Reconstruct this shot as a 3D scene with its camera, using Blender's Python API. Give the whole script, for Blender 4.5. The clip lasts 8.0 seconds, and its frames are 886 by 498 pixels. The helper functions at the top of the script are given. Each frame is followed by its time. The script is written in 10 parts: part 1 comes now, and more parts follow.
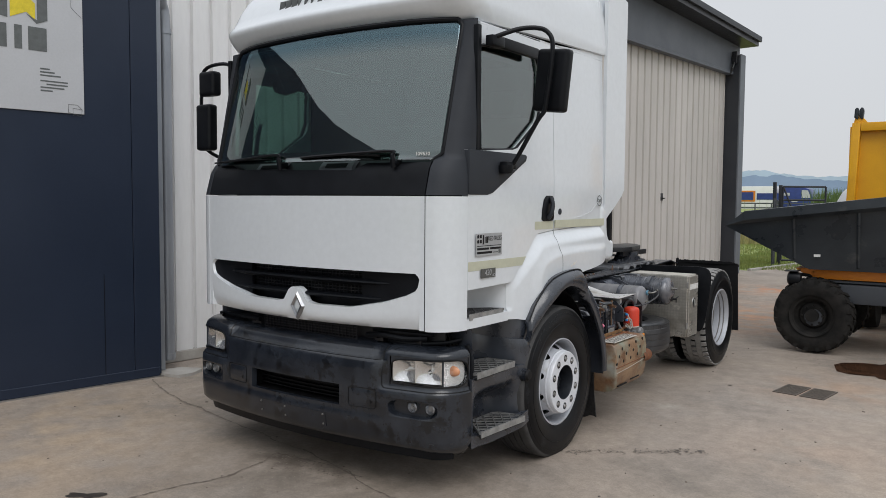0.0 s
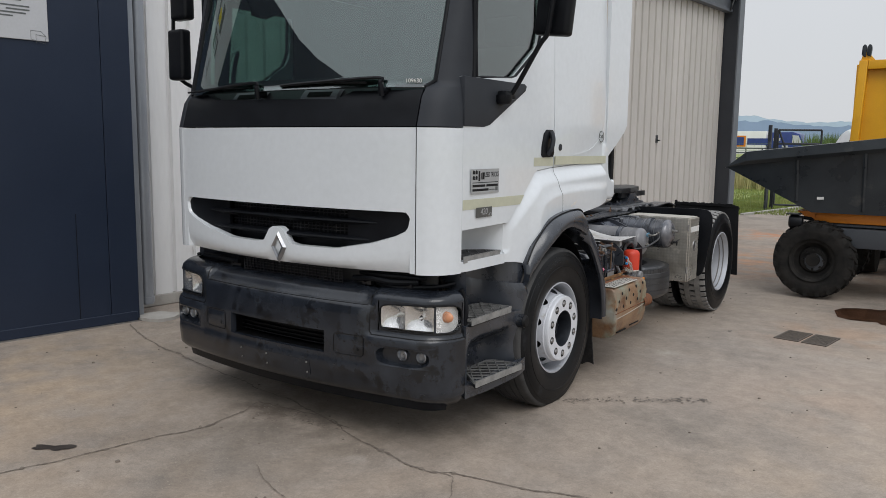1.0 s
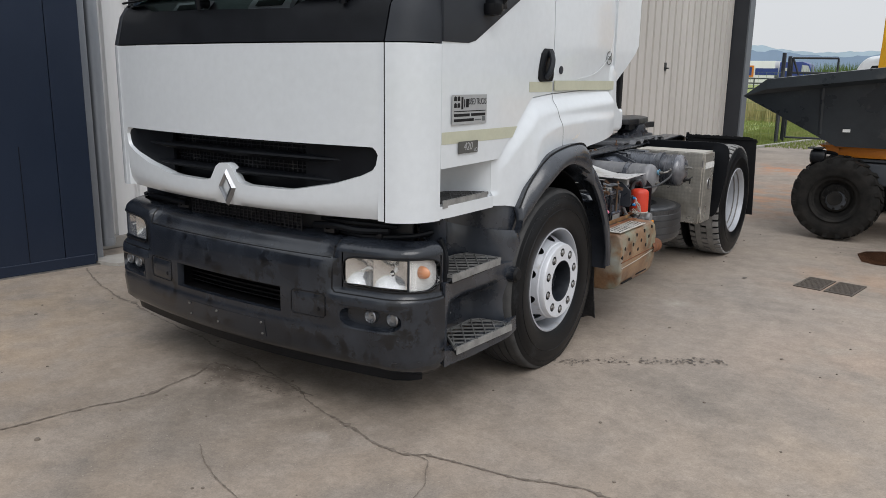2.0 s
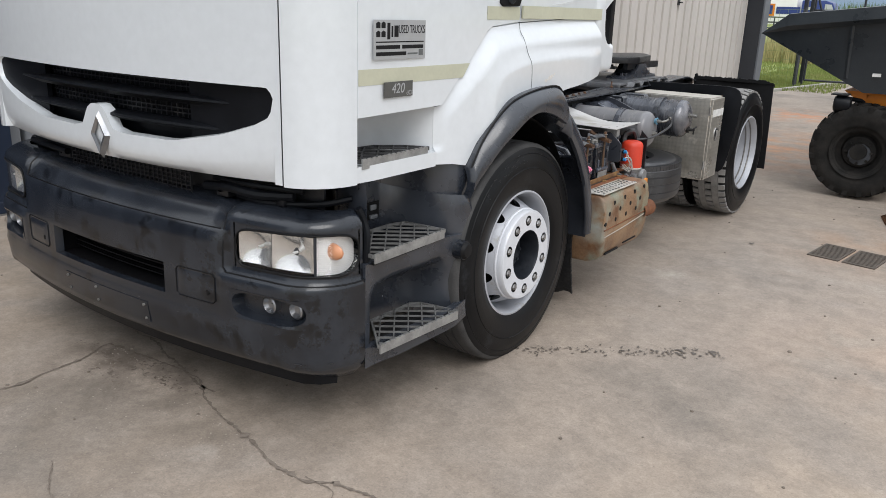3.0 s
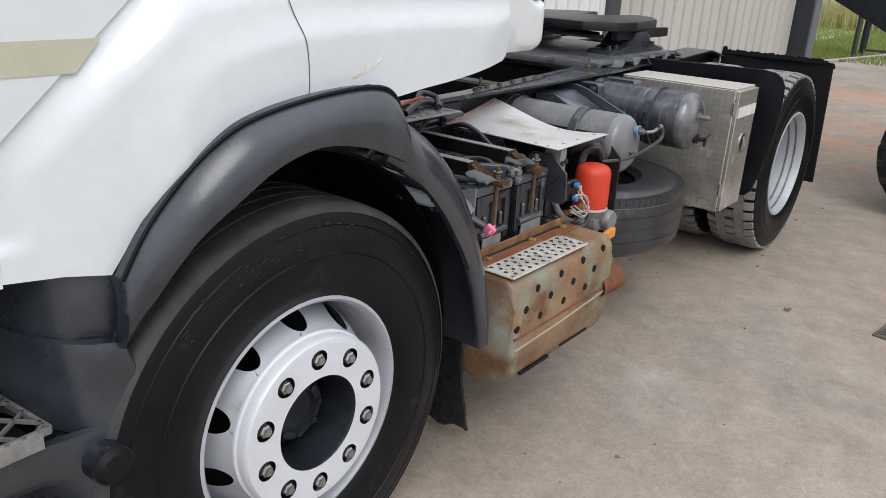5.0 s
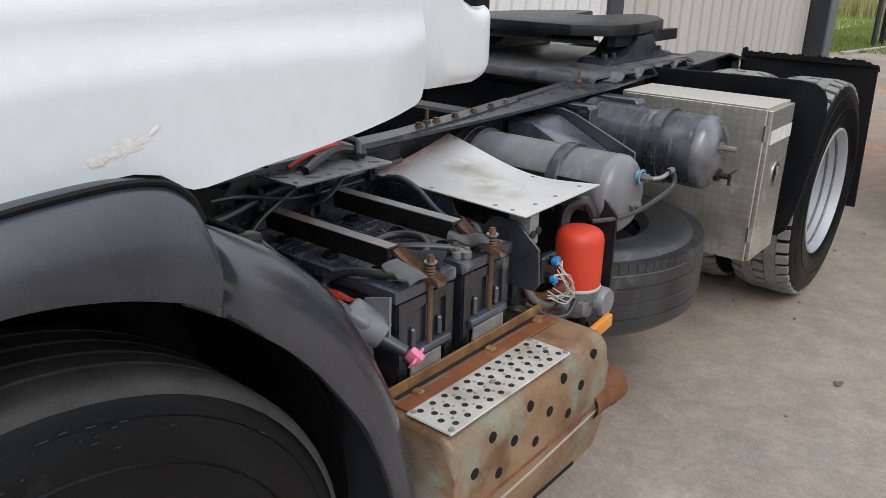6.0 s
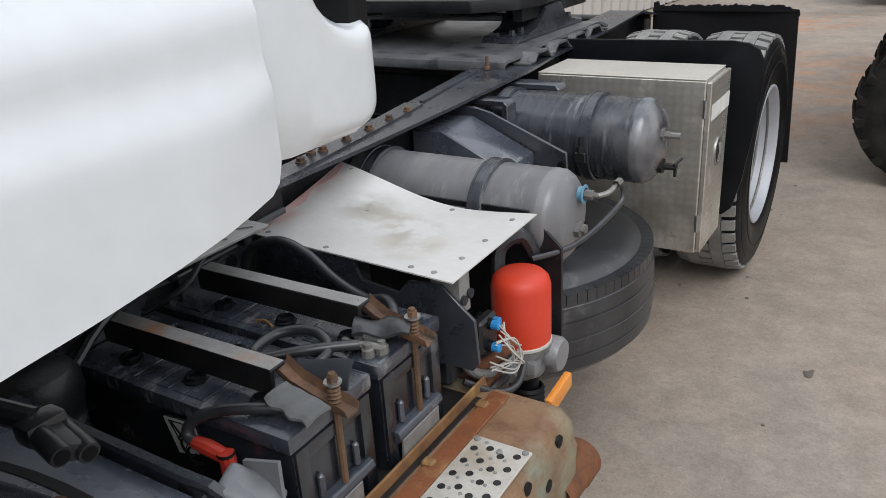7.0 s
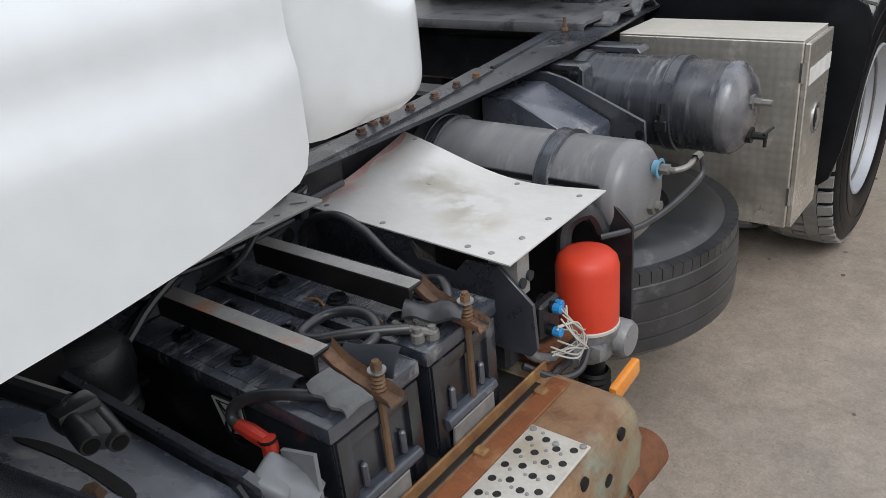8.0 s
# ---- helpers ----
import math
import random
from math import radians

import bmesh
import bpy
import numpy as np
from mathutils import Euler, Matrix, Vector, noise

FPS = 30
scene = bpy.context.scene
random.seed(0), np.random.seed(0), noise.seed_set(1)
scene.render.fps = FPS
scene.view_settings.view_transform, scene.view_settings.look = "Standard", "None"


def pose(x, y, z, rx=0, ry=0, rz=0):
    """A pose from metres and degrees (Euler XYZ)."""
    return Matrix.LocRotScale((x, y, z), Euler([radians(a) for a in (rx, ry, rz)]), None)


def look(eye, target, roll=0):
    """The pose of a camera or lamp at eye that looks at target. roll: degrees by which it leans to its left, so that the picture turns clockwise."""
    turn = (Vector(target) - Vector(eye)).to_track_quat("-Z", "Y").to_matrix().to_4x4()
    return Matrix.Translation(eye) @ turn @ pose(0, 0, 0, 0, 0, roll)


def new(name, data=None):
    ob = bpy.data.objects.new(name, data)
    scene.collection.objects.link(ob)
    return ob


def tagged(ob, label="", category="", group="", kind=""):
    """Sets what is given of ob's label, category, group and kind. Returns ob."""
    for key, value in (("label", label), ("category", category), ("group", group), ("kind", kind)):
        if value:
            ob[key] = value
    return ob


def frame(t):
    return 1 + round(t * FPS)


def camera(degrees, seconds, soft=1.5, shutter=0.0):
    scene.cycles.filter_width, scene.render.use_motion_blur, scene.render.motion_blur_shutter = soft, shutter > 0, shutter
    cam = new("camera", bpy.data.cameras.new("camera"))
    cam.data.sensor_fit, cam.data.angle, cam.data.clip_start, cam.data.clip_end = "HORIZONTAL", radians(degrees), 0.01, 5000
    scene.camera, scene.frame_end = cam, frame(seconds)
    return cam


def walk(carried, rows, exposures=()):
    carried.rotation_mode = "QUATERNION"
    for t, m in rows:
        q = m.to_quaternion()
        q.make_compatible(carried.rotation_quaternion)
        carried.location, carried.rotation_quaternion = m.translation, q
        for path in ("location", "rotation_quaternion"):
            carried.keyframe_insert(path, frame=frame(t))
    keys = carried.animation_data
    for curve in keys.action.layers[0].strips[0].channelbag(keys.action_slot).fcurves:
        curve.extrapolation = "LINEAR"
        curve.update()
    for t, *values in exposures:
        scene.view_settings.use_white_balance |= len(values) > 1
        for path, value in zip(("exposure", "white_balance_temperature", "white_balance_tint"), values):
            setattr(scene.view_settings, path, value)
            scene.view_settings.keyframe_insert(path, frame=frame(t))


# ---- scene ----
PATH = [
    (0, (3.624, -3.494, 1.759), (2.462, -1.87, 1.636), 0.4),
    (0.5, (3.579, -3.42, 1.736), (2.43, -1.794, 1.543), 0.5),
    (1, (3.407, -3.229, 1.695), (2.279, -1.599, 1.431), 0.7),
    (1.5, (3.238, -2.968, 1.688), (2.124, -1.34, 1.357), 0.7),
    (1.7, (3.191, -2.819, 1.664), (2.076, -1.199, 1.297), 0.7),
    (2.8, (2.925, -1.941, 1.64), (1.828, -0.373, 1.057), 1.7),
    (3, (2.911, -1.743, 1.611), (1.809, -0.182, 1.021), 1.9),
    (3.5, (2.87, -1.259, 1.606), (1.75, 0.277, 0.985), 2.8),
    (4, (2.693, -0.751, 1.61), (1.572, 0.763, 0.938), 2.8),
    (4.5, (2.581, -0.219, 1.597), (1.45, 1.277, 0.903), 2.9),
    (5, (2.39, 0.279, 1.55), (1.238, 1.76, 0.857), 3.0),
    (5.2, (2.317, 0.469, 1.553), (1.134, 1.936, 0.884), 2.2),
    (6.3, (1.904, 1.258, 1.534), (0.751, 2.724, 0.812), 0.4),
    (6.5, (1.815, 1.362, 1.559), (0.721, 2.864, 0.819), -1.2),
    (7, (1.751, 1.497, 1.576), (0.762, 3.049, 0.794), -3.6),
    (7.5, (1.747, 1.587, 1.569), (0.713, 3.096, 0.76), -4.4),
    (8, (1.751, 1.593, 1.576), (0.598, 2.984, 0.716), -5.6),
]
cam = camera(59.2, 8.0, soft=0.6)
walk(cam, [(t, look(e, a, r)) for t, e, a, r in PATH], [(0, -0.22), (1.5, -0.22), (2.3, -0.02), (3.0, 0.20), (3.5, 0.28), (4.5, 0.23), (5.2, 0.16), (6.3, 0.08), (8.0, 0.06)])

# ---- daylight: an even overcast sky, brighter overhead, and a very wide weak sun ----
SUN_ELEV, SUN_TURN = radians(52), radians(125)
world = bpy.data.worlds.new("world")
scene.world = world
world.use_nodes = True
wn, wl = world.node_tree.nodes, world.node_tree.links
wn.clear()
w_out = wn.new("ShaderNodeOutputWorld")
w_bg = wn.new("ShaderNodeBackground")
w_sky = wn.new("ShaderNodeTexSky")
w_sky.sky_type = "NISHITA"
w_sky.sun_disc = False
w_sky.sun_elevation, w_sky.sun_rotation = SUN_ELEV, SUN_TURN
w_sky.air_density, w_sky.dust_density = 1.0, 4.0
w_dim = wn.new("ShaderNodeVectorMath")
w_dim.operation = "SCALE"
w_dim.inputs["Scale"].default_value = 0.06
w_co = wn.new("ShaderNodeTexCoord")
w_sep = wn.new("ShaderNodeSeparateXYZ")
w_ramp = wn.new("ShaderNodeValToRGB")
w_ramp.color_ramp.elements[0].position, w_ramp.color_ramp.elements[0].color = 0.0, (0.735, 0.755, 0.785, 1)
w_ramp.color_ramp.elements[1].position, w_ramp.color_ramp.elements[1].color = 0.9, (1.27, 1.33, 1.42, 1)
mid = w_ramp.color_ramp.elements.new(0.25)
mid.color = (0.755, 0.78, 0.815, 1)
w_cloud = wn.new("ShaderNodeTexNoise")
w_cloud.inputs["Scale"].default_value = 2.2
w_cloud.inputs["Detail"].default_value = 3.0
w_cr = wn.new("ShaderNodeMapRange")
w_cr.inputs["To Min"].default_value, w_cr.inputs["To Max"].default_value = 0.93, 1.07
w_mul = wn.new("ShaderNodeVectorMath")
w_mul.operation = "SCALE"
w_mix = wn.new("ShaderNodeMix")
w_mix.data_type = "RGBA"
w_mix.inputs["Factor"].default_value = 0.88
wl.new(w_co.outputs["Generated"], w_sep.inputs[0])
wl.new(w_co.outputs["Generated"], w_cloud.inputs["Vector"])
wl.new(w_sep.outputs["Z"], w_ramp.inputs["Fac"])
wl.new(w_cloud.outputs["Fac"], w_cr.inputs["Value"])
wl.new(w_ramp.outputs["Color"], w_mul.inputs[0])
wl.new(w_cr.outputs["Result"], w_mul.inputs["Scale"])
wl.new(w_sky.outputs["Color"], w_dim.inputs[0])
wl.new(w_dim.outputs["Vector"], w_mix.inputs["A"])
wl.new(w_mul.outputs["Vector"], w_mix.inputs["B"])
wl.new(w_mix.outputs["Result"], w_bg.inputs["Color"])
w_bg.inputs["Strength"].default_value = 1.15
wl.new(w_bg.outputs["Background"], w_out.inputs["Surface"])
sun = new("sun", bpy.data.lights.new("sun", "SUN"))
sun.data.energy, sun.data.angle, sun.data.color = 1.1, radians(35), (1.0, 0.985, 0.97)
sun.matrix_world = look((9, -7, 14), (0, 1, 0))

# ---- materials ----


def link(nt, a, b):
    nt.links.new(a, b)


def surf(name, c1, c2=None, scale=3.0, rough=0.6, metal=0.0, bump=0.15, fine=60.0, fine_bump=0.3, coat=0.0, vary=0.0, c3=None, c3_at=0.62, c3_scale=1.2, rough_var=0.12, spec=0.5, stretch=(1, 1, 1)):
    """A surface with broad and fine variation, in metres: two tones, an optional third tone in patches, and relief."""
    m = bpy.data.materials.new(name)
    m.use_nodes = True
    nt = m.node_tree
    b = nt.nodes["Principled BSDF"]
    co = nt.nodes.new("ShaderNodeTexCoord")
    mp = nt.nodes.new("ShaderNodeMapping")
    mp.inputs["Scale"].default_value = stretch
    link(nt, co.outputs["Object"], mp.inputs["Vector"])
    n1 = nt.nodes.new("ShaderNodeTexNoise")
    n1.inputs["Scale"].default_value, n1.inputs["Detail"].default_value, n1.inputs["Roughness"].default_value = scale, 6, 0.6
    n2 = nt.nodes.new("ShaderNodeTexNoise")
    n2.inputs["Scale"].default_value, n2.inputs["Detail"].default_value = fine, 4
    for n in (n1, n2):
        link(nt, mp.outputs["Vector"], n.inputs["Vector"])
    c2 = c2 or tuple(v * 0.8 for v in c1)
    mix = nt.nodes.new("ShaderNodeMix")
    mix.data_type = "RGBA"
    mix.inputs["A"].default_value, mix.inputs["B"].default_value = (*c1, 1), (*c2, 1)
    r1 = nt.nodes.new("ShaderNodeMapRange")
    r1.inputs["From Min"].default_value, r1.inputs["From Max"].default_value = 0.35, 0.65
    link(nt, n1.outputs["Fac"], r1.inputs["Value"])
    link(nt, r1.outputs["Result"], mix.inputs["Factor"])
    col = mix.outputs["Result"]
    if c3:
        n3 = nt.nodes.new("ShaderNodeTexNoise")
        n3.inputs["Scale"].default_value, n3.inputs["Detail"].default_value, n3.inputs["Roughness"].default_value = c3_scale, 8, 0.65
        link(nt, mp.outputs["Vector"], n3.inputs["Vector"])
        r3 = nt.nodes.new("ShaderNodeMapRange")
        r3.inputs["From Min"].default_value, r3.inputs["From Max"].default_value = c3_at - 0.05, c3_at + 0.05
        link(nt, n3.outputs["Fac"], r3.inputs["Value"])
        m3 = nt.nodes.new("ShaderNodeMix")
        m3.data_type = "RGBA"
        m3.inputs["B"].default_value = (*c3, 1)
        link(nt, r3.outputs["Result"], m3.inputs["Factor"])
        link(nt, col, m3.inputs["A"])
        col = m3.outputs["Result"]
    f = nt.nodes.new("ShaderNodeMapRange")
    f.inputs["To Min"].default_value, f.inputs["To Max"].default_value = 1 - vary - 0.06, 1 + vary + 0.06
    link(nt, n2.outputs["Fac"], f.inputs["Value"])
    sc = nt.nodes.new("ShaderNodeVectorMath")
    sc.operation = "SCALE"
    link(nt, col, sc.inputs[0])
    link(nt, f.outputs["Result"], sc.inputs["Scale"])
    link(nt, sc.outputs["Vector"], b.inputs["Base Color"])
    rr = nt.nodes.new("ShaderNodeMapRange")
    rr.inputs["To Min"].default_value, rr.inputs["To Max"].default_value = max(0.02, rough - rough_var), min(1.0, rough + rough_var)
    link(nt, n1.outputs["Fac"], rr.inputs["Value"])
    link(nt, rr.outputs["Result"], b.inputs["Roughness"])
    b.inputs["Metallic"].default_value = metal
    b.inputs["Specular IOR Level"].default_value = spec
    b.inputs["Coat Weight"].default_value = coat
    b.inputs["Coat Roughness"].default_value = 0.08
    if bump or fine_bump:
        add = nt.nodes.new("ShaderNodeMath")
        add.operation = "MULTIPLY_ADD"
        link(nt, n2.outputs["Fac"], add.inputs[0])
        add.inputs[1].default_value = fine_bump
        link(nt, n1.outputs["Fac"], add.inputs[2])
        bp = nt.nodes.new("ShaderNodeBump")
        bp.inputs["Strength"].default_value, bp.inputs["Distance"].default_value = bump, 0.01
        link(nt, add.outputs["Value"], bp.inputs["Height"])
        link(nt, bp.outputs["Normal"], b.inputs["Normal"])
    return m


def pane(name, tint, rough=0.0, base=0.05, band=None):
    """Thin glass: a clear tinted sheet with a mirror gloss that rises towards grazing angles."""
    m = bpy.data.materials.new(name)
    m.use_nodes = True
    nt = m.node_tree
    nt.nodes.clear()
    o = nt.nodes.new("ShaderNodeOutputMaterial")
    tr = nt.nodes.new("ShaderNodeBsdfTransparent")
    tr.inputs["Color"].default_value = (*tint, 1)
    gl = nt.nodes.new("ShaderNodeBsdfGlossy")
    gl.inputs["Roughness"].default_value = rough
    lw = nt.nodes.new("ShaderNodeLayerWeight")
    lw.inputs["Blend"].default_value = 0.5
    pw = nt.nodes.new("ShaderNodeMath")
    pw.operation = "POWER"
    pw.inputs[1].default_value = 5.0
    ma = nt.nodes.new("ShaderNodeMath")
    ma.operation = "MULTIPLY_ADD"
    ma.inputs[1].default_value, ma.inputs[2].default_value = 1 - base, base
    mx = nt.nodes.new("ShaderNodeMixShader")
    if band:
        # the mirror gloss itself is tinted between two heights, dimming the reflection there
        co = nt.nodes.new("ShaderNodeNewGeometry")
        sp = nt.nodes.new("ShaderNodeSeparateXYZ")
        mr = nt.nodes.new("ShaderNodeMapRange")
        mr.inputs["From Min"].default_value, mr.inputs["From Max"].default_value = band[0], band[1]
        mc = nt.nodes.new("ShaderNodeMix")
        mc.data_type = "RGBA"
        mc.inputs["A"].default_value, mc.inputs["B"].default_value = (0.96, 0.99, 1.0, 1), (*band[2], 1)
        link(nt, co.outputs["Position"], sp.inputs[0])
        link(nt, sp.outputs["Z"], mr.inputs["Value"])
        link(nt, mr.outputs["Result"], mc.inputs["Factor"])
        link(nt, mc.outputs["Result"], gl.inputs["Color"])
    link(nt, lw.outputs["Facing"], pw.inputs[0])
    link(nt, pw.outputs["Value"], ma.inputs[0])
    link(nt, ma.outputs["Value"], mx.inputs["Fac"])
    link(nt, tr.outputs["BSDF"], mx.inputs[1])
    link(nt, gl.outputs["BSDF"], mx.inputs[2])
    link(nt, mx.outputs["Shader"], o.inputs["Surface"])
    return m


M_WHITE = surf("white_paint", (0.690, 0.722, 0.752), (0.668, 0.700, 0.728), 1.6, 0.28, 0, 0.0, 25, 0.0, coat=0.6, rough_var=0.015)
M_BUMPER = surf("blotchy_black_paint", (0.0085, 0.0105, 0.0150), (0.023, 0.0275, 0.036), 4.2, 0.22, 0, 0.02, 220, 0.3, vary=0.12, rough_var=0.12, c3=(0.003, 0.0036, 0.0052), c3_at=0.58, c3_scale=9, spec=0.58)
M_PLASTIC = surf("black_plastic", (0.004, 0.0046, 0.0062), (0.0075, 0.0086, 0.0112), 6, 0.42, 0, 0.10, 300, 0.5, rough_var=0.1, spec=0.18)
M_GREYPL = surf("grey_plastic", (0.020, 0.0228, 0.0285), (0.028, 0.0318, 0.0390), 4, 0.55, 0, 0.06, 350, 0.5, rough_var=0.1, spec=0.3)
M_TRIM = surf("weathered_trim", (0.018, 0.0215, 0.0295), (0.037, 0.043, 0.055), 6, 0.27, 0, 0.05, 200, 0.4, rough_var=0.14, spec=0.85)
M_GUARD = surf("dusty_mudguard", (0.020, 0.0235, 0.032), (0.040, 0.045, 0.057), 4, 0.20, 0, 0.04, 160, 0.4, c3=(0.085, 0.09, 0.10), c3_at=0.70, c3_scale=5, rough_var=0.16, spec=1.0)
M_RUBBER = surf("tyre_rubber", (0.0034, 0.0038, 0.0047), (0.0068, 0.0074, 0.0087), 5, 0.40, 0, 0.08, 120, 0.4, vary=0.12, c3=(0.019, 0.0205, 0.0235), c3_at=0.64, c3_scale=6, rough_var=0.16, spec=0.20)
M_OLDRUBBER = surf("dusty_old_rubber", (0.017, 0.018, 0.0205), (0.034, 0.035, 0.0385), 6, 0.36, 0, 0.10, 120, 0.4, vary=0.12, c3=(0.095, 0.096, 0.099), c3_at=0.66, c3_scale=7, spec=0.7)
M_ROADTREAD = surf("road_worn_tread", (0.040, 0.040, 0.041), (0.070, 0.069, 0.068), 9, 0.7, 0, 0.2, 160, 0.6, vary=0.15, spec=0.3)
M_TREAD = surf("dusty_tread", (0.19, 0.186, 0.18), (0.29, 0.284, 0.275), 9, 0.85, 0, 0.3, 160, 0.6, vary=0.15, spec=0.2)
M_RIM = surf("silver_wheel_paint", (0.45, 0.465, 0.50), (0.39, 0.405, 0.44), 6, 0.46, 0.15, 0.05, 120, 0.3, c3=(0.31, 0.295, 0.27), c3_at=0.68, c3_scale=8)
M_RIMFACE = surf("white_wheel_paint", (0.71, 0.73, 0.77), (0.65, 0.67, 0.71), 8, 0.38, 0.1, 0.05, 150, 0.3)
M_HUB = surf("greasy_hub", (0.013, 0.016, 0.022), (0.030, 0.034, 0.042), 12, 0.32, 0.3, 0.15, 90, 0.4)
M_STEEL = surf("bare_steel", (0.42, 0.42, 0.42), (0.30, 0.29, 0.28), 14, 0.38, 0.85, 0.1, 120, 0.3)
M_ALU = surf("step_aluminium", (0.38, 0.38, 0.375), (0.25, 0.25, 0.245), 16, 0.5, 0.55, 0.15, 150, 0.4, vary=0.1)
M_STEP = surf("worn_step_metal", (0.25, 0.25, 0.245), (0.15, 0.15, 0.147), 18, 0.5, 0.4, 0.15, 150, 0.4, vary=0.12)
M_FLAP = surf("rough_flap_rubber", (0.006, 0.0064, 0.0075), (0.018, 0.019, 0.021), 60, 0.45, 0, 0.4, 160, 0.6, spec=0.4)
# darker grid metal for the top step
M_DARKSTEP = surf("dark_step_metal", (0.085, 0.086, 0.088), (0.045, 0.046, 0.048), 18, 0.5, 0.3, 0.15, 150, 0.4, vary=0.12)
M_FROST = surf("frosted_reflector", (0.80, 0.80, 0.79), (0.70, 0.70, 0.69), 30, 0.35, 0.2, 0.1)
M_CHROME = surf("dull_chrome", (0.36, 0.37, 0.39), (0.26, 0.27, 0.285), 9, 0.30, 0.9, 0.02, 90, 0.1)
M_FRAME = surf("chassis_paint", (0.020, 0.023, 0.031), (0.042, 0.047, 0.058), 8, 0.28, 0.0, 0.12, 140, 0.5, vary=0.12, c3=(0.13, 0.132, 0.138), c3_at=0.67, c3_scale=6, spec=1.0)
M_DUSTY = surf("dusty_grey_steel", (0.175, 0.178, 0.184), (0.225, 0.226, 0.230), 9, 0.42, 0.0, 0.15, 130, 0.5, vary=0.18, c3=(0.075, 0.077, 0.082), c3_at=0.60, c3_scale=12, spec=0.8)
M_PLATEGREY = surf("greasy_plate_steel", (0.085, 0.088, 0.096), (0.135, 0.137, 0.143), 9, 0.36, 0.0, 0.15, 130, 0.5, vary=0.18, c3=(0.032, 0.034, 0.039), c3_at=0.58, c3_scale=12, spec=0.9)
# lid paler than the box steel, with the sky's reflection in its colour
M_LID = surf("sky_lit_steel_lid", (0.62, 0.585, 0.525), (0.54, 0.51, 0.455), 5, 0.40, 0.25, 0.05, 60, 0.3, vary=0.06, c3=(0.50, 0.46, 0.40), c3_at=0.68, c3_scale=6)
M_DARK = surf("dirty_black_metal", (0.007, 0.0075, 0.0095), (0.020, 0.021, 0.024), 10, 0.36, 0.0, 0.2, 120, 0.5, vary=0.15, c3=(0.070, 0.068, 0.067), c3_at=0.67, c3_scale=7, spec=0.42)
M_TANK = surf("scuffed_tank_paint", (0.052, 0.058, 0.072), (0.090, 0.097, 0.115), 3, 0.27, 0.35, 0.05, 120, 0.3, vary=0.08, c3=(0.30, 0.302, 0.315), c3_at=0.63, c3_scale=2.4, stretch=(9, 1.6, 1.6), spec=1.0)
M_TANKDUSTY = surf("dust_covered_tank_paint", (0.155, 0.156, 0.167), (0.22, 0.219, 0.228), 3, 0.38, 0.1, 0.05, 120, 0.3, vary=0.08, c3=(0.31, 0.305, 0.307), c3_at=0.60, c3_scale=2.4, stretch=(7, 1.6, 1.6), spec=0.8)
M_GALV = surf("engine_turned_steel", (0.70, 0.67, 0.61), (0.57, 0.545, 0.49), 4, 0.30, 0.68, 0.10, 60, 0.4, vary=0.1, c3=(0.80, 0.76, 0.69), c3_at=0.60, c3_scale=9)
M_RUST = surf("rusty_green_steel", (0.15, 0.072, 0.034), (0.31, 0.195, 0.112), 6, 0.48, 0.1, 0.3, 110, 0.6, vary=0.25, c3=(0.225, 0.245, 0.19), c3_at=0.56, c3_scale=3.2)
M_REDRUST = surf("red_brown_rust", (0.27, 0.095, 0.038), (0.17, 0.062, 0.028), 9, 0.45, 0.1, 0.25, 140, 0.5, vary=0.2, c3=(0.34, 0.17, 0.075), c3_at=0.62, c3_scale=12)
M_GRIME = surf("tan_grime", (0.66, 0.63, 0.58), (0.74, 0.73, 0.71), 40, 0.6, 0, 0.1, 150, 0.4, vary=0.1)
M_RUSTY = surf("brown_rust", (0.20, 0.075, 0.03), (0.11, 0.045, 0.022), 14, 0.85, 0.0, 0.35, 160, 0.6, vary=0.2)
M_RUSTSTRAP = surf("rusting_black_steel", (0.012, 0.012, 0.013), (0.028, 0.026, 0.025), 10, 0.42, 0.2, 0.2, 150, 0.5, c3=(0.20, 0.09, 0.045), c3_at=0.71, c3_scale=7)
M_YELLOWRUST = surf("ochre_rusted_rail", (0.26, 0.14, 0.055), (0.15, 0.07, 0.03), 16, 0.7, 0.1, 0.25, 150, 0.5, vary=0.2, c3=(0.38, 0.25, 0.09), c3_at=0.62, c3_scale=9)
M_RED = surf("red_filter_paint", (0.66, 0.055, 0.022), (0.60, 0.045, 0.02), 10, 0.45, 0, 0.05, 220, 0.3, rough_var=0.06)
M_SHEET = surf("smeared_aluminium_sheet", (0.76, 0.75, 0.74), (0.69, 0.68, 0.66), 6, 0.34, 0.25, 0.10, 60, 0.3, c3=(0.60, 0.575, 0.53), c3_at=0.66, c3_scale=5, stretch=(0.8, 1.4, 1))
M_BATT = surf("battery_case", (0.009, 0.0105, 0.0145), (0.022, 0.025, 0.033), 7, 0.22, 0, 0.1, 160, 0.3, vary=0.1, c3=(0.085, 0.088, 0.097), c3_at=0.66, c3_scale=8, spec=0.9)
M_BATTLID = surf("dusty_battery_lid", (0.020, 0.0245, 0.035), (0.064, 0.072, 0.093), 5, 0.24, 0, 0.12, 160, 0.4, vary=0.16, c3=(0.24, 0.243, 0.258), c3_at=0.62, c3_scale=7, stretch=(3, 0.9, 1), spec=1.0)
M_DIRTYALU = surf("dirty_step_sheet", (0.60, 0.58, 0.535), (0.48, 0.455, 0.41), 12, 0.45, 0.2, 0.15, 120, 0.4, vary=0.1, c3=(0.33, 0.26, 0.19), c3_at=0.64, c3_scale=9)
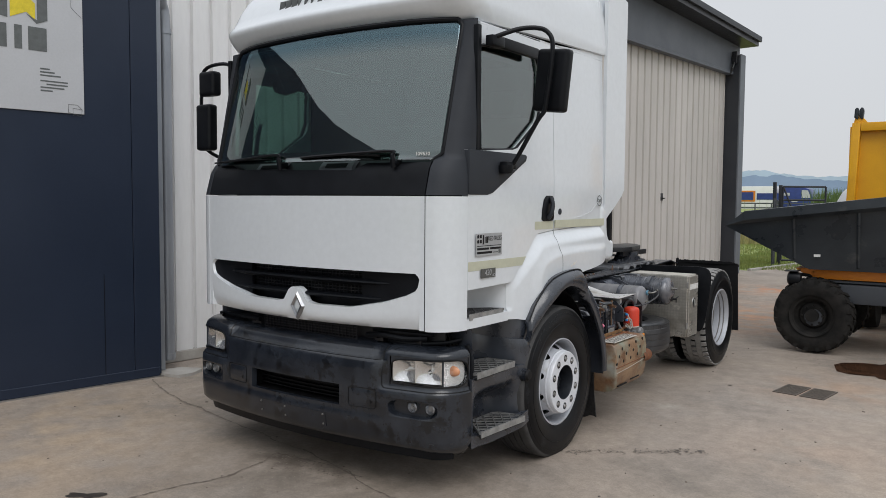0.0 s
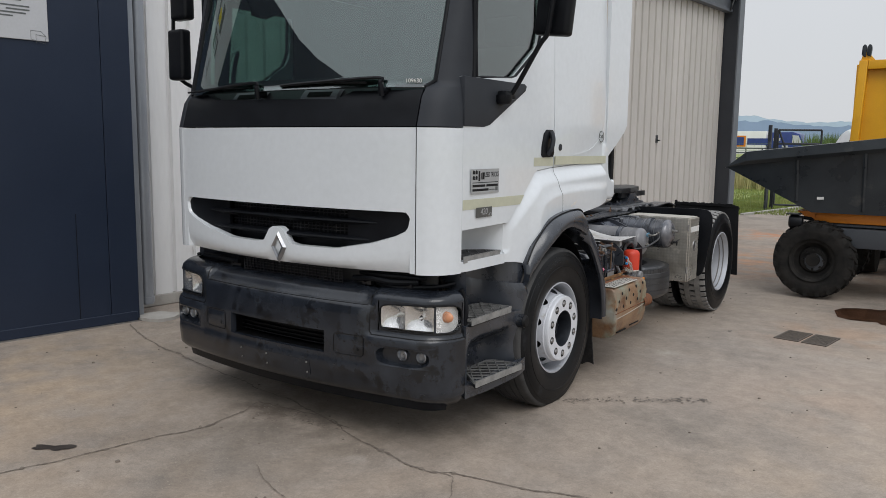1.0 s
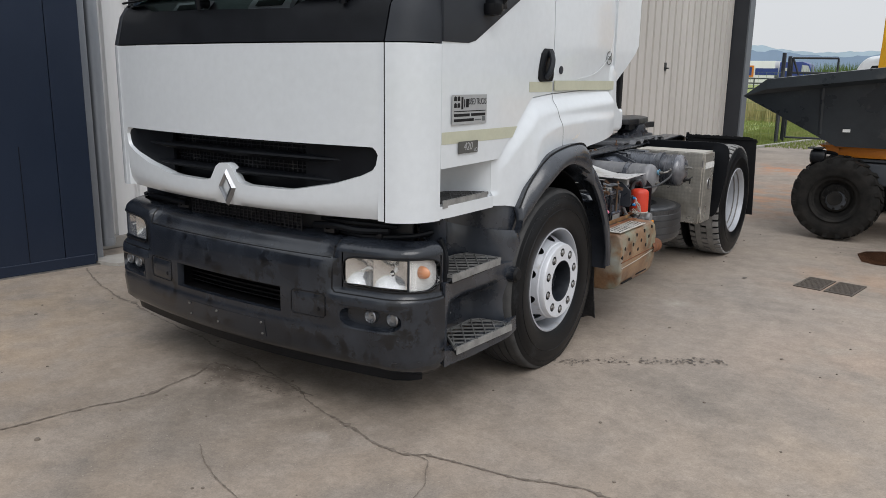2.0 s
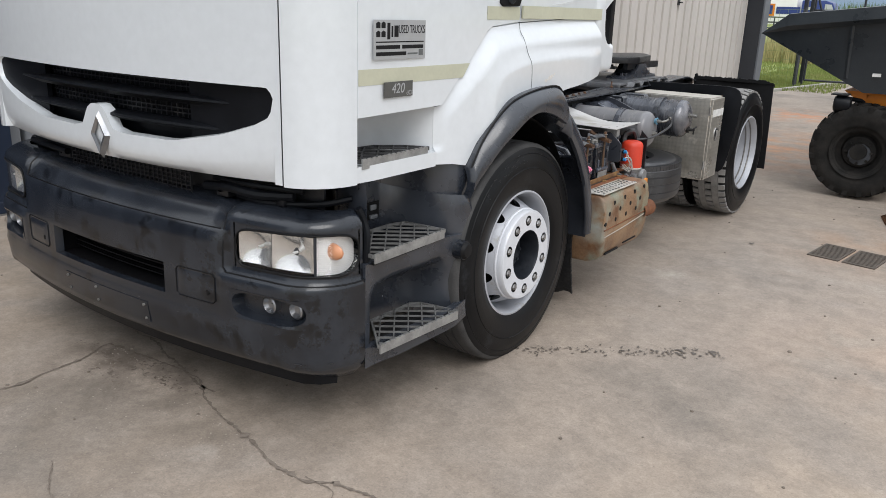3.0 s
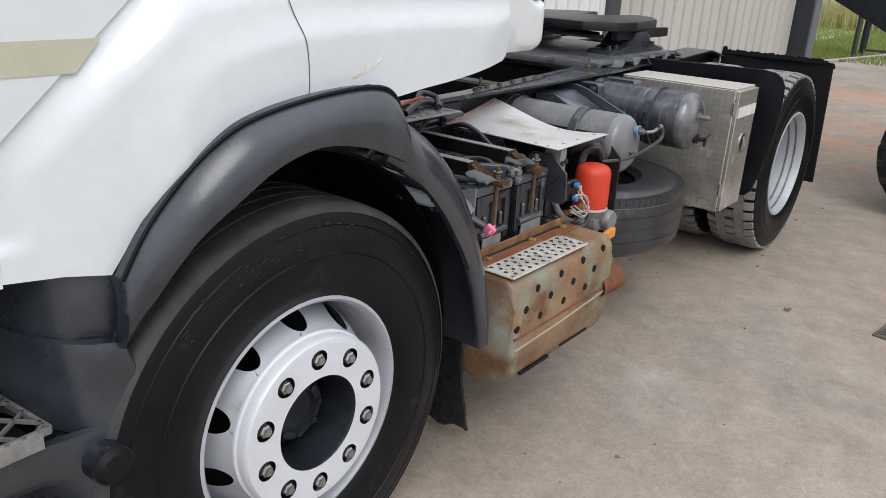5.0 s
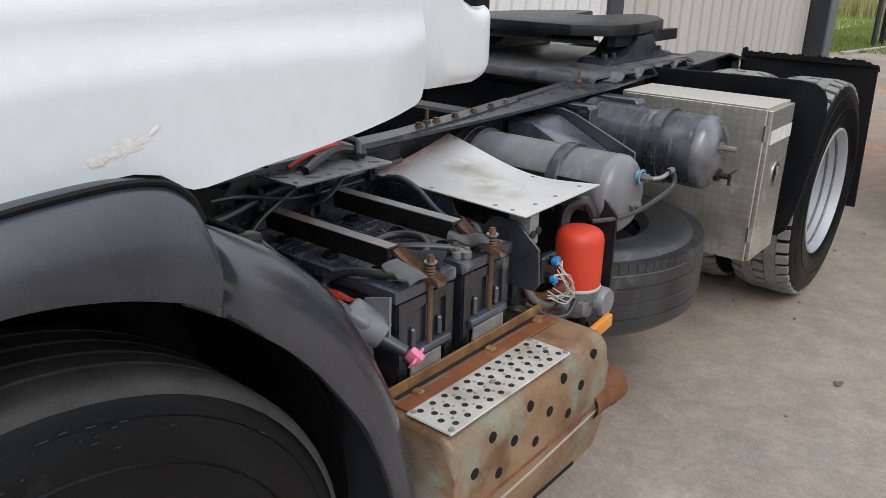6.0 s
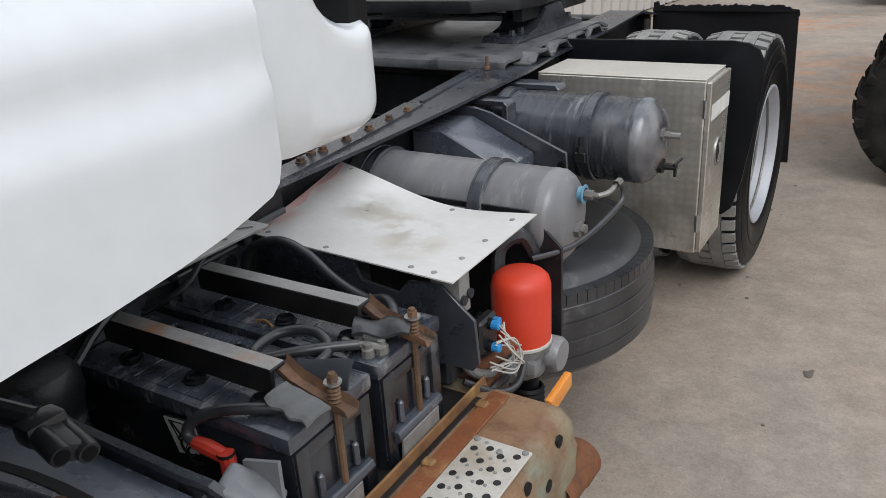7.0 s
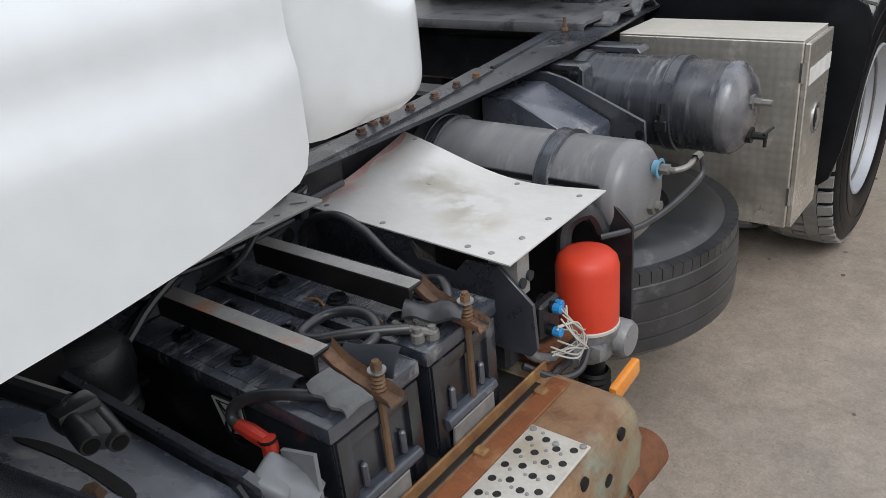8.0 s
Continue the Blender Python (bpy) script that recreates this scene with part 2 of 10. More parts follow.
M_AMBER = surf("amber_bulb", (0.66, 0.31, 0.17), (0.58, 0.25, 0.12), 30, 0.3, 0, 0.1)
M_ORANGE = surf("orange_lens", (0.78, 0.30, 0.05), (0.68, 0.24, 0.03), 20, 0.25, 0, 0.05, 150, 0.2)
M_RUSTEND = surf("rusted_bracket", (0.21, 0.115, 0.066), (0.085, 0.052, 0.037), 16, 0.7, 0.1, 0.3, 150, 0.5, vary=0.2, c3=(0.05, 0.04, 0.035), c3_at=0.60, c3_scale=14)
M_FADEDRED = surf("faded_red_paint", (0.60, 0.32, 0.29), (0.70, 0.52, 0.49), 14, 0.5, 0, 0.05)
M_BLUE = surf("blue_plastic", (0.03, 0.26, 0.60), None, 20, 0.4, 0, 0.05)
M_PINK = surf("pink_plastic", (0.80, 0.22, 0.34), None, 20, 0.45, 0, 0.05)
M_REDCAP = surf("red_cap", (0.55, 0.05, 0.03), None, 20, 0.4, 0, 0.05)
M_GREYCAP = surf("grey_cap", (0.20, 0.21, 0.225), (0.15, 0.158, 0.172), 12, 0.45, 0, 0.08)
# dust tone raised to make up for the little light in the bay
M_STRAPTOP = surf("lightened_dusty_strap_top", (0.26, 0.255, 0.252), (0.38, 0.365, 0.35), 8, 0.45, 0.1, 0.15, 150, 0.5, vary=0.15, c3=(0.42, 0.21, 0.11), c3_at=0.64, c3_scale=7, spec=0.8)
M_DULL = surf("dull_zinc", (0.26, 0.255, 0.24), (0.17, 0.165, 0.155), 18, 0.5, 0.5, 0.1, 150, 0.4)
M_RODRUST = surf("rod_rust", (0.17, 0.10, 0.055), (0.10, 0.06, 0.036), 20, 0.7, 0.1, 0.3, 150, 0.5, vary=0.2)
M_GREYRUB = surf("torn_grey_rubber", (0.15, 0.155, 0.16), (0.11, 0.115, 0.12), 14, 0.7, 0, 0.15, 150, 0.5, vary=0.1)
M_DUSTBLUE = surf("dusty_blue_black_paint", (0.055, 0.064, 0.086), (0.098, 0.108, 0.134), 9, 0.28, 0, 0.06, 160, 0.4, vary=0.12, c3=(0.24, 0.236, 0.24), c3_at=0.64, c3_scale=16, spec=0.9)
M_CABLE = surf("black_cable", (0.018, 0.019, 0.023), (0.038, 0.039, 0.044), 20, 0.34, 0, 0.05, spec=0.7)
M_PALE = surf("pale_wire", (0.55, 0.54, 0.50), None, 20, 0.5, 0, 0.0)
M_LAMPW = surf("lamp_reflector", (0.88, 0.88, 0.87), (0.74, 0.74, 0.73), 12, 0.13, 0.86, 0.14, 30, 0.25)
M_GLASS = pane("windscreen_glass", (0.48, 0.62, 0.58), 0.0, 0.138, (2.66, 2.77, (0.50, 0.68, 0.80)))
M_SIDEGLASS = pane("side_glass", (0.62, 0.72, 0.69), 0.0, 0.19)
M_LENS = pane("lamp_glass", (0.97, 0.97, 0.97), 0.02, 0.03)
M_STRIPE = surf("cream_stripe", (0.52, 0.52, 0.40), (0.48, 0.48, 0.37), 9, 0.5, 0, 0.02)
M_STICKER = surf("silver_sticker", (0.40, 0.41, 0.42), (0.36, 0.37, 0.38), 9, 0.4, 0.2, 0.02)
M_PLATE = surf("grey_badge_plate", (0.105, 0.105, 0.10), None, 9, 0.45, 0.2, 0.02)
# print and black parts; also stands for shade in holes, gaps and recesses
M_BLACK = surf("flat_black_and_shade", (0.006, 0.006, 0.007), None, 20, 0.6, 0, 0.0, spec=0.25)
M_GREYINK = surf("grey_ink", (0.12, 0.13, 0.13), None, 20, 0.6, 0, 0.0)
M_PAPER = surf("white_label", (0.74, 0.74, 0.72), None, 20, 0.6, 0, 0.0)
# near-black tones stand in for the unlit cab behind shadowless glass
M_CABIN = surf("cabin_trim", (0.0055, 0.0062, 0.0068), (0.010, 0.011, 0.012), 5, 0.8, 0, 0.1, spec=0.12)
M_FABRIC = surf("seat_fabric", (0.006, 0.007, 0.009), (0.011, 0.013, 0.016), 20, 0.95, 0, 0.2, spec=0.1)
M_NAVY = surf("navy_door_paint", (0.014, 0.022, 0.042), (0.017, 0.026, 0.048), 1.2, 0.42, 0, 0.02, 40, 0.2, rough_var=0.06, spec=0.35)
M_WALLWHITE = surf("white_wall_sheet", (0.80, 0.80, 0.80), (0.74, 0.735, 0.735), 1.0, 0.5, 0, 0.03, 30, 0.2, stretch=(1, 1, 0.2))
M_SHUTTER = surf("cream_shutter_sheet", (0.545, 0.515, 0.485), (0.475, 0.45, 0.42), 1.2, 0.55, 0, 0.04, 30, 0.2, stretch=(1, 1, 0.25))
M_POST = surf("dark_grey_steel_paint", (0.050, 0.055, 0.064), (0.040, 0.045, 0.053), 2, 0.5, 0, 0.03)
M_POSTL = surf("slate_grey_paint", (0.125, 0.138, 0.155), (0.110, 0.122, 0.138), 2, 0.5, 0, 0.03)
M_PIPE = surf("zinc_pipe", (0.36, 0.38, 0.41), (0.28, 0.30, 0.33), 3, 0.42, 0.5, 0.04, stretch=(1, 1, 0.3))
M_FASCIA = surf("grey_fascia_paint", (0.088, 0.097, 0.113), (0.076, 0.085, 0.100), 1.5, 0.5, 0, 0.03)
M_POSTD = surf("dark_steel_and_post_shade", (0.020, 0.023, 0.030), (0.028, 0.031, 0.038), 2, 0.5, 0, 0.03)
M_ROOF = surf("grey_roof_sheet", (0.25, 0.25, 0.25), (0.20, 0.20, 0.20), 3, 0.5, 0.2, 0.05)
M_SIGN = surf("sign_board", (0.50, 0.51, 0.53), (0.47, 0.48, 0.50), 1.5, 0.5, 0, 0.01)
M_YELLOW = surf("yellow_machine_paint", (0.74, 0.37, 0.006), (0.68, 0.33, 0.006), 3, 0.42, 0, 0.06, 60, 0.3, c3=(0.55, 0.27, 0.012), c3_at=0.68, c3_scale=3)
M_LEMON = surf("lemon_print", (0.78, 0.62, 0.03), None, 20, 0.5, 0, 0.0)
M_ORANGEP = surf("orange_machine_paint", (0.72, 0.24, 0.015), (0.62, 0.19, 0.015), 4, 0.45, 0, 0.06)
M_SKIP = surf("dark_skip_paint", (0.016, 0.0205, 0.0255), (0.031, 0.037, 0.043), 2.5, 0.30, 0.0, 0.18, 60, 0.5, vary=0.10, c3=(0.055, 0.057, 0.058), c3_at=0.66, c3_scale=4, spec=0.42)
M_MUD = surf("muddy_rubber", (0.007, 0.0068, 0.0065), (0.022, 0.020, 0.018), 9, 0.8, 0, 0.4, 90, 0.6, vary=0.2, spec=0.25)
M_GRASS = surf("grass", (0.19, 0.25, 0.06), (0.25, 0.28, 0.085), 0.6, 0.9, 0, 0.3, 14, 0.8, vary=0.2, c3=(0.29, 0.26, 0.12), c3_at=0.60, c3_scale=0.15)
M_DRYGRASS = surf("tall_dry_grass", (0.44, 0.38, 0.18), (0.30, 0.29, 0.11), 2, 0.9, 0, 0.2, 20, 0.5)
M_CORN = surf("green_maize", (0.075, 0.13, 0.03), (0.11, 0.16, 0.045), 1, 0.85, 0, 0.3)
# distance haze is mixed into the colour of both ridges
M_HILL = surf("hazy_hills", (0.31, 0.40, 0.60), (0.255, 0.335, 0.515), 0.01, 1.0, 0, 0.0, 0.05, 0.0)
M_HILLFAR = surf("hazed_far_hills", (0.50, 0.61, 0.79), (0.46, 0.56, 0.73), 0.01, 1.0, 0, 0.0, 0.05, 0.0)
M_BLUEP = surf("blue_lorry_paint", (0.025, 0.05, 0.22), None, 3, 0.35, 0, 0.0)
M_KERB = surf("kerb_concrete", (0.42, 0.40, 0.37), (0.34, 0.32, 0.29), 4, 0.85, 0, 0.25, 70, 0.5)
M_CRACK = surf("crack_dirt", (0.14, 0.113, 0.091), (0.225, 0.187, 0.153), 30, 0.95, 0, 0.2)
M_OIL = surf("dried_oil", (0.100, 0.085, 0.072), (0.15, 0.125, 0.105), 14, 0.6, 0, 0.1, 100, 0.4)
M_BLACKOIL = surf("fresh_oil_spot", (0.030, 0.024, 0.020), (0.055, 0.044, 0.036), 14, 0.45, 0, 0.1, 100, 0.4)
M_WETOIL = surf("rusty_puddle", (0.040, 0.020, 0.012), (0.075, 0.036, 0.020), 5, 0.20, 0, 0.02)
M_PALESPOT = surf("pale_scrape", (0.37, 0.325, 0.275), (0.32, 0.28, 0.235), 25, 0.9, 0, 0.1)
M_DRAIN = surf("cast_drain", (0.10, 0.085, 0.072), (0.14, 0.115, 0.095), 20, 0.7, 0.3, 0.2)


def wash(m, spots, scale=2.6):
    """Stains and other tones with ragged edges laid over a material: (place, reach, tone, amount)."""
    nt = m.node_tree
    b = nt.nodes["Principled BSDF"]
    prev = b.inputs["Base Color"].links[0].from_socket
    co = nt.nodes.new("ShaderNodeTexCoord")
    n = nt.nodes.new("ShaderNodeTexNoise")
    n.inputs["Scale"].default_value, n.inputs["Detail"].default_value = scale, 8
    link(nt, co.outputs["Object"], n.inputs["Vector"])
    for at, r, tone, amount in spots:
        d = nt.nodes.new("ShaderNodeVectorMath")
        d.operation = "DISTANCE"
        link(nt, co.outputs["Object"], d.inputs[0])
        d.inputs[1].default_value = at
        k = nt.nodes.new("ShaderNodeMapRange")
        k.inputs["From Min"].default_value, k.inputs["From Max"].default_value = r, 0.0
        link(nt, d.outputs["Value"], k.inputs["Value"])
        k2 = nt.nodes.new("ShaderNodeMapRange")
        k2.inputs["From Min"].default_value, k2.inputs["From Max"].default_value, k2.inputs["To Max"].default_value = 0.40, 0.62, amount
        link(nt, n.outputs["Fac"], k2.inputs["Value"])
        f = nt.nodes.new("ShaderNodeMath")
        f.operation = "MULTIPLY"
        link(nt, k.outputs["Result"], f.inputs[0])
        link(nt, k2.outputs["Result"], f.inputs[1])
        mx = nt.nodes.new("ShaderNodeMix")
        mx.data_type = "RGBA"
        mx.inputs["B"].default_value = (*tone, 1)
        link(nt, f.outputs["Value"], mx.inputs["Factor"])
        link(nt, prev, mx.inputs["A"])
        prev = mx.outputs["Result"]
    link(nt, prev, b.inputs["Base Color"])


def concrete():
    """Yard concrete: warm grey, cloudy wear, fine grit, faint long rust washes."""
    m = surf("yard_concrete", (0.362, 0.299, 0.243), (0.285, 0.242, 0.204), 0.9, 0.74, 0, 0.14, 130, 0.5, vary=0.16, c3=(0.236, 0.201, 0.168), c3_at=0.58, c3_scale=0.55, rough_var=0.14)
    nt = m.node_tree
    b = nt.nodes["Principled BSDF"]
    co = nt.nodes.new("ShaderNodeTexCoord")
    # rust washes round the drain and in the yard behind, a darker tone before the bumper
    wash(m, (((2.25, 4.4, 0), 0.75, (0.42, 0.25, 0.15), 0.75), ((3.1, 5.0, 0), 1.4, (0.40, 0.27, 0.18), 0.5), ((0.6, 9.2, 0), 2.4, (0.52, 0.25, 0.12), 0.8), ((2.6, 2.6, 0), 1.1, (0.46, 0.29, 0.18), 0.5), ((-1.6, -0.9, 0), 1.8, (0.43, 0.32, 0.22), 0.7), ((-2.4, 0.0, 0), 1.4, (0.44, 0.33, 0.225), 0.7), ((-0.15, -0.25, 0), 1.25, (0.20, 0.17, 0.14), 0.85), ((-1.9, 0.7, 0), 1.2, (0.22, 0.19, 0.16), 0.6), ((3.6, 1.2, 0), 1.6, (0.47, 0.37, 0.27), 0.5), ((1.34, 3.06, 0), 0.13, (0.58, 0.53, 0.46), 0.6), ((0.73, -0.17, 0), 0.07, (0.70, 0.66, 0.60), 1.0), ((1.6, -1.1, 0), 2.0, (0.36, 0.278, 0.208), 0.75), ((3.0, 0.2, 0), 1.6, (0.37, 0.285, 0.212), 0.6), ((-0.6, -1.6, 0), 1.6, (0.36, 0.28, 0.21), 0.7), ((2.2, 3.1, 0), 1.8, (0.325, 0.292, 0.262), 0.6), ((0.0, 13.2, 0), 1.3, (0.50, 0.20, 0.08), 0.9)))
    # dirt along the cracks, with the bumper's and cab's shade toned in
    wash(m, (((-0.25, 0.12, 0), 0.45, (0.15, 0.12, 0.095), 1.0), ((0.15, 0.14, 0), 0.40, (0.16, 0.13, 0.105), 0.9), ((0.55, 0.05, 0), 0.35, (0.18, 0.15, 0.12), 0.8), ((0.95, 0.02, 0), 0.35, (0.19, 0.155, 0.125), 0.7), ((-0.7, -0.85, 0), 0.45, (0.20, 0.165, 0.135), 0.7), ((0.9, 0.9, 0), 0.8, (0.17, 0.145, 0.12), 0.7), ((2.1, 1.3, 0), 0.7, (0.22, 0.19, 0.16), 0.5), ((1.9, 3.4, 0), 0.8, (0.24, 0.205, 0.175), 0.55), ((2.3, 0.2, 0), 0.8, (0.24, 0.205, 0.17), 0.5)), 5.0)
    prev = b.inputs["Base Color"].links[0].from_socket
    # hand-sized mottling
    q = nt.nodes.new("ShaderNodeTexNoise")
    q.inputs["Scale"].default_value, q.inputs["Detail"].default_value, q.inputs["Roughness"].default_value = 7, 9, 0.72
    link(nt, co.outputs["Object"], q.inputs["Vector"])
    qr = nt.nodes.new("ShaderNodeMapRange")
    qr.inputs["From Min"].default_value, qr.inputs["From Max"].default_value = 0.3, 0.7
    qr.inputs["To Min"].default_value, qr.inputs["To Max"].default_value = 0.81, 1.155
    link(nt, q.outputs["Fac"], qr.inputs["Value"])
    qs_ = nt.nodes.new("ShaderNodeVectorMath")
    qs_.operation = "SCALE"
    link(nt, prev, qs_.inputs[0])
    link(nt, qr.outputs["Result"], qs_.inputs["Scale"])
    prev = qs_.outputs["Vector"]
    # sand and pebble grain
    for scale_, lo, hi in ((150, 0.91, 1.08), (48, 0.94, 1.055)):
        g = nt.nodes.new("ShaderNodeTexVoronoi")
        g.inputs["Scale"].default_value = scale_
        link(nt, co.outputs["Object"], g.inputs["Vector"])
        gs = nt.nodes.new("ShaderNodeSeparateColor")
        link(nt, g.outputs["Color"], gs.inputs["Color"])
        gr = nt.nodes.new("ShaderNodeMapRange")
        gr.inputs["To Min"].default_value, gr.inputs["To Max"].default_value = lo, hi
        link(nt, gs.outputs["Red"], gr.inputs["Value"])
        gm = nt.nodes.new("ShaderNodeVectorMath")
        gm.operation = "SCALE"
        link(nt, prev, gm.inputs[0])
        link(nt, gr.outputs["Result"], gm.inputs["Scale"])
        prev = gm.outputs["Vector"]
    # grit: dark and pale specks
    v = nt.nodes.new("ShaderNodeTexNoise")
    v.inputs["Scale"].default_value, v.inputs["Detail"].default_value = 55, 2
    link(nt, co.outputs["Object"], v.inputs["Vector"])
    vr = nt.nodes.new("ShaderNodeMapRange")
    vr.inputs["From Min"].default_value, vr.inputs["From Max"].default_value, vr.inputs["To Max"].default_value = 0.66, 0.74, 0.45
    link(nt, v.outputs["Fac"], vr.inputs["Value"])
    mg = nt.nodes.new("ShaderNodeMix")
    mg.data_type = "RGBA"
    mg.inputs["B"].default_value = (0.16, 0.14, 0.12, 1)
    link(nt, vr.outputs["Result"], mg.inputs["Factor"])
    link(nt, prev, mg.inputs["A"])
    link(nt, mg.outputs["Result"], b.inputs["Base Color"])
    return m


def engine_turned(m):
    """Rows of brushed discs, a finger wide, over a steel sheet."""
    nt = m.node_tree
    b = nt.nodes["Principled BSDF"]
    co = nt.nodes.new("ShaderNodeTexCoord")
    vo = nt.nodes.new("ShaderNodeTexVoronoi")
    vo.inputs["Scale"].default_value, vo.inputs["Randomness"].default_value = 34, 0.12
    link(nt, co.outputs["Object"], vo.inputs["Vector"])
    mr = nt.nodes.new("ShaderNodeMapRange")
    mr.inputs["From Max"].default_value, mr.inputs["To Min"].default_value, mr.inputs["To Max"].default_value = 0.8, 1.12, 0.80
    link(nt, vo.outputs["Distance"], mr.inputs["Value"])
    sc = nt.nodes.new("ShaderNodeVectorMath")
    sc.operation = "SCALE"
    link(nt, b.inputs["Base Color"].links[0].from_socket, sc.inputs[0])
    link(nt, mr.outputs["Result"], sc.inputs["Scale"])
    link(nt, sc.outputs["Vector"], b.inputs["Base Color"])


engine_turned(M_GALV)
wash(M_GALV, (((0.85, 4.08, 0.50), 0.34, (0.26, 0.225, 0.18), 0.9), ((1.16, 4.10, 0.50), 0.25, (0.24, 0.21, 0.17), 0.8), ((1.12, 4.08, 0.80), 0.12, (0.30, 0.24, 0.18), 0.7), ((0.70, 4.08, 0.95), 0.2, (0.36, 0.32, 0.26), 0.6)), 7.0)
wash(M_TANK, (((1.12, 3.775, 0.93), 0.20, (0.33, 0.315, 0.325), 1.0), ((1.0, 3.70, 0.98), 0.14, (0.24, 0.24, 0.25), 0.8), ((1.11, 3.765, 0.85), 0.06, (0.16, 0.09, 0.05), 1.0)), 12.0)
wash(M_SHEET, (((0.80, 2.80, 0.965), 0.10, (0.40, 0.365, 0.29), 1.0), ((0.70, 2.84, 0.97), 0.09, (0.38, 0.35, 0.28), 1.0), ((0.90, 2.72, 0.962), 0.10, (0.46, 0.42, 0.34), 1.0), ((0.86, 2.80, 0.965), 0.07, (0.34, 0.31, 0.25), 1.0), ((0.55, 2.72, 0.965), 0.07, (0.68, 0.42, 0.38), 0.9), ((0.53, 2.88, 0.98), 0.07, (0.66, 0.40, 0.36), 0.9)), 14.0)
wash(M_RUST, (((1.22, 2.06, 0.52), 0.20, (0.35, 0.385, 0.365), 1.0), ((1.26, 2.12, 0.58), 0.10, (0.30, 0.35, 0.27), 1.0), ((1.26, 2.68, 0.58), 0.20, (0.28, 0.32, 0.235), 1.0), ((1.26, 2.12, 0.38), 0.12, (0.27, 0.30, 0.24), 0.9), ((1.20, 2.62, 0.68), 0.12, (0.30, 0.14, 0.06), 1.0), ((1.26, 2.35, 0.30), 0.14, (0.12, 0.08, 0.055), 0.8), ((1.26, 2.30, 0.52), 0.20, (0.36, 0.24, 0.14), 0.8), ((1.22, 2.10, 0.66), 0.10, (0.16, 0.075, 0.035), 0.9)), 9.0)
wash(M_DIRTYALU, (((1.16, 2.50, 0.683), 0.12, (0.36, 0.29, 0.20), 0.8), ((1.15, 2.25, 0.683), 0.14, (0.34, 0.27, 0.19), 0.8)), 16.0)
M_CONCRETE = concrete()

# ---- mesh helpers ----


def part(name, bm, material, parent, label="", angle=35):
    """Links a bmesh as one mesh object, under parent if there is one."""
    bmesh.ops.recalc_face_normals(bm, faces=bm.faces)
    me = bpy.data.meshes.new(name)
    bm.to_mesh(me)
    bm.free()
    me.polygons.foreach_set("use_smooth", [True] * len(me.polygons))
    me.set_sharp_from_angle(angle=radians(angle))
    me.materials.append(material)
    ob = new(name, me)
    if parent is not None:
        ob.parent = parent
        ob.matrix_parent_inverse = parent.matrix_world.inverted()
    if label:
        tagged(ob, label)
    return ob


def split_part(name, bm, material, parent, label="", angle=35):
    """As part(), with each loose piece of the bmesh an object of its own."""
    left, made = set(bm.verts), []
    while left:
        stack, group = [left.pop()], []
        while stack:
            v = stack.pop()
            group.append(v)
            for e in v.link_edges:
                w = e.other_vert(v)
                if w in left:
                    left.remove(w)
                    stack.append(w)
        at = {v: k for k, v in enumerate(group)}
        one = bmesh.new()
        vs = [one.verts.new(v.co) for v in group]
        for f in {f for v in group for f in v.link_faces}:
            one.faces.new([vs[at[v]] for v in f.verts])
        made.append(part(name, one, material, parent, label, angle))
    bm.free()
    return made


def thing(name, at, label, category, group="", kind=""):
    e = new(name)
    e.empty_display_size = 0.2
    e.matrix_world = Matrix.Translation(at)
    e.matrix_basis = Matrix.Translation(at)
    bpy.context.view_layer.update()
    return tagged(e, label, category, group, kind)


def solo(name, bm, material, label, category="", group="", kind="", angle=35):
    return tagged(part(name, bm, material, None, "", angle), label, category, group, kind)


def B():
    return bmesh.new()


def quadmesh(bm, verts, faces):
    vs = [bm.verts.new(v) for v in verts]
    for f in faces:
        try:
            bm.faces.new([vs[i] for i in f])
        except ValueError:
            pass
    return vs


def bevel(bm, verts, w, seg=2):
    es = list({e for v in verts for e in v.link_edges})
    bmesh.ops.bevel(bm, geom=es, offset=w, segments=seg, profile=0.6, affect="EDGES", clamp_overlap=True)


def box(bm, x0, x1, y0, y1, z0, z1, bev=0.0, seg=2, m=None):
    c = [(x, y, z) for x in (x0, x1) for y in (y0, y1) for z in (z0, z1)]
    if m is not None:
        c = [m @ Vector(p) for p in c]
    vs = quadmesh(bm, c, [(0, 1, 3, 2), (4, 6, 7, 5), (0, 4, 5, 1), (2, 3, 7, 6), (0, 2, 6, 4), (1, 5, 7, 3)])
    if bev:
        bevel(bm, vs, bev, seg)
    return bm


def prism(bm, pts, axis, a, b, bev=0.0, seg=2, m=None):
    """Polygon pts in the plane across axis, run from a to b along it. axis x: (y, z); y: (x, z); z: (x, y)."""
    put = {"x": lambda p, h: (h, p[0], p[1]), "y": lambda p, h: (p[0], h, p[1]), "z": lambda p, h: (p[0], p[1], h)}[axis]
    n = len(pts)
    c = [put(p, h) for h in (a, b) for p in pts]
    if m is not None:
        c = [m @ Vector(p) for p in c]
    vs = quadmesh(bm, c, [tuple(range(n)), tuple(range(2 * n - 1, n - 1, -1))] + [(i, (i + 1) % n, n + (i + 1) % n, n + i) for i in range(n)])
    if bev:
        bevel(bm, vs, bev, seg)
    return bm


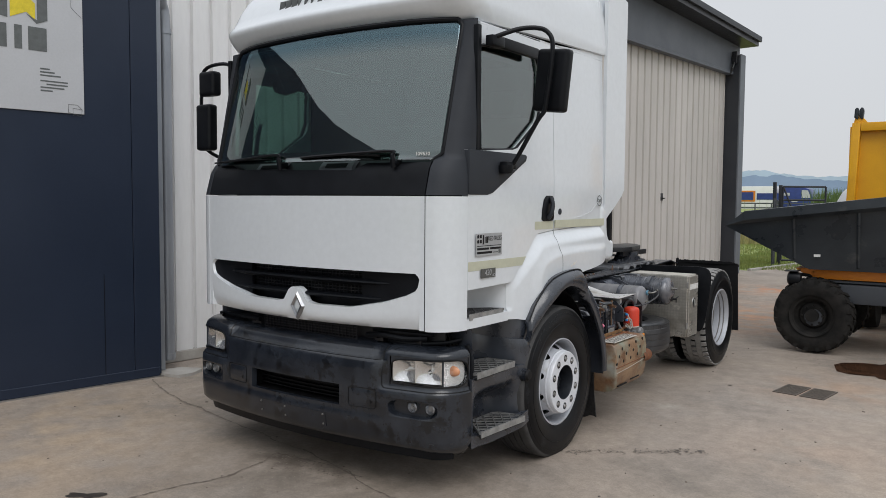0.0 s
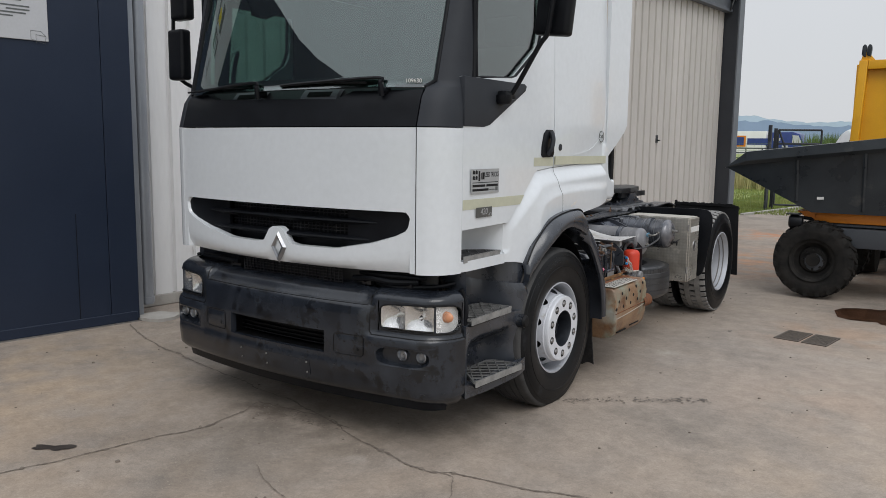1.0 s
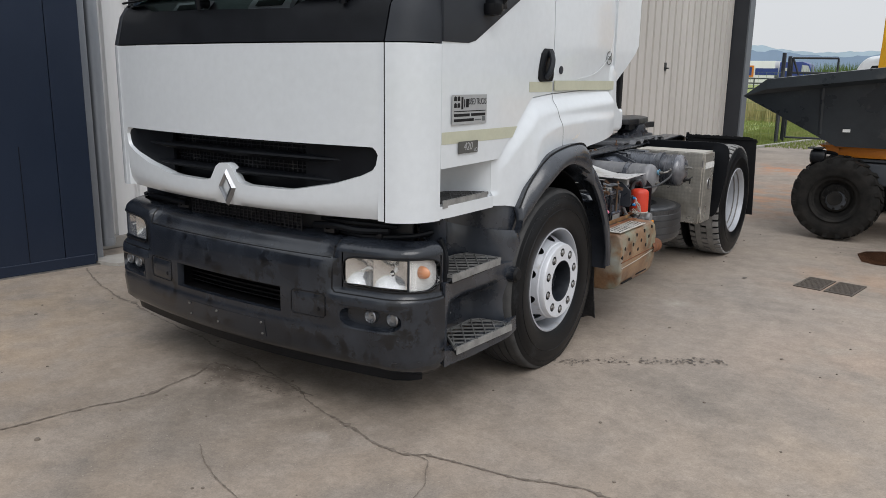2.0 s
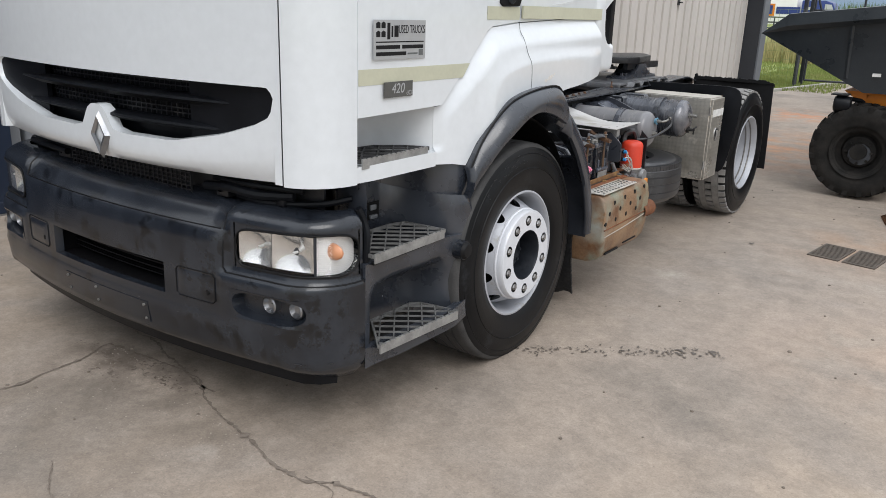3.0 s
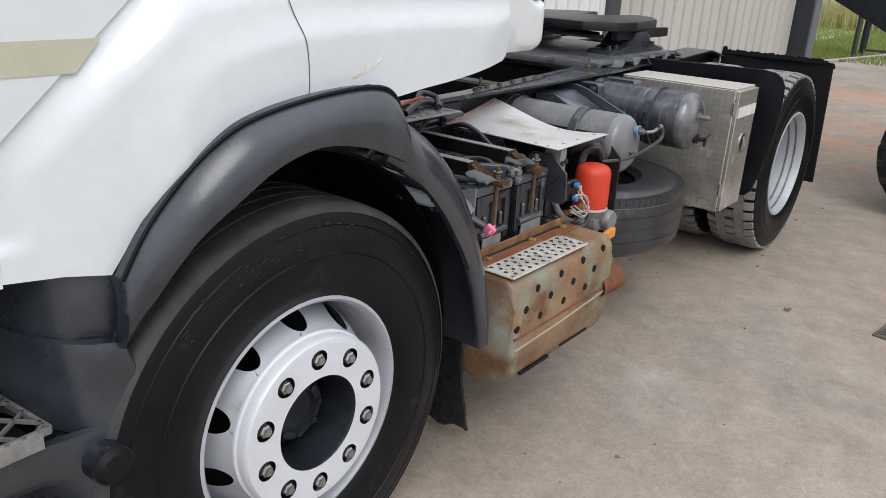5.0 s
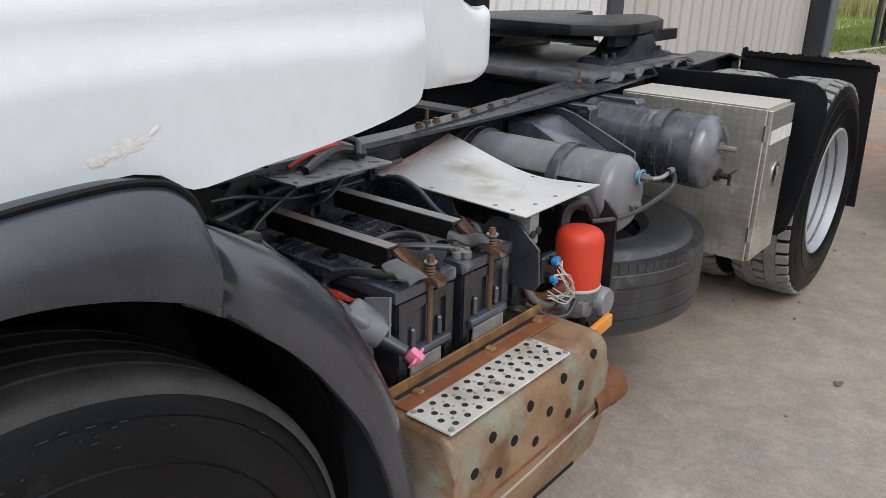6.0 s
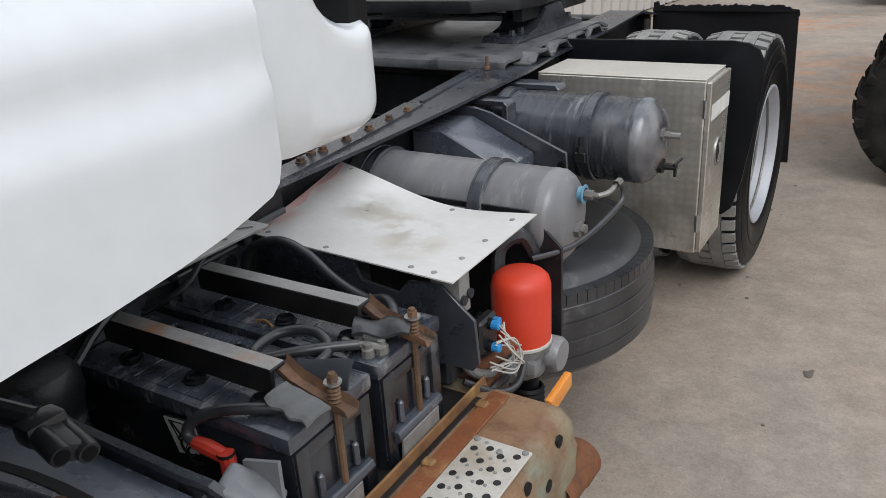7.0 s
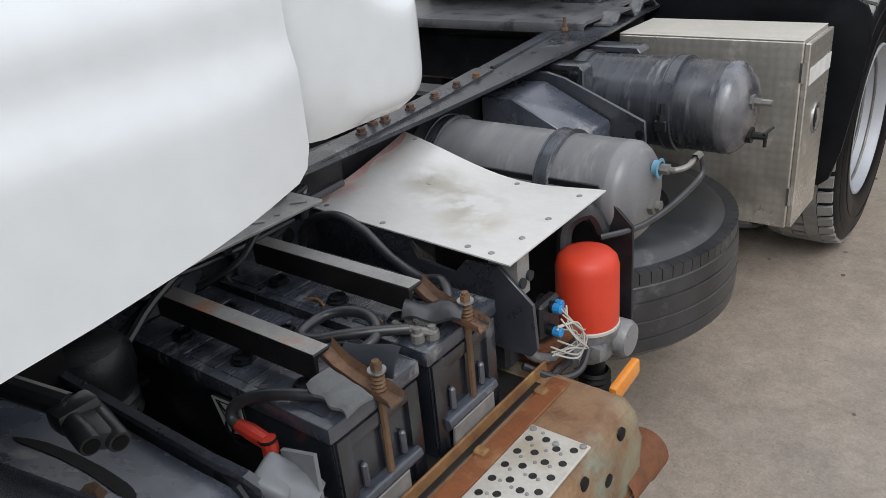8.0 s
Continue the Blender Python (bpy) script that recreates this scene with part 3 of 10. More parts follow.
def lathe(bm, prof, c, axis="x", n=48, close=False):
    """Turns the profile of (radius, height) round an axis through c."""
    def put(r, h, a):
        u, v = r * math.cos(a), r * math.sin(a)
        d = {"x": (h, u, v), "y": (u, h, v), "z": (u, v, h)}[axis]
        return (c[0] + d[0], c[1] + d[1], c[2] + d[2])
    rings = []
    for r, h in prof:
        if r < 1e-5:
            rings.append([bm.verts.new(put(0, h, 0))])
        else:
            rings.append([bm.verts.new(put(r, h, 2 * math.pi * i / n)) for i in range(n)])
    pairs = list(zip(rings, rings[1:])) + ([(rings[-1], rings[0])] if close else [])
    for p, q in pairs:
        for i in range(n):
            j = (i + 1) % n
            if len(p) == 1 and len(q) == 1:
                break
            if len(p) == 1:
                bm.faces.new((p[0], q[i], q[j]))
            elif len(q) == 1:
                bm.faces.new((p[i], p[j], q[0]))
            else:
                bm.faces.new((p[i], p[j], q[j], q[i]))
    return bm


def tube(bm, pts, r, n=8, closed=False):
    """A round bar along a line of points; r may be a list."""
    ps = [Vector(p) for p in pts]
    rings, up = [], None
    for i, p in enumerate(ps):
        a = ps[i - 1] if (i or closed) else p
        b = ps[(i + 1) % len(ps)] if (i < len(ps) - 1 or closed) else p
        d = (b - a).normalized()
        if up is None:
            up = d.orthogonal().normalized()
        up = (up - d * up.dot(d)).normalized()
        side = d.cross(up)
        rr = r[i] if isinstance(r, (list, tuple)) else r
        rings.append([bm.verts.new(p + (up * math.cos(2 * math.pi * k / n) + side * math.sin(2 * math.pi * k / n)) * rr) for k in range(n)])
    for p, q in list(zip(rings, rings[1:])) + ([(rings[-1], rings[0])] if closed else []):
        for k in range(n):
            bm.faces.new((p[k], p[(k + 1) % n], q[(k + 1) % n], q[k]))
    if not closed:
        bm.faces.new(rings[0][::-1])
        bm.faces.new(rings[-1])
    return bm


def bow(pts, n=6):
    """A smooth line through points (Catmull-Rom)."""
    ps = [Vector(p) for p in pts]
    out = []
    for i in range(len(ps) - 1):
        p0, p1, p2, p3 = ps[max(i - 1, 0)], ps[i], ps[i + 1], ps[min(i + 2, len(ps) - 1)]
        for k in range(n):
            t = k / n
            out.append(0.5 * ((2 * p1) + (p2 - p0) * t + (2 * p0 - 5 * p1 + 4 * p2 - p3) * t * t + (3 * p1 - p0 - 3 * p2 + p3) * t ** 3))
    out.append(ps[-1])
    return out


def span(a, b, n):
    return [a + (b - a) * i / n for i in range(n + 1)]


def lerp(x, table):
    """Straight lines through (x, y) pairs."""
    if x <= table[0][0]:
        return table[0][1]
    for (x0, y0), (x1, y1) in zip(table, table[1:]):
        if x <= x1:
            return y0 + (y1 - y0) * (x - x0) / (x1 - x0)
    return table[-1][1]


def shell(bm, us, vs, P, back, skip=None):
    """A sheet P(u, v) over a grid, with cut-outs where skip(u, v), made solid towards back: a vector or a function of the point."""
    grid = [[Vector(P(u, v)) for v in vs] for u in us]
    off = back if callable(back) else (lambda p: Vector(back))
    top, low = {}, {}

    def get(store, i, j, inner):
        if (i, j) not in store:
            p = grid[i][j]
            store[(i, j)] = bm.verts.new(p + off(p) if inner else p)
        return store[(i, j)]
    cells = {(i, j) for i in range(len(us) - 1) for j in range(len(vs) - 1) if not (skip and skip((us[i] + us[i + 1]) / 2, (vs[j] + vs[j + 1]) / 2))}
    for i, j in cells:
        q = ((i, j), (i + 1, j), (i + 1, j + 1), (i, j + 1))
        bm.faces.new([get(top, *c, False) for c in q])
        bm.faces.new([get(low, *c, True) for c in q][::-1])
        for k, nb in enumerate(((i, j - 1), (i + 1, j), (i, j + 1), (i - 1, j))):
            if nb not in cells:
                a, b = q[k], q[(k + 1) % 4]
                bm.faces.new((get(top, *b, False), get(top, *a, False), get(low, *a, True), get(low, *b, True)))
    return bm


def lettering(text, size, m, material, parent, name="lettering", depth=0.001, label=""):
    cu = bpy.data.curves.new(name, "FONT")
    cu.body, cu.size, cu.extrude, cu.align_x, cu.align_y = text, size, depth, "CENTER", "CENTER"
    ob = new(name, cu)
    dg = bpy.context.evaluated_depsgraph_get()
    me = bpy.data.meshes.new_from_object(ob.evaluated_get(dg))
    bpy.data.objects.remove(ob)
    me.transform(m)
    me.materials.clear()
    me.materials.append(material)
    t = new(name, me)
    t.parent = parent
    t.matrix_parent_inverse = parent.matrix_world.inverted()
    if label:
        tagged(t, label)
    return t


def blob(bm, c, rx, ry, z, n=26, rough=0.35, turn=0.0, seed=0):
    """A flat ragged patch on the ground."""
    rnd = random.Random(seed)
    ph = [rnd.uniform(0, 6.28) for _ in range(5)]
    pts = []
    for i in range(n):
        a = 2 * math.pi * i / n
        k = 1 + rough * sum(math.sin(a * (2 + j) + ph[j]) / (2 + j) for j in range(5)) + rnd.uniform(-0.06, 0.06)
        x, y = rx * k * math.cos(a), ry * k * math.sin(a)
        pts.append((c[0] + x * math.cos(turn) - y * math.sin(turn), c[1] + x * math.sin(turn) + y * math.cos(turn)))
    top = [bm.verts.new((x, y, z)) for x, y in pts]
    mid_v = bm.verts.new((c[0], c[1], z + 0.0005))
    for i in range(n):
        bm.faces.new((top[i], top[(i + 1) % n], mid_v))
    return bm

# ---- the yard: ground, joints, stains ----
bm = B()
quadmesh(bm, [(-3000, -3000, -0.03), (3000, -3000, -0.03), (3000, 3000, -0.03), (-3000, 3000, -0.03)], [(0, 1, 2, 3)])
solo("ground", bm, M_GRASS, "mown green and yellowing grass field", "ground", kind="structure")
bm = B()
prism(bm, [(-14, -30), (40, -30), (40, 60), (2.9, 60), (-0.35, 24.5), (-1.55, 17.6), (-3.4, 17.8), (-14, 17.8)], "z", -0.2, 0.0)
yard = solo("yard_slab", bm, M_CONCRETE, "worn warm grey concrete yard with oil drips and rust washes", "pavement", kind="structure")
bm = B()
for a, b in (((-1.62, 17.6), (-0.42, 24.5)), ((-0.42, 24.5), (2.83, 60))):
    d = (Vector(b) - Vector(a))
    m = Matrix.Translation((*a, 0)) @ Matrix.Rotation(math.atan2(d.y, d.x), 4, "Z")
    box(bm, 0, d.length, 0, 0.10, -0.1, 0.05, 0.01, 1, m)
solo("kerb", bm, M_KERB, "low pale concrete kerb along the grass", "kerb", kind="structure")


def ribbon(bm, pts, w, seed, z=0.004):
    """A ragged crack line lying on the concrete, wandering about its course."""
    rnd = random.Random(seed)
    line, off, drift = [], 0.0, 0.0
    for p, q in zip(pts, pts[1:]):
        p, q = Vector((*p, 0)), Vector((*q, 0))
        n = max(2, int((q - p).length / 0.014))
        side = Vector((-(q - p).y, (q - p).x, 0)).normalized()
        for k in range(n):
            drift = 0.8 * drift + rnd.gauss(0, 0.0016)
            off = 0.96 * off + drift
            line.append((p.lerp(q, k / n) + side * off, side, w * (0.35 + 1.3 * rnd.random() ** 2 + (1.6 if rnd.random() < 0.05 else 0))))
    vs = [(bm.verts.new((*(c + s * ww * rnd.uniform(0.3, 0.7)).xy, z)), bm.verts.new((*(c - s * ww * rnd.uniform(0.3, 0.7)).xy, z))) for c, s, ww in line]
    for (a, b), (c, d) in zip(vs, vs[1:]):
        bm.faces.new((a, b, d, c))


CRACKS = [([(-3.05, 0.98), (-2.55, 0.76), (-2.0, 0.61), (-1.33, 0.47), (-0.72, 0.42), (-0.30, 0.33), (0.10, 0.24), (0.40, 0.15)], 0.013), ([(-0.40, 0.17), (-0.14, 0.165), (0.106, 0.141), (0.296, 0.089), (0.461, 0.063), (0.667, 0.024), (0.895, -0.005), (1.148, -0.045), (1.238, 0.030), (1.335, 0.043), (1.62, 0.06), (2.3, 0.20)], 0.013), ([(-0.40, 0.17), (-0.38, -0.06), (-0.385, -0.30), (-0.45, -0.66), (-0.55, -1.18), (-0.75, -1.75)], 0.011), ([(1.144, -0.043), (1.258, -0.061), (1.36, -0.25), (1.42, -0.62)], 0.006), ([(0.36, -0.54), (0.50, -0.64), (0.75, -0.73), (1.0, -0.86)], 0.006)]
for k, (pts, w) in enumerate(CRACKS):
    bm = B()
    ribbon(bm, pts, w, 10 + k)
    part("crack", bm, M_CRACK, yard)
bm = B()
rnd = random.Random(5)
for x, y in ((-0.35, 0.10), (-0.22, 0.08), (-0.05, 0.17), (0.05, 0.10), (-0.12, -0.02), (0.20, 0.10)):
    for k in range(30):
        blob(bm, (x + rnd.gauss(0, 0.075), y - 0.25 * rnd.gauss(0, 0.075) + rnd.gauss(0, 0.012)), rnd.uniform(0.002, 0.010), rnd.uniform(0.002, 0.006), 0.0045 + 0.00005 * k, 9, 0.9, rnd.uniform(0, 3), int(rnd.random() * 1000))
part("spalled_edge", bm, M_CRACK, yard)
for c, rx, ry, mat, turn, seed in (((-0.72, -1.04), 0.10, 0.045, M_BLACKOIL, 0.5, 1), ((2.78, 5.85), 0.40, 0.62, M_WETOIL, 0.0, 3), ((1.56, 4.17), 0.02, 0.02, M_OIL, 0, 6)):
    bm = B()
    blob(bm, c, rx, ry, 0.004, 30, 0.55, turn, seed)
    part("stain", bm, mat, yard)
bm = B()
rnd = random.Random(11)
for k in range(170):
    u = rnd.random()
    x, y = 1.18 + 0.82 * u + rnd.gauss(0, 0.022), 1.39 + 0.62 * u + rnd.gauss(0, 0.032)
    big = 2.0 if (u > 0.72 and rnd.random() < 0.35) else 1.0
    blob(bm, (x, y), rnd.uniform(0.002, 0.010) * big, rnd.uniform(0.002, 0.007) * big, 0.004 + 0.00001 * k, 11, 0.75, rnd.uniform(0, 3), k)
part("oil_drips", bm, M_OIL, yard)
bm = B()
for k in range(260):
    x, y = rnd.uniform(-3, 4.5), rnd.uniform(-3, 6.5)
    s = rnd.uniform(0.003, 0.009) * (1.6 if rnd.random() < 0.1 else 1)
    lathe(bm, [(0, 0.0), (s, 0.0), (s * 0.8, s * 0.6), (0, s * 0.7)], (x, y, 0.0), "z", 6)
tagged(part("grit", bm, M_CRACK, yard), "small dark stones and specks", kind="stuff")
# bare aggregate on the worn slab in front of the crack
bm = B()
CRACK_Y = [(-0.5, 0.22), (-0.14, 0.165), (0.3, 0.089), (0.67, 0.024), (1.15, -0.045), (1.6, -0.2), (2.2, -0.5)]
for k in range(700):
    x = rnd.uniform(-0.4, 1.9)
    y = lerp(x, CRACK_Y) - 0.015 - rnd.random() ** 1.8 * 1.6
    s = rnd.uniform(0.0012, 0.0042)
    lathe(bm, [(s, 0.0), (s * 0.7, s * 0.5), (0, s * 0.6)], (x, y, 0.0), "z", 5)
tagged(part("aggregate", bm, M_PALESPOT, yard), "pale bare stones in the worn slab", kind="stuff")

# drain grate
drain = thing("drain_grate", (2.2, 4.25, 0), "rusty brown slotted iron drain grate set in concrete", "drain")
DM = Matrix.Translation((2.20, 4.32, 0)) @ Matrix.Rotation(radians(-8), 4, "Z")
for x0, x1 in ((-0.225, -0.012), (0.012, 0.225)):
    # black slab at ground level stands for the unlit pit
    bm = B()
    box(bm, x0, x1, -0.19, 0.19, -0.02, 0.002, 0, 1, DM)
    part("pit_shade", bm, M_BLACK, drain)
    bm = B()
    for a, b, y0, y1 in ((x0, x1, -0.20, -0.185), (x0, x1, 0.185, 0.20), (x0, x0 + 0.014, -0.185, 0.185), (x1 - 0.014, x1, -0.185, 0.185)):
        box(bm, a, b, y0, y1, -0.01, 0.008, 0, 1, DM)
    part("grate_frame", bm, M_DRAIN, drain)
    for k in range(12):
        bm = B()
        y = -0.180 + k * 0.031
        box(bm, x0 + 0.014, x1 - 0.014, y, y + 0.019, -0.01, 0.007, 0, 1, DM)
        part("grate_bar", bm, M_DRAIN, drain)

# ---- the garage hall beside the lorry ----
FU = Vector((0.0995, 0.995, 0))
FN = Vector((0.995, -0.0995, 0))
FM = Matrix(((FN.x, FU.x, 0, -3.60), (FN.y, FU.y, 0, 1.67), (0, 0, 1, 0), (0, 0, 0, 1)))


def ribbed(bm, u0, u1, z0, z1, pitch, depth, m, base=0.0, flat=0.62, shape=0.08):
    """Vertical trapezoid ribs over a wall."""
    prof, u = [], u0
    while u < u1 - 1e-6:
        for du, n in ((0, 0), (pitch * (1 - flat - shape) / 2, 0), (pitch * (1 - flat) / 2, depth), (pitch * (1 + flat) / 2, depth), (pitch * (1 + flat + shape) / 2, 0)):
            if u + du <= u1:
                prof.append((u + du, base + n))
        u += pitch
    prof.append((u1, base))
    vs = [(bm.verts.new(m @ Vector((n, u, z0))), bm.verts.new(m @ Vector((n, u, z1)))) for u, n in prof]
    for (a, b), (c, d) in zip(vs, vs[1:]):
        bm.faces.new((a, b, d, c))
    return bm


bm = B()
ribbed(bm, 1.13, 8.6, 0.12, 6.05, 0.24, 0.045, FM, 0.0, 0.78, 0.06)
ribbed(bm, -0.55, 1.13, 0.12, 4.2, 0.24, 0.045, FM, 0.0, 0.78, 0.06)
part_wall = solo("wall_front", bm, M_WALLWHITE, "pale ribbed steel cladding of the hall", "wall", kind="structure")
bm = B()
box(bm, -0.25, -0.004, 1.2, 15.0, 0, 5.7, 0, 1, FM)
# unseen wing: its top edge is shaped for the reflection in the windscreen
prism(bm, [(-18.0, 0), (1.2, 0), (1.2, 4.3), (-2.0, 4.38), (-3.07, 4.60), (-3.75, 4.80), (-4.56, 4.96), (-5.31, 5.13), (-6.59, 5.57), (-8.32, 6.30), (-10.3, 7.2), (-14.0, 8.9), (-18.0, 8.9)], "x", -0.25, -0.004, 0, 1, FM)
box(bm, -12, -0.25, 14.75, 15.0, 0, 5.7, 0, 1, FM)
solo("wall_core", bm, M_NAVY, "dark navy steel hall wall", "wall", kind="structure")
bm = B()
box(bm, -0.004, 0.05, -0.55, 8.6, 0, 0.12, 0.01, 1, FM)
solo("wall_base", bm, M_KERB, "concrete plinth under the cladding", "plinth", kind="structure")
# tall cream sliding door
bm = B()
ribbed(bm, 8.75, 14.79, 0.02, 4.95, 0.30, 0.045, FM, 0.02, 0.74, 0.10)
shutter = solo("door_2", bm, M_SHUTTER, "tall closed cream ribbed steel hall door", "door", kind="structure")
bm = B()
box(bm, 0.055, 0.075, 11.40, 11.50, 1.80, 1.96, 0.004, 1, FM)
tube(bm, [FM @ Vector((0.075, 11.47, 1.85)), FM @ Vector((0.13, 11.47, 1.85)), FM @ Vector((0.13, 11.40, 1.85))], 0.014, 8)
part("door_handle", bm, M_DARK, shutter, "small black door handle")
bm = B()
RZ = lambda u: 5.80 - 0.047 * (u - 15.5)
prism(bm, [(8.5, 4.95), (15.28, 4.95), (15.28, RZ(15.28) - 0.17), (8.5, RZ(8.5) - 0.17)], "x", 0.0, 0.22, 0, 1, FM)
box(bm, 0.10, 0.26, 8.5, 14.79, 4.90, 4.97, 0.005, 1, FM)
solo("fascia", bm, M_FASCIA, "dark grey steel fascia above the hall door", "fascia", kind="structure")
bm = B()
box(bm, 0.0, 0.10, 8.45, 8.75, 0, 4.95, 0.008, 1, FM)
solo("door_jamb", bm, M_POST, "dark grey steel jamb beside the hall door", "door frame", kind="structure")
post = thing("corner_post", tuple(FM @ Vector((0.2, 14.95, 0))), "dark grey steel corner post of the hall", "post", kind="structure")
# shaded side and lit front of the one post are put into two paints
bm = B()
box(bm, 0.0, 0.40, 14.80, 15.08, 0, 5.36, 0.01, 1, FM)
part("post_shaded_body", bm, M_POSTD, post)
bm = B()
box(bm, 0.402, 0.44, 14.80, 15.10, 0, 5.38, 0.006, 1, FM)
part("post_lit_face", bm, M_POSTL, post, "lighter slate front face of the post")
bm = B()
box(bm, 0.24, 0.36, 14.72, 14.79, 5.15, 5.45, 0.01, 1, FM)
tube(bm, [FM @ Vector((0.3, 14.75, 5.2)), FM @ Vector((0.3, 14.62, 5.02)), FM @ Vector((0.26, 14.62, 4.92))], 0.025, 8)
part("door_stop", bm, M_DARK, post)
bm = B()
prism(bm, [(1.2, RZ(1.2)), (15.5, RZ(15.5)), (15.5, RZ(15.5) + 0.07), (1.2, RZ(1.2) + 0.07)], "x", -12, 0.62, 0, 1, FM)
solo("roof", bm, M_ROOF, "grey sheet roof with an overhanging eave", "roof", kind="structure")
bm = B()
prism(bm, [(1.2, RZ(1.2) - 0.06), (15.5, RZ(15.5) - 0.06), (15.5, RZ(15.5) + 0.065), (1.2, RZ(1.2) + 0.065)], "x", 0.625, 0.68, 0, 1, FM)
solo("eave_trim", bm, M_POSTD, "dark steel trim along the roof edge", "trim", kind="structure")
bm = B()
prism(bm, [(1.2, RZ(1.2) - 0.165), (15.45, RZ(15.45) - 0.165), (15.45, RZ(15.45) - 0.004), (1.2, RZ(1.2) - 0.004)], "x", 0.0, 0.62, 0, 1, FM)
solo("soffit", bm, M_DARK, "dark underside of the eave", "soffit", kind="structure")

# navy sliding gate of the workshop
GV = Vector((0.158, 0.9874, 0)).normalized()
GN = Vector((GV.y, -GV.x, 0))
GM = Matrix(((GN.x, GV.x, 0, -3.104), (GN.y, GV.y, 0, 1.117), (0, 0, 1, 0), (0, 0, 0, 1)))
gate = thing("door_1", tuple(GM @ Vector((-0.05, -2, 0))), "closed navy blue panelled steel workshop door", "door", kind="structure")
for a, b in ((-0.262, 0.0), (-1.62, -0.268), (-2.98, -1.626), (-4.34, -2.986), (-6.2, -4.346)):
    bm = B()
    box(bm, -0.10, 0.0, a, b, 0.03, 4.05, 0.003, 1, GM)
    part("door_panel", bm, M_NAVY, gate)
bm = B()
box(bm, -0.10, 0.008, -6.2, -0.02, 0.012, 0.10, 0.004, 1, GM)
part("bottom_rail", bm, M_NAVY, gate)
bm = B()
box(bm, -0.45, -0.02, -6.3, 0.05, 4.06, 4.2, 0.01, 1, GM)
part("top_rail", bm, M_NAVY, gate)
bm = B()
box(bm, -0.12, 0.02, -6.3, 0.02, 0.0, 0.012, 0, 1, GM)
part("floor_track", bm, M_STEEL, gate, "bare steel floor track")
bm = B()
box(bm, 0.0, 0.004, -0.55, -0.546, 0.10, 1.05, 0, 1, GM)
part("scratch", bm, M_BLACK, gate)
# zinc downpipe by the door
pipe = thing("downpipe", (-3.33, 1.36, 0), "grey zinc rainwater downpipe beside the navy door", "downpipe")
bm = B()
tube(bm, bow([(-3.33, 1.36, 0.10), (-3.33, 1.36, 2.0), (-3.33, 1.36, 3.45), (-3.30, 1.30, 3.72), (-3.18, 1.20, 3.88), (-3.12, 1.16, 4.0)], 5), 0.062, 18)
part("pipe", bm, M_PIPE, pipe)
bm = B()
for z in (0.12, 3.42):
    lathe(bm, [(0.064, 0), (0.070, 0), (0.070, 0.05), (0.064, 0.05)], (-3.33, 1.36, z), "z", 18)
split_part("collar", bm, M_PIPE, pipe)
bm = B()
box(bm, -0.18, -0.12, 0.02, 0.10, 0, 4.05, 0.004, 1, GM)
solo("door_frame", bm, M_PIPE, "grey zinc door frame strip", "door frame", kind="structure")
bm = B()
blob(bm, (-3.06, 1.30), 0.17, 0.20, 0.03, 24, 0.2, 0.2, 21)
ext = [f for f in bm.faces]
r = bmesh.ops.extrude_face_region(bm, geom=ext)
bmesh.ops.translate(bm, verts=[v for v in r["geom"] if isinstance(v, bmesh.types.BMVert)], vec=(0, 0, -0.05))
solo("concrete_pad", bm, M_KERB, "pale rough concrete pad under the downpipe", "concrete pad", kind="structure")

# company board on the navy door
board = thing("sign_board", tuple(GM @ Vector((0.01, -1.4, 2.5))), "light grey company sign board fixed to the navy door", "sign")
bm = B()
box(bm, 0.002, 0.014, -1.95, -0.70, 2.52, 4.0, 0.003, 1, GM)
part("board", bm, M_SIGN, board)
SY = -0.70


def onsign(y0, y1, z0, z1, mat, name, d=0.003):
    bmx = B()
    box(bmx, 0.0145, 0.0145 + d, SY + y0, SY + y1, z0, z1, 0, 1, GM)
    return part(name, bmx, mat, board)


# plain shapes in the place of the emblem and its word
bm = B()
prism(bm, [(SY - 0.60, 3.30), (SY - 0.47, 3.36), (SY - 0.40, 3.30), (SY - 0.40, 3.44), (SY - 0.47, 3.50), (SY - 0.60, 3.44)], "x", 0.0145, 0.0175, 0, 1, GM)
part("emblem_yellow", bm, M_LEMON, board)
bm = B()
prism(bm, [(SY - 0.47, 3.345), (SY - 0.39, 3.27), (SY - 0.30, 3.31), (SY - 0.30, 3.62), (SY - 0.385, 3.62), (SY - 0.385, 3.30)], "x", 0.0145, 0.0175, 0, 1, GM)
prism(bm, [(SY - 0.80, 3.32), (SY - 0.62, 3.29), (SY - 0.62, 3.60), (SY - 0.80, 3.60)], "x", 0.0145, 0.0175, 0, 1, GM)
part("emblem_dark", bm, M_GREYINK, board)
for y0, y1, z0, z1 in ((-0.74, -0.63, 3.04, 3.24), (-0.57, -0.51, 3.04, 3.24), (-0.46, -0.31, 3.04, 3.24)):
    onsign(y0, y1, z0, z1, M_GREYINK, "emblem_bar")
for k, (y0, y1) in enumerate(((-0.37, -0.29), (-0.37, -0.25), (-0.37, -0.20), (-0.37, -0.14), (-0.32, -0.14), (-0.37, -0.17), (-0.37, -0.27))):
    z = 2.885 - 0.028 * k - (0.02 if k > 2 else 0)
    onsign(y0, y1, z, z + 0.012, M_GREYINK, "text_bar", 0.0015)
bm = B()
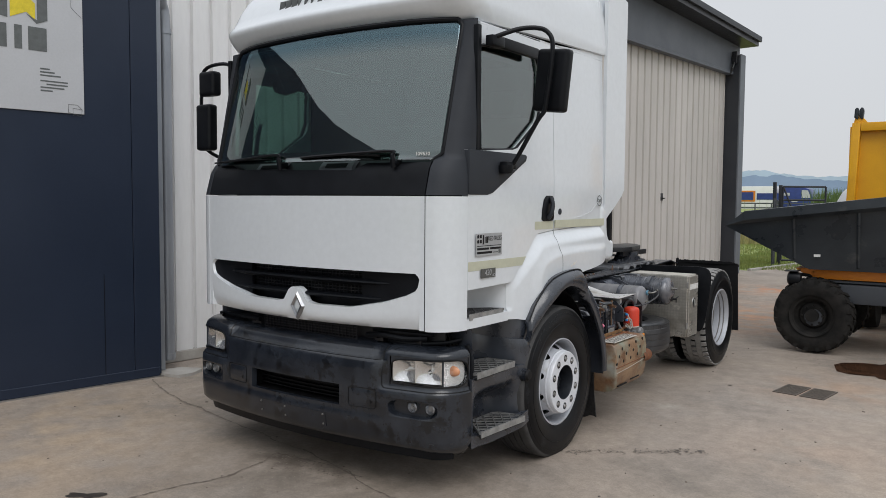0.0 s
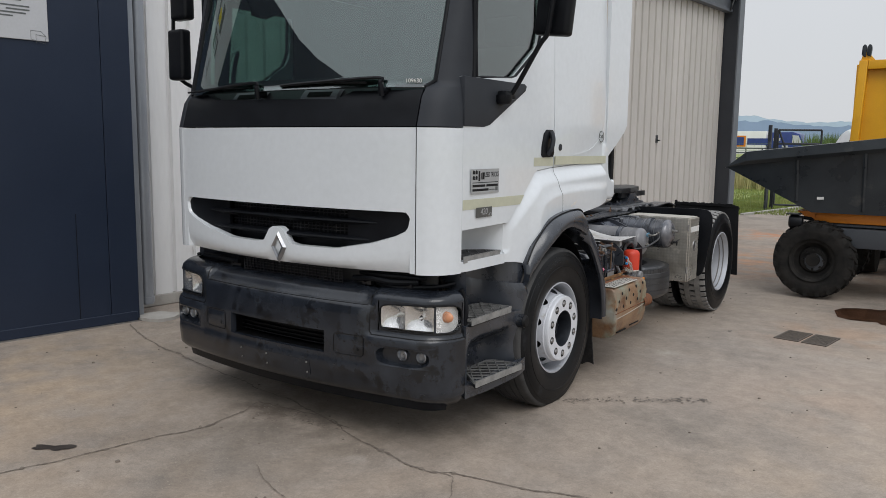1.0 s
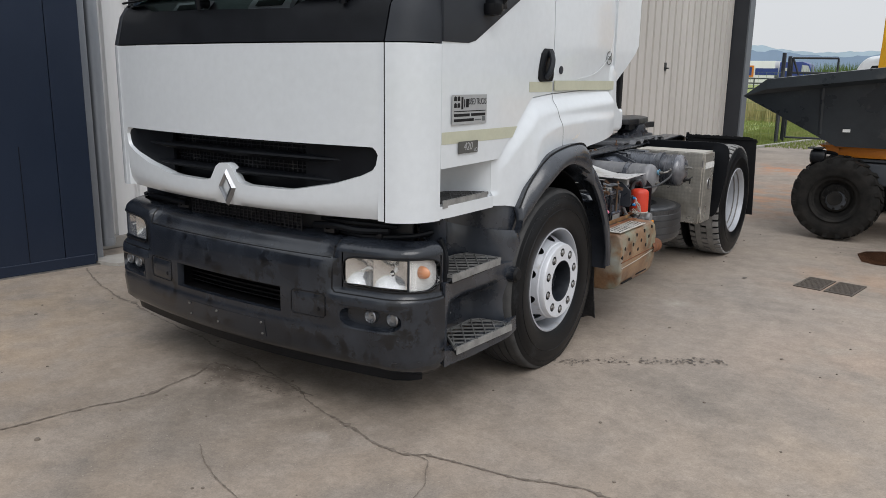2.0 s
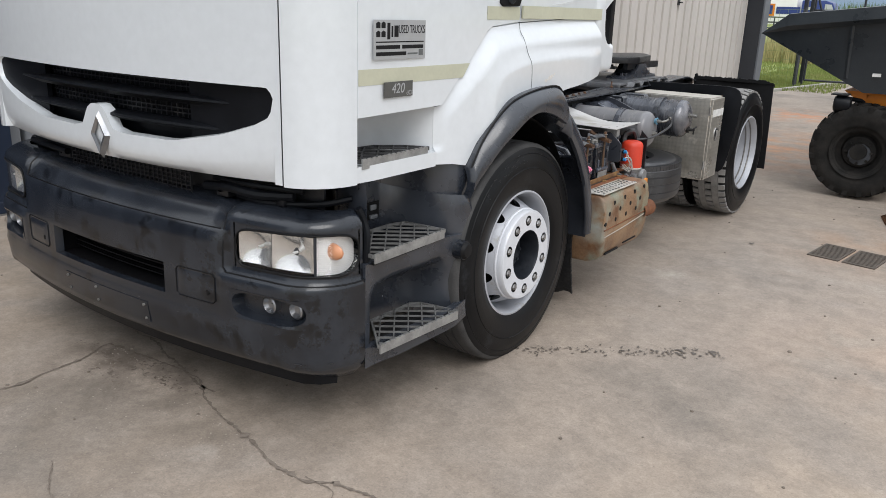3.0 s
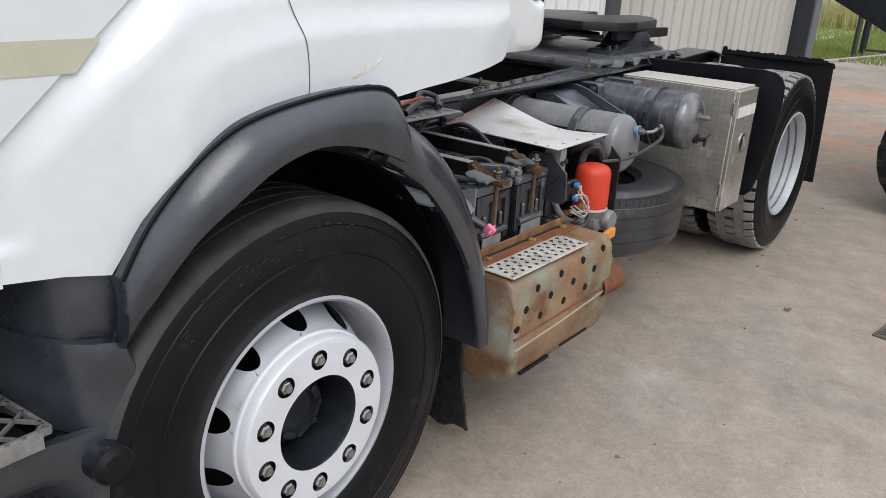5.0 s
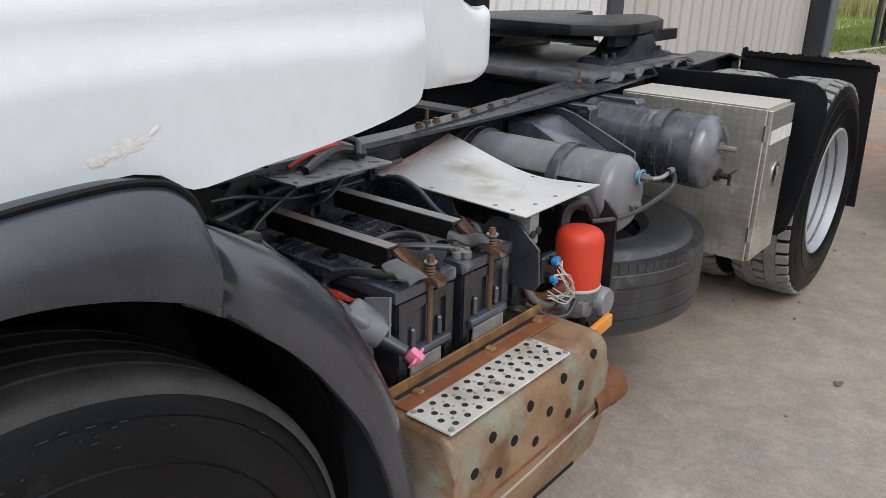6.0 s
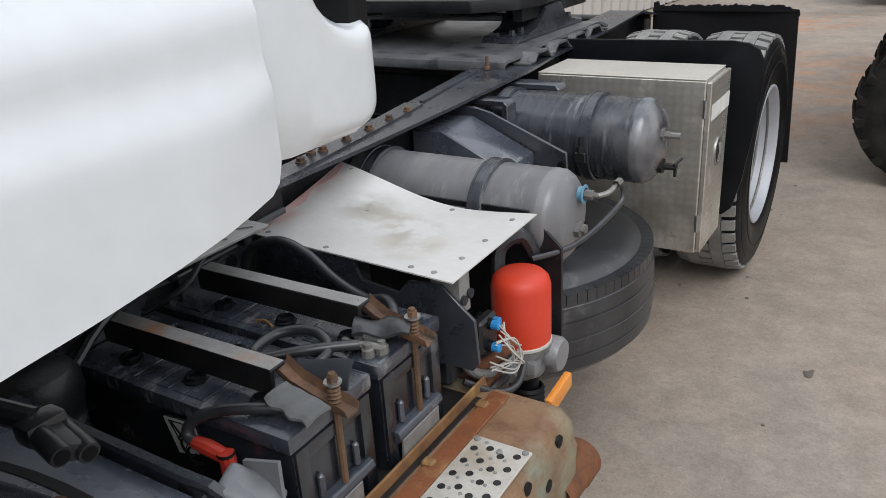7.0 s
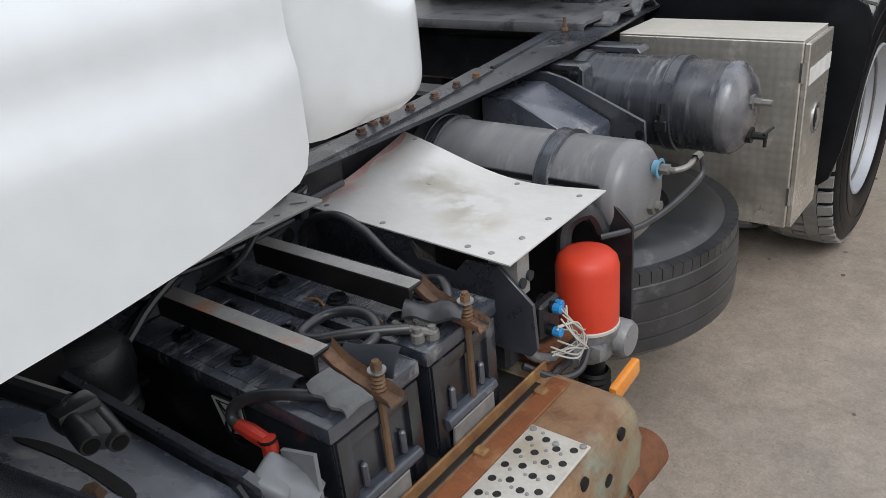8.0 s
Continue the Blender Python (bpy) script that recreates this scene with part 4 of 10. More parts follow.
for pts in ([(-0.14, 2.53), (-0.03, 2.49 + 0.01), (-0.02, 2.56), (-0.06, 2.60), (-0.14, 2.60), (-0.14, 2.53)], [(-0.10, 2.50), (-0.10, 2.57), (-0.02, 2.56)], [(-0.20, 3.62), (-0.10, 3.60), (-0.10, 3.46), (-0.01, 3.38)]):
    tube(bm, [GM @ Vector((0.0155, SY + a, z)) for a, z in pts], 0.0018, 4)
split_part("outline_figure", bm, M_GREYINK, board)

# ---- the tractor lorry ----
CX = -0.04
truck = thing("tractor_truck", (CX, 3.0, 0), "white day-worn tractor truck with black bumper, parked on concrete", "truck")
C0 = [(0.0, 0.0), (1.79, 0.0), (1.97, 0.05), (2.02, 0.105), (2.85, 0.315), (2.9, 0.33)]
YS = [(1.8, 0.295), (2.05, 0.385), (2.85, 0.43)]
CORNER = 0.30


def side_x(z):
    return 1.13 - 0.030 * max(0.0, min(1.0, (z - 1.9) / 0.95))


def front(p, z, inset=0.0):
    """A point of the cab's front skin: p runs from the middle outwards, past 0.95 round the corner."""
    s = 1 if p >= 0 else -1
    a = abs(p)
    c = lerp(z, C0)
    if a <= 0.95:
        return Vector((CX + p, c + 0.1 * a * a + inset, z))
    t = min(1.0, (a - 0.95) / CORNER) * math.pi / 2
    y1, y2, w = c + 0.1 * 0.95 ** 2, lerp(z, YS), side_x(z)
    return Vector((CX + s * (0.95 + (w - 0.95) * math.sin(t) - inset * math.sin(t)), y1 + (y2 - y1) * (1 - math.cos(t)) + inset * math.cos(t), z))


def inward(d):
    def f(p):
        v = Vector((CX - p.x, 1.2 - p.y, 0))
        return v.normalized() * d
    return f


# front flap of the cab with the grille opening
GTOP, GR = 1.335, 0.935


def g_low(s):
    a = abs(s)
    if a < 0.105:
        return lerp(a, [(0, 1.205), (0.03, 1.203), (0.06, 1.185), (0.105, 1.118)])
    return lerp(a, [(0.105, 1.118), (0.16, 1.105), (0.45, 1.108), (0.70, 1.155), (0.86, 1.205), (0.91, 1.232), (0.93, 1.262), (0.935, 1.30)])


def g_high(s):
    return GTOP - (0.035 * max(0, (abs(s) - 0.905) / 0.03) ** 2)


bm = B()
us = sorted(set(span(-0.935, 0.935, 44) + [-0.105, -0.06, -0.03, 0.03, 0.06, 0.105, -0.91, 0.91, 0.925, -0.925]))
shell(bm, us, span(0, 1, 8), lambda u, v: front(u, g_high(u) + (1.786 - g_high(u)) * v), inward(0.05))
shell(bm, us, span(0, 1, 5), lambda u, v: front(u, (0.992 + 0.012 * (abs(u) / 0.9) ** 2) + (g_low(u) - 0.992 - 0.012 * (abs(u) / 0.9) ** 2) * v) + Vector((0, 0.03 * (1 - v) ** 6, 0)), inward(0.05))
for s in (-1, 1):
    shell(bm, sorted([s * 0.935, s * 0.952, s * 0.968]), span(1.004, 1.786, 10), lambda u, v: front(u, v), inward(0.05))
flap = part("front_flap", bm, M_WHITE, truck, "white front flap with a wide black grille", 50)
bm = B()
shell(bm, span(-0.96, 0.96, 30), [1.05, 1.4], lambda u, v: front(u, v, 0.10), (0, 0.01, 0))
grille = part("grille", bm, M_PLASTIC, flap, "black grille with two wide slats and mesh")
bm = B()
for zc, h, ends in ((1.262, 0.040, 0.80), (1.165, 0.034, 0.70)):
    shell(bm, span(-ends, ends, 24), span(0, 1, 4), lambda u, v: front(u, zc + h * (0.5 - v) * (1 - 0.55 * abs(u / ends) ** 4), 0.05 - 0.034 * math.sin(math.pi * min(1, v * 1.2)) * (1 - abs(u / ends) ** 6)), (0, 0.03, 0))
split_part("slat", bm, M_PLASTIC, grille)
bm = B()
for s in (-1, 1):
    shell(bm, sorted([s * x for x in span(0.50, 0.93, 8)]), span(0, 1, 5), lambda u, v: front(u, g_low(u) + (g_high(u) - g_low(u)) * v, 0.055 - 0.040 * (abs(u) - 0.50) / 0.43), (0, 0.02, 0))
split_part("side_fairing", bm, M_PLASTIC, grille)
bm = B()
for k in range(33):
    x = -0.48 + k * 0.03
    for z0, z1 in ((1.285, 1.333), (1.185, 1.235)):
        a, b = front(x, z0, 0.085), front(x, z1, 0.085)
        box(bm, a.x - 0.002, a.x + 0.002, a.y, a.y + 0.006, z0, z1)
for z in (1.30, 1.318, 1.20, 1.218):
    shell(bm, span(-0.5, 0.5, 8), [z - 0.002, z + 0.002], lambda u, v: front(u, v, 0.083), (0, 0.006, 0))
part("mesh", bm, M_DARK, grille)
# diamond emblem as a plain frame
bm = B()
Y = -0.012
o = [(0, 0.098), (0.068, 0.0), (0, -0.098), (-0.068, 0.0)]
i_ = [(0, 0.052), (0.030, 0.0), (0, -0.052), (-0.030, 0.0)]
c = Vector((CX + 0.022, Y, 1.085))
vo = [bm.verts.new((c.x + x, c.y + 0.016, c.z + z)) for x, z in o]
vm = [bm.verts.new((c.x + (x + u) / 2, c.y - 0.002, c.z + (z + w) / 2)) for (x, z), (u, w) in zip(o, i_)]
vi = [bm.verts.new((c.x + x, c.y + 0.004, c.z + z)) for x, z in i_]
for k in range(4):
    j = (k + 1) % 4
    bm.faces.new((vo[k], vo[j], vm[j], vm[k]))
    bm.faces.new((vm[k], vm[j], vi[j], vi[k]))
part("emblem", bm, M_CHROME, flap, "chrome diamond outline emblem", 20)

# white corner panels and grey pillars, both sides
for s in (-1, 1):
    bm = B()
    shell(bm, sorted([s * u for u in span(0.974, 0.95 + CORNER, 9)]), span(1.0, 1.786, 8), lambda u, v: front(u, v), inward(0.04))
    part("corner_panel", bm, M_WHITE, truck, "", 50)
    bm = B()
    shell(bm, sorted([s * u for u in span(0.974, 0.95 + CORNER, 8)]), span(1.792, 2.0, 4), lambda u, v: front(u, v), inward(0.04))
    lo = lambda v: lerp(v, [(2.0, 0.975), (2.04, 1.02), (2.8, 1.035), (2.84, 1.01)])
    shell(bm, span(0, 1, 6), [2.0, 2.02, 2.04, 2.1, 2.3, 2.5, 2.7, 2.8, 2.84], lambda u, v: front(s * (lo(v) + (0.95 + CORNER - lo(v)) * u), v), inward(0.05))
    part("pillar_panel", bm, M_GREYPL, truck, "grey plastic corner pillar panel", 50)

# black scuttle band, windscreen, wipers
bm = B()
band_top = lambda u: lerp(u, [(-0.97, 2.012), (-0.80, 2.008), (-0.62, 1.962), (0.0, 1.950), (0.44, 1.942), (0.53, 1.985), (0.97, 1.987)])
shell(bm, sorted(set(span(-0.965, 0.965, 40) + [-0.80, -0.62, 0.44, 0.53])), span(0, 1, 4), lambda u, v: front(u, 1.793 + (band_top(u) - 1.793) * v), (0, 0.06, 0))
band = part("scuttle_band", bm, M_PLASTIC, truck, "matt black band under the windscreen", 50)
bm = B()
shell(bm, span(-0.97, 0.97, 20), [1.93, 2.03], lambda u, v: front(u, v, 0.075), (0, 0.02, 0))
part("scuttle_tray", bm, M_DARK, band)
for x0, x1 in ((-0.50, -0.20), (0.12, 0.40)):
    bm = B()
    shell(bm, span(x0, x1, 6), span(1.945, 2.005, 3), lambda u, v: front(u, v, 0.050 - 0.012 * (u - x0) / (x1 - x0)), (0, 0.03, 0))
    br = part("wiper_bracket", bm, M_POSTL, band, "grey wiper bracket in the scuttle")
    bm = B()
    shell(bm, span(x0 + 0.06, x1 - 0.05, 4), [1.962, 1.990], lambda u, v: front(u, v, 0.034), (0, 0.01, 0))
    part("bracket_opening", bm, M_BLACK, br)
bm = B()
ws_in = lambda u: 0.012 - 0.02 * (1 - u * u) - 0.060 * (1 - (max(0.0, abs(u) - 0.63) / 0.37) ** 2)
ws_edge = lambda z: lerp(z, [(2.0, 0.965), (2.035, 1.012), (2.80, 1.030), (2.845, 0.985)])
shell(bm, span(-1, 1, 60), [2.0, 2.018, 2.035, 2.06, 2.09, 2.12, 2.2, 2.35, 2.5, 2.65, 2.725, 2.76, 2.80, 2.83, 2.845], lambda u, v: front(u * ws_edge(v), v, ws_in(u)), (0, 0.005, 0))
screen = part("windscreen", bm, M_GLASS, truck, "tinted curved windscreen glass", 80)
screen.visible_shadow = False
bm = B()
loop = [front(u * ws_edge(2.845), 2.845, ws_in(u) - 0.007) for u in span(-1, 1, 32)]
tube(bm, loop, 0.016, 8)
for s in (-1, 1):
    tube(bm, [front(s * ws_edge(z), z, 0.006) for z in (2.0, 2.018, 2.035, 2.1, 2.3, 2.5, 2.7, 2.80, 2.83, 2.845)], 0.013, 8)
part("windscreen_seal", bm, M_PLASTIC, screen, "black rubber seal")
bm = B()
shell(bm, span(-0.97, 0.97, 24), [1.995, 2.03, 2.062], lambda u, v: front(u, v, ws_in(u) + 0.012), (0, 0.003, 0))
shell(bm, span(-1, 1, 24), [2.805, 2.842], lambda u, v: front(u * ws_edge(v) * 0.995, v, ws_in(u) + 0.012), (0, 0.003, 0))
for s in (-1, 1):
    shell(bm, span(0, 1, 3), span(2.03, 2.83, 8), lambda u, v: front(s * (ws_edge(v) - 0.045 * u), v, 0.020), (0, 0.003, 0))
part("black_border", bm, M_BLACK, screen)
bm = B()
shell(bm, span(-1, 1, 24), [2.64, 2.70, 2.77, 2.842], lambda u, v: front(u * ws_edge(v) * 0.985, v, 0.055 - 0.02 * (1 - u * u)), (0, 0.001, 0))
tb_ = part("tint_band", bm, pane("blue_band", (0.45, 0.66, 0.85), 0.0, 0.0), screen, "blue tinted top band", 80)
tb_.visible_shadow = False
for x0, x1, rise in ((-0.17, -0.95, 0.0), (0.74, -0.15, 0.006)):
    wip = None
    a = front(x0, 2.005, -0.055)
    bm = B()
    lathe(bm, [(0, -0.03), (0.022, -0.03), (0.024, 0.03), (0, 0.03)], (a.x, a.y + 0.02, a.z - 0.02), "y", 12)
    tube(bm, bow([a + Vector((0.0, 0.0, -0.05)), a + Vector((0.0, -0.012, 0.015)), a + Vector((-0.03, -0.012, 0.045)), front((x0 * 0.45 + x1 * 0.55), 2.030 + rise, -0.075), front(x0 * 0.2 + x1 * 0.8, 2.020 + rise, -0.075)], 6), [0.016] * 8 + [0.0095] * 17, 6)
    wip = part("wiper", bm, M_PLASTIC, truck, "black windscreen wiper")
    bm = B()
    tube(bm, [front(x0 * (1 - k) + x1 * k, 2.017 + rise + 0.010 * math.sin(3 * k), -0.062) for k in (0.12, 0.3, 0.5, 0.7, 0.9, 1.0)], 0.006, 6)
    part("blade", bm, M_BLACK, wip)
a = front(0.90, 2.033, ws_in(0.90 / 1.008) - 0.006)
ROTF = Matrix.Translation(a + Vector((0, -0.004, 0))) @ Matrix.Rotation(math.atan(0.44), 4, "Z") @ Matrix.Rotation(radians(90), 4, "X")
lettering("109630", 0.030, ROTF, M_PAPER, screen, "stock_number", 0.0008, "small white handwritten number")

# roof fairing over the windscreen
RW = [(2.80, 1.10), (2.86, 1.115), (2.93, 1.125), (3.2, 1.10), (3.45, 1.03), (3.62, 0.90), (3.70, 0.60)]
RF = [(2.80, 0.36), (2.845, 0.318), (2.87, 0.288), (2.92, 0.243), (2.96, 0.220), (2.985, 0.222), (3.03, 0.27), (3.20, 0.36), (3.45, 0.62), (3.62, 0.95), (3.70, 1.3)]
RR = 2.45


def roof_pt(q, z):
    """q from -1 to 1 round the front from one rear corner to the other."""
    w, f = lerp(z, RW), lerp(z, RF)
    s = 1 if q >= 0 else -1
    a = abs(q)
    if a < 0.4:
        x = a / 0.4 * (w - 0.16)
        return Vector((CX + s * x, f + 0.1 * x * x, z))
    if a < 0.6:
        t = (a - 0.4) / 0.2 * math.pi / 2
        x0 = w - 0.16
        y0 = f + 0.1 * x0 * x0
        return Vector((CX + s * (x0 + 0.16 * math.sin(t)), y0 + 0.20 * (1 - math.cos(t)), z))
    y0 = f + 0.1 * (w - 0.16) ** 2 + 0.20
    return Vector((CX + s * w, y0 + (RR - y0) * (a - 0.6) / 0.4, z))


bm = B()
qs = span(-1, -0.6, 8)[:-1] + span(-0.6, -0.4, 6)[:-1] + span(-0.4, 0.4, 16)[:-1] + span(0.4, 0.6, 6)[:-1] + span(0.6, 1, 8)
side_low = lambda q: lerp(abs(q), [(0.4, 2.845), (0.6, 2.835), (0.75, 2.86), (1.0, 2.90)])
zz = [0.0, 0.03, 0.06, 0.09, 0.115, 0.135, 0.155, 0.18, 0.21, 0.26, 0.34, 0.45, 0.6, 0.75, 0.9, 1.0]
shell(bm, qs, zz, lambda q, v: roof_pt(q, side_low(q) + (3.70 - side_low(q)) * v), lambda p: (Vector((CX, 1.4, 2.6)) - p).normalized() * 0.02)
quadmesh(bm, [(CX - 0.60, 1.33, 3.70), (CX + 0.60, 1.33, 3.70), (CX + 0.60, RR, 3.70), (CX - 0.60, RR, 3.70)], [(0, 1, 2, 3)])
roof = part("roof_fairing", bm, M_WHITE, truck, "tall white roof fairing", 40)
bm = B()
for k, w in enumerate((0.034, 0.034, 0.034, 0.008, 0.014, 0.010, 0.026, 0.014, 0.016, 0.026, 0.024, 0.026, 0.024, 0.022, 0.024, 0.026, 0.022, 0.024)):
    x = -0.47 + 0.064 * k
    a = roof_pt(0.4 * x / 0.94, 3.09)
    w *= 1.5
    prism(bm, [(a.x, 3.055), (a.x + w, 3.055), (a.x + w + 0.016, 3.125), (a.x + 0.016, 3.125)], "y", a.y - 0.010, a.y + 0.02)
split_part("roof_text_bar", bm, M_GREYINK, roof, "dark slanted bars of lettering")
bm = B()
a = roof_pt(0.62, 3.08)
lathe(bm, [(0, 0.0), (0.018, 0.0), (0.018, 0.012), (0, 0.014)], (a.x + 0.0, a.y + 0.1, a.z), "x", 12)
part("marker_stud", bm, M_BLACK, roof)

# cab sides. y runs backwards, z up; X(s, x) mirrors about the middle
DOOR_BOT = [(0.295, 1.235), (0.79, 1.245), (1.06, 1.485), (1.10, 1.525), (1.14, 1.545), (1.367, 1.565)]
W_LOW = [(0.43, 2.065), (0.80, 2.085), (0.86, 2.10), (1.14, 2.29), (1.175, 2.34), (1.185, 2.42)]
W_TOP = [(0.43, 2.675), (0.46, 2.69), (1.08, 2.735), (1.14, 2.72), (1.175, 2.67), (1.185, 2.62)]


def X(s, x):
    return CX + s * x


for s in (1, -1):
    bulge = lambda y, z: side_x(z) + 0.006 * math.sin(math.pi * max(0, min(1, (y - 0.295) / 1.07)))
    bm = B()
    ys = sorted(set(span(0.297, 1.185, 22) + [0.43, 0.79, 0.80, 0.86, 1.06, 1.10, 1.14, 1.175]))
    shell(bm, ys, span(0, 1, 8), lambda u, v: (X(s, bulge(u, lerp(u, DOOR_BOT) + (((lerp(u, W_LOW) if u >= 0.43 else 2.06) - lerp(u, DOOR_BOT)) * v))), u, lerp(u, DOOR_BOT) + ((lerp(u, W_LOW) if u >= 0.43 else 2.06) - lerp(u, DOOR_BOT)) * v), (-s * 0.045, 0, 0))
    shell(bm, span(1.185, 1.363, 4), span(0, 1, 12), lambda u, v: (X(s, bulge(u, lerp(u, DOOR_BOT) + (2.84 - lerp(u, DOOR_BOT)) * v)), u, lerp(u, DOOR_BOT) + (2.84 - lerp(u, DOOR_BOT)) * v), (-s * 0.045, 0, 0))
    shell(bm, sorted(set(span(0.45, 1.185, 14) + [1.08, 1.14, 1.175])), span(0, 1, 3), lambda u, v: (X(s, bulge(u, 2.8)), u, lerp(u, W_TOP) + (2.825 - lerp(u, W_TOP)) * v), (-s * 0.045, 0, 0))
    door = part("cab_door", bm, M_WHITE, truck, "white cab door with dark quarter panel", 50)
    bm = B()
    ys = span(0.432, 1.183, 14)
    shell(bm, ys, span(0, 1, 3), lambda u, v: (X(s, side_x(lerp(u, W_LOW) + 0.3) - 0.020 + 0.004 * math.sin(4 * v)), u, lerp(u, W_LOW) + (lerp(u, W_TOP) - lerp(u, W_LOW)) * v), (-s * 0.004, 0, 0))
    glass = part("door_window", bm, M_SIDEGLASS, door, "closed tinted side window", 60)
    glass.visible_shadow = False
    bm = B()
    ring = [(X(s, side_x(z) - 0.004), y, z) for y, z in [(y, lerp(y, W_LOW)) for y in span(0.432, 1.183, 16)] + [(y, lerp(y, W_TOP)) for y in span(1.183, 0.432, 16)]]
    tube(bm, ring, 0.010, 6, True)
    box(bm, min(X(s, 1.09), X(s, 1.125)), max(X(s, 1.09), X(s, 1.125)), 0.395, 0.435, 2.06, 2.80, 0.004, 1)
    part("window_seal", bm, M_PLASTIC, door, "black window seal")
    bm = B()
    qb = [(0.296, 1.797), (0.50, 1.797), (0.56, 1.81), (0.96, 2.02), (0.975, 2.05), (0.95, 2.062), (0.296, 2.062)]
    prism(bm, qb, "x", min(X(s, 1.10), X(s, 1.138)), max(X(s, 1.10), X(s, 1.138)), 0.006, 2)
    part("quarter_panel", bm, M_GREYPL, door, "dark grey plastic quarter panel")
    # handle: recessed grip in a dark surround
    bm = B()
    prism(bm, [(1.185, 1.64), (1.21, 1.625), (1.34, 1.628), (1.355, 1.65), (1.355, 1.78), (1.33, 1.80), (1.25, 1.80), (1.215, 1.775), (1.19, 1.70)], "x", min(X(s, 1.12), X(s, 1.142)), max(X(s, 1.12), X(s, 1.142)), 0.006, 2)
    handle = part("handle_surround", bm, M_PLASTIC, door, "black recessed door handle")
    bm = B()
    tube(bm, bow([(X(s, 1.142), 1.26, 1.645), (X(s, 1.165), 1.265, 1.68), (X(s, 1.166), 1.285, 1.74), (X(s, 1.142), 1.30, 1.785)], 4), 0.016, 8)
    part("grip", bm, M_GREYPL, handle)
    if s == 1:
        bm = B()
        lathe(bm, [(0, 0), (0.022, 0), (0.022, 0.006), (0, 0.008)], (X(1, 1.13), 1.455, 1.69), "x", 16)
        part("lock", bm, M_GREYPL, door)

    # sleeper side, arch panel, extender, lower panel
    bm = B()
    slo = lambda y: lerp(y, [(1.37, 1.562), (2.19, 1.597)])
    shell(bm, span(1.371, 2.19, 10), span(0, 1, 14), lambda u, v: (X(s, side_x(slo(u) + (2.90 - slo(u)) * v) + 0.010 * (1 if 0.1 < v < 0.95 else 0) * math.sin(math.pi * (u - 1.371) / 0.82)), u, slo(u) + (2.84 + 0.06 * (u - 1.37) / 0.82 - slo(u)) * v), (-s * 0.04, 0, 0))
    sleeper = part("sleeper_side", bm, M_WHITE, truck, "", 50)
    if s == 1:
        bm = B()
        lathe(bm, [(0.036, 0), (0.036, 0.002), (0.042, 0.002), (0.042, 0)], (X(1, 1.139), 2.10, 1.77), "x", 24)
        for k in range(3):
            box(bm, X(1, 1.139), X(1, 1.141), 2.078 + k * 0.017, 2.088 + k * 0.017, 1.758, 1.784)
        part("round_mark", bm, M_GREYINK, sleeper)
    bm = B()
    tube(bm, bow([(X(s, side_x(z) + 0.0085 + 0.004 * (z < 2.7)), y, z) for y, z in ((2.15, 2.84), (2.165, 2.42), (2.17, 2.06), (2.12, 1.82), (1.98, 1.71), (1.84, 1.665), (1.63, 1.64))], 5), 0.0016, 5)
    tube(bm, bow([(X(s, side_x(z) + 0.003), y, z) for y, z in ((0.45, 2.815), (0.82, 2.828), (1.34, 2.838), (1.8, 2.842), (2.18, 2.846))], 4), 0.0022, 5)
    split_part("pressed_line", bm, M_WHITE, sleeper)
    bm = B()
    ext_low = [(2.20, 1.60), (2.26, 1.645), (2.38, 1.715), (2.52, 1.815), (2.55, 1.86)]
    shell(bm, span(2.20, 2.555, 8), span(0, 1, 10), lambda u, v: (X(s, side_x(2) + 0.012 + 0.05 * ((u - 2.2) / 0.42) ** 2 * 0.3), u, lerp(u, ext_low) + (3.45 - 0.25 * (u - 2.2) - lerp(u, ext_low)) * v), (-s * 0.03, 0, 0))
    part("side_deflector", bm, M_WHITE, truck, "white side air deflector", 50)
    bm = B()
    box(bm, min(X(s, 1.05), X(s, 1.12)), max(X(s, 1.05), X(s, 1.12)), 2.36, 2.40, 1.38, 1.75, 0.006, 1)
    part("rubber_strip", bm, M_BLACK, truck)

    # white wheel-arch panel
    A_TOP = [(0.765, 1.240), (0.79, 1.244), (1.06, 1.484), (1.10, 1.524), (1.14, 1.544), (1.37, 1.562), (2.16, 1.597)]
    A_BOT = [(0.765, 1.008), (0.86, 1.0), (0.94, 0.985), (1.0, 1.076), (1.085, 1.168), (1.17, 1.229), (1.25, 1.256), (1.335, 1.271), (1.42, 1.279), (1.50, 1.282), (1.56, 1.282), (1.595, 1.274), (1.61, 1.264), (1.623, 1.253), (1.64, 1.246), (1.66, 1.245), (1.70, 1.249), (1.75, 1.256), (1.85, 1.264), (1.95, 1.276), (2.05, 1.292), (2.095, 1.301), (2.110, 1.312), (2.118, 1.335)]
    A_OUT = [(0.765, 0.0), (1.0, 0.0), (1.15, 0.030), (1.35, 0.056), (1.50, 0.064), (1.70, 0.060), (1.90, 0.032), (2.118, 0.008)]
    A_FOLD = [(0.765, 1.22), (1.25, 1.262), (1.62, 1.30), (2.118, 1.412)]

    def arch_x(y, z):
        k = max(0.0, min(1.0, (lerp(y, A_TOP) - z) / 0.10))
        k = k * k * (3 - 2 * k)
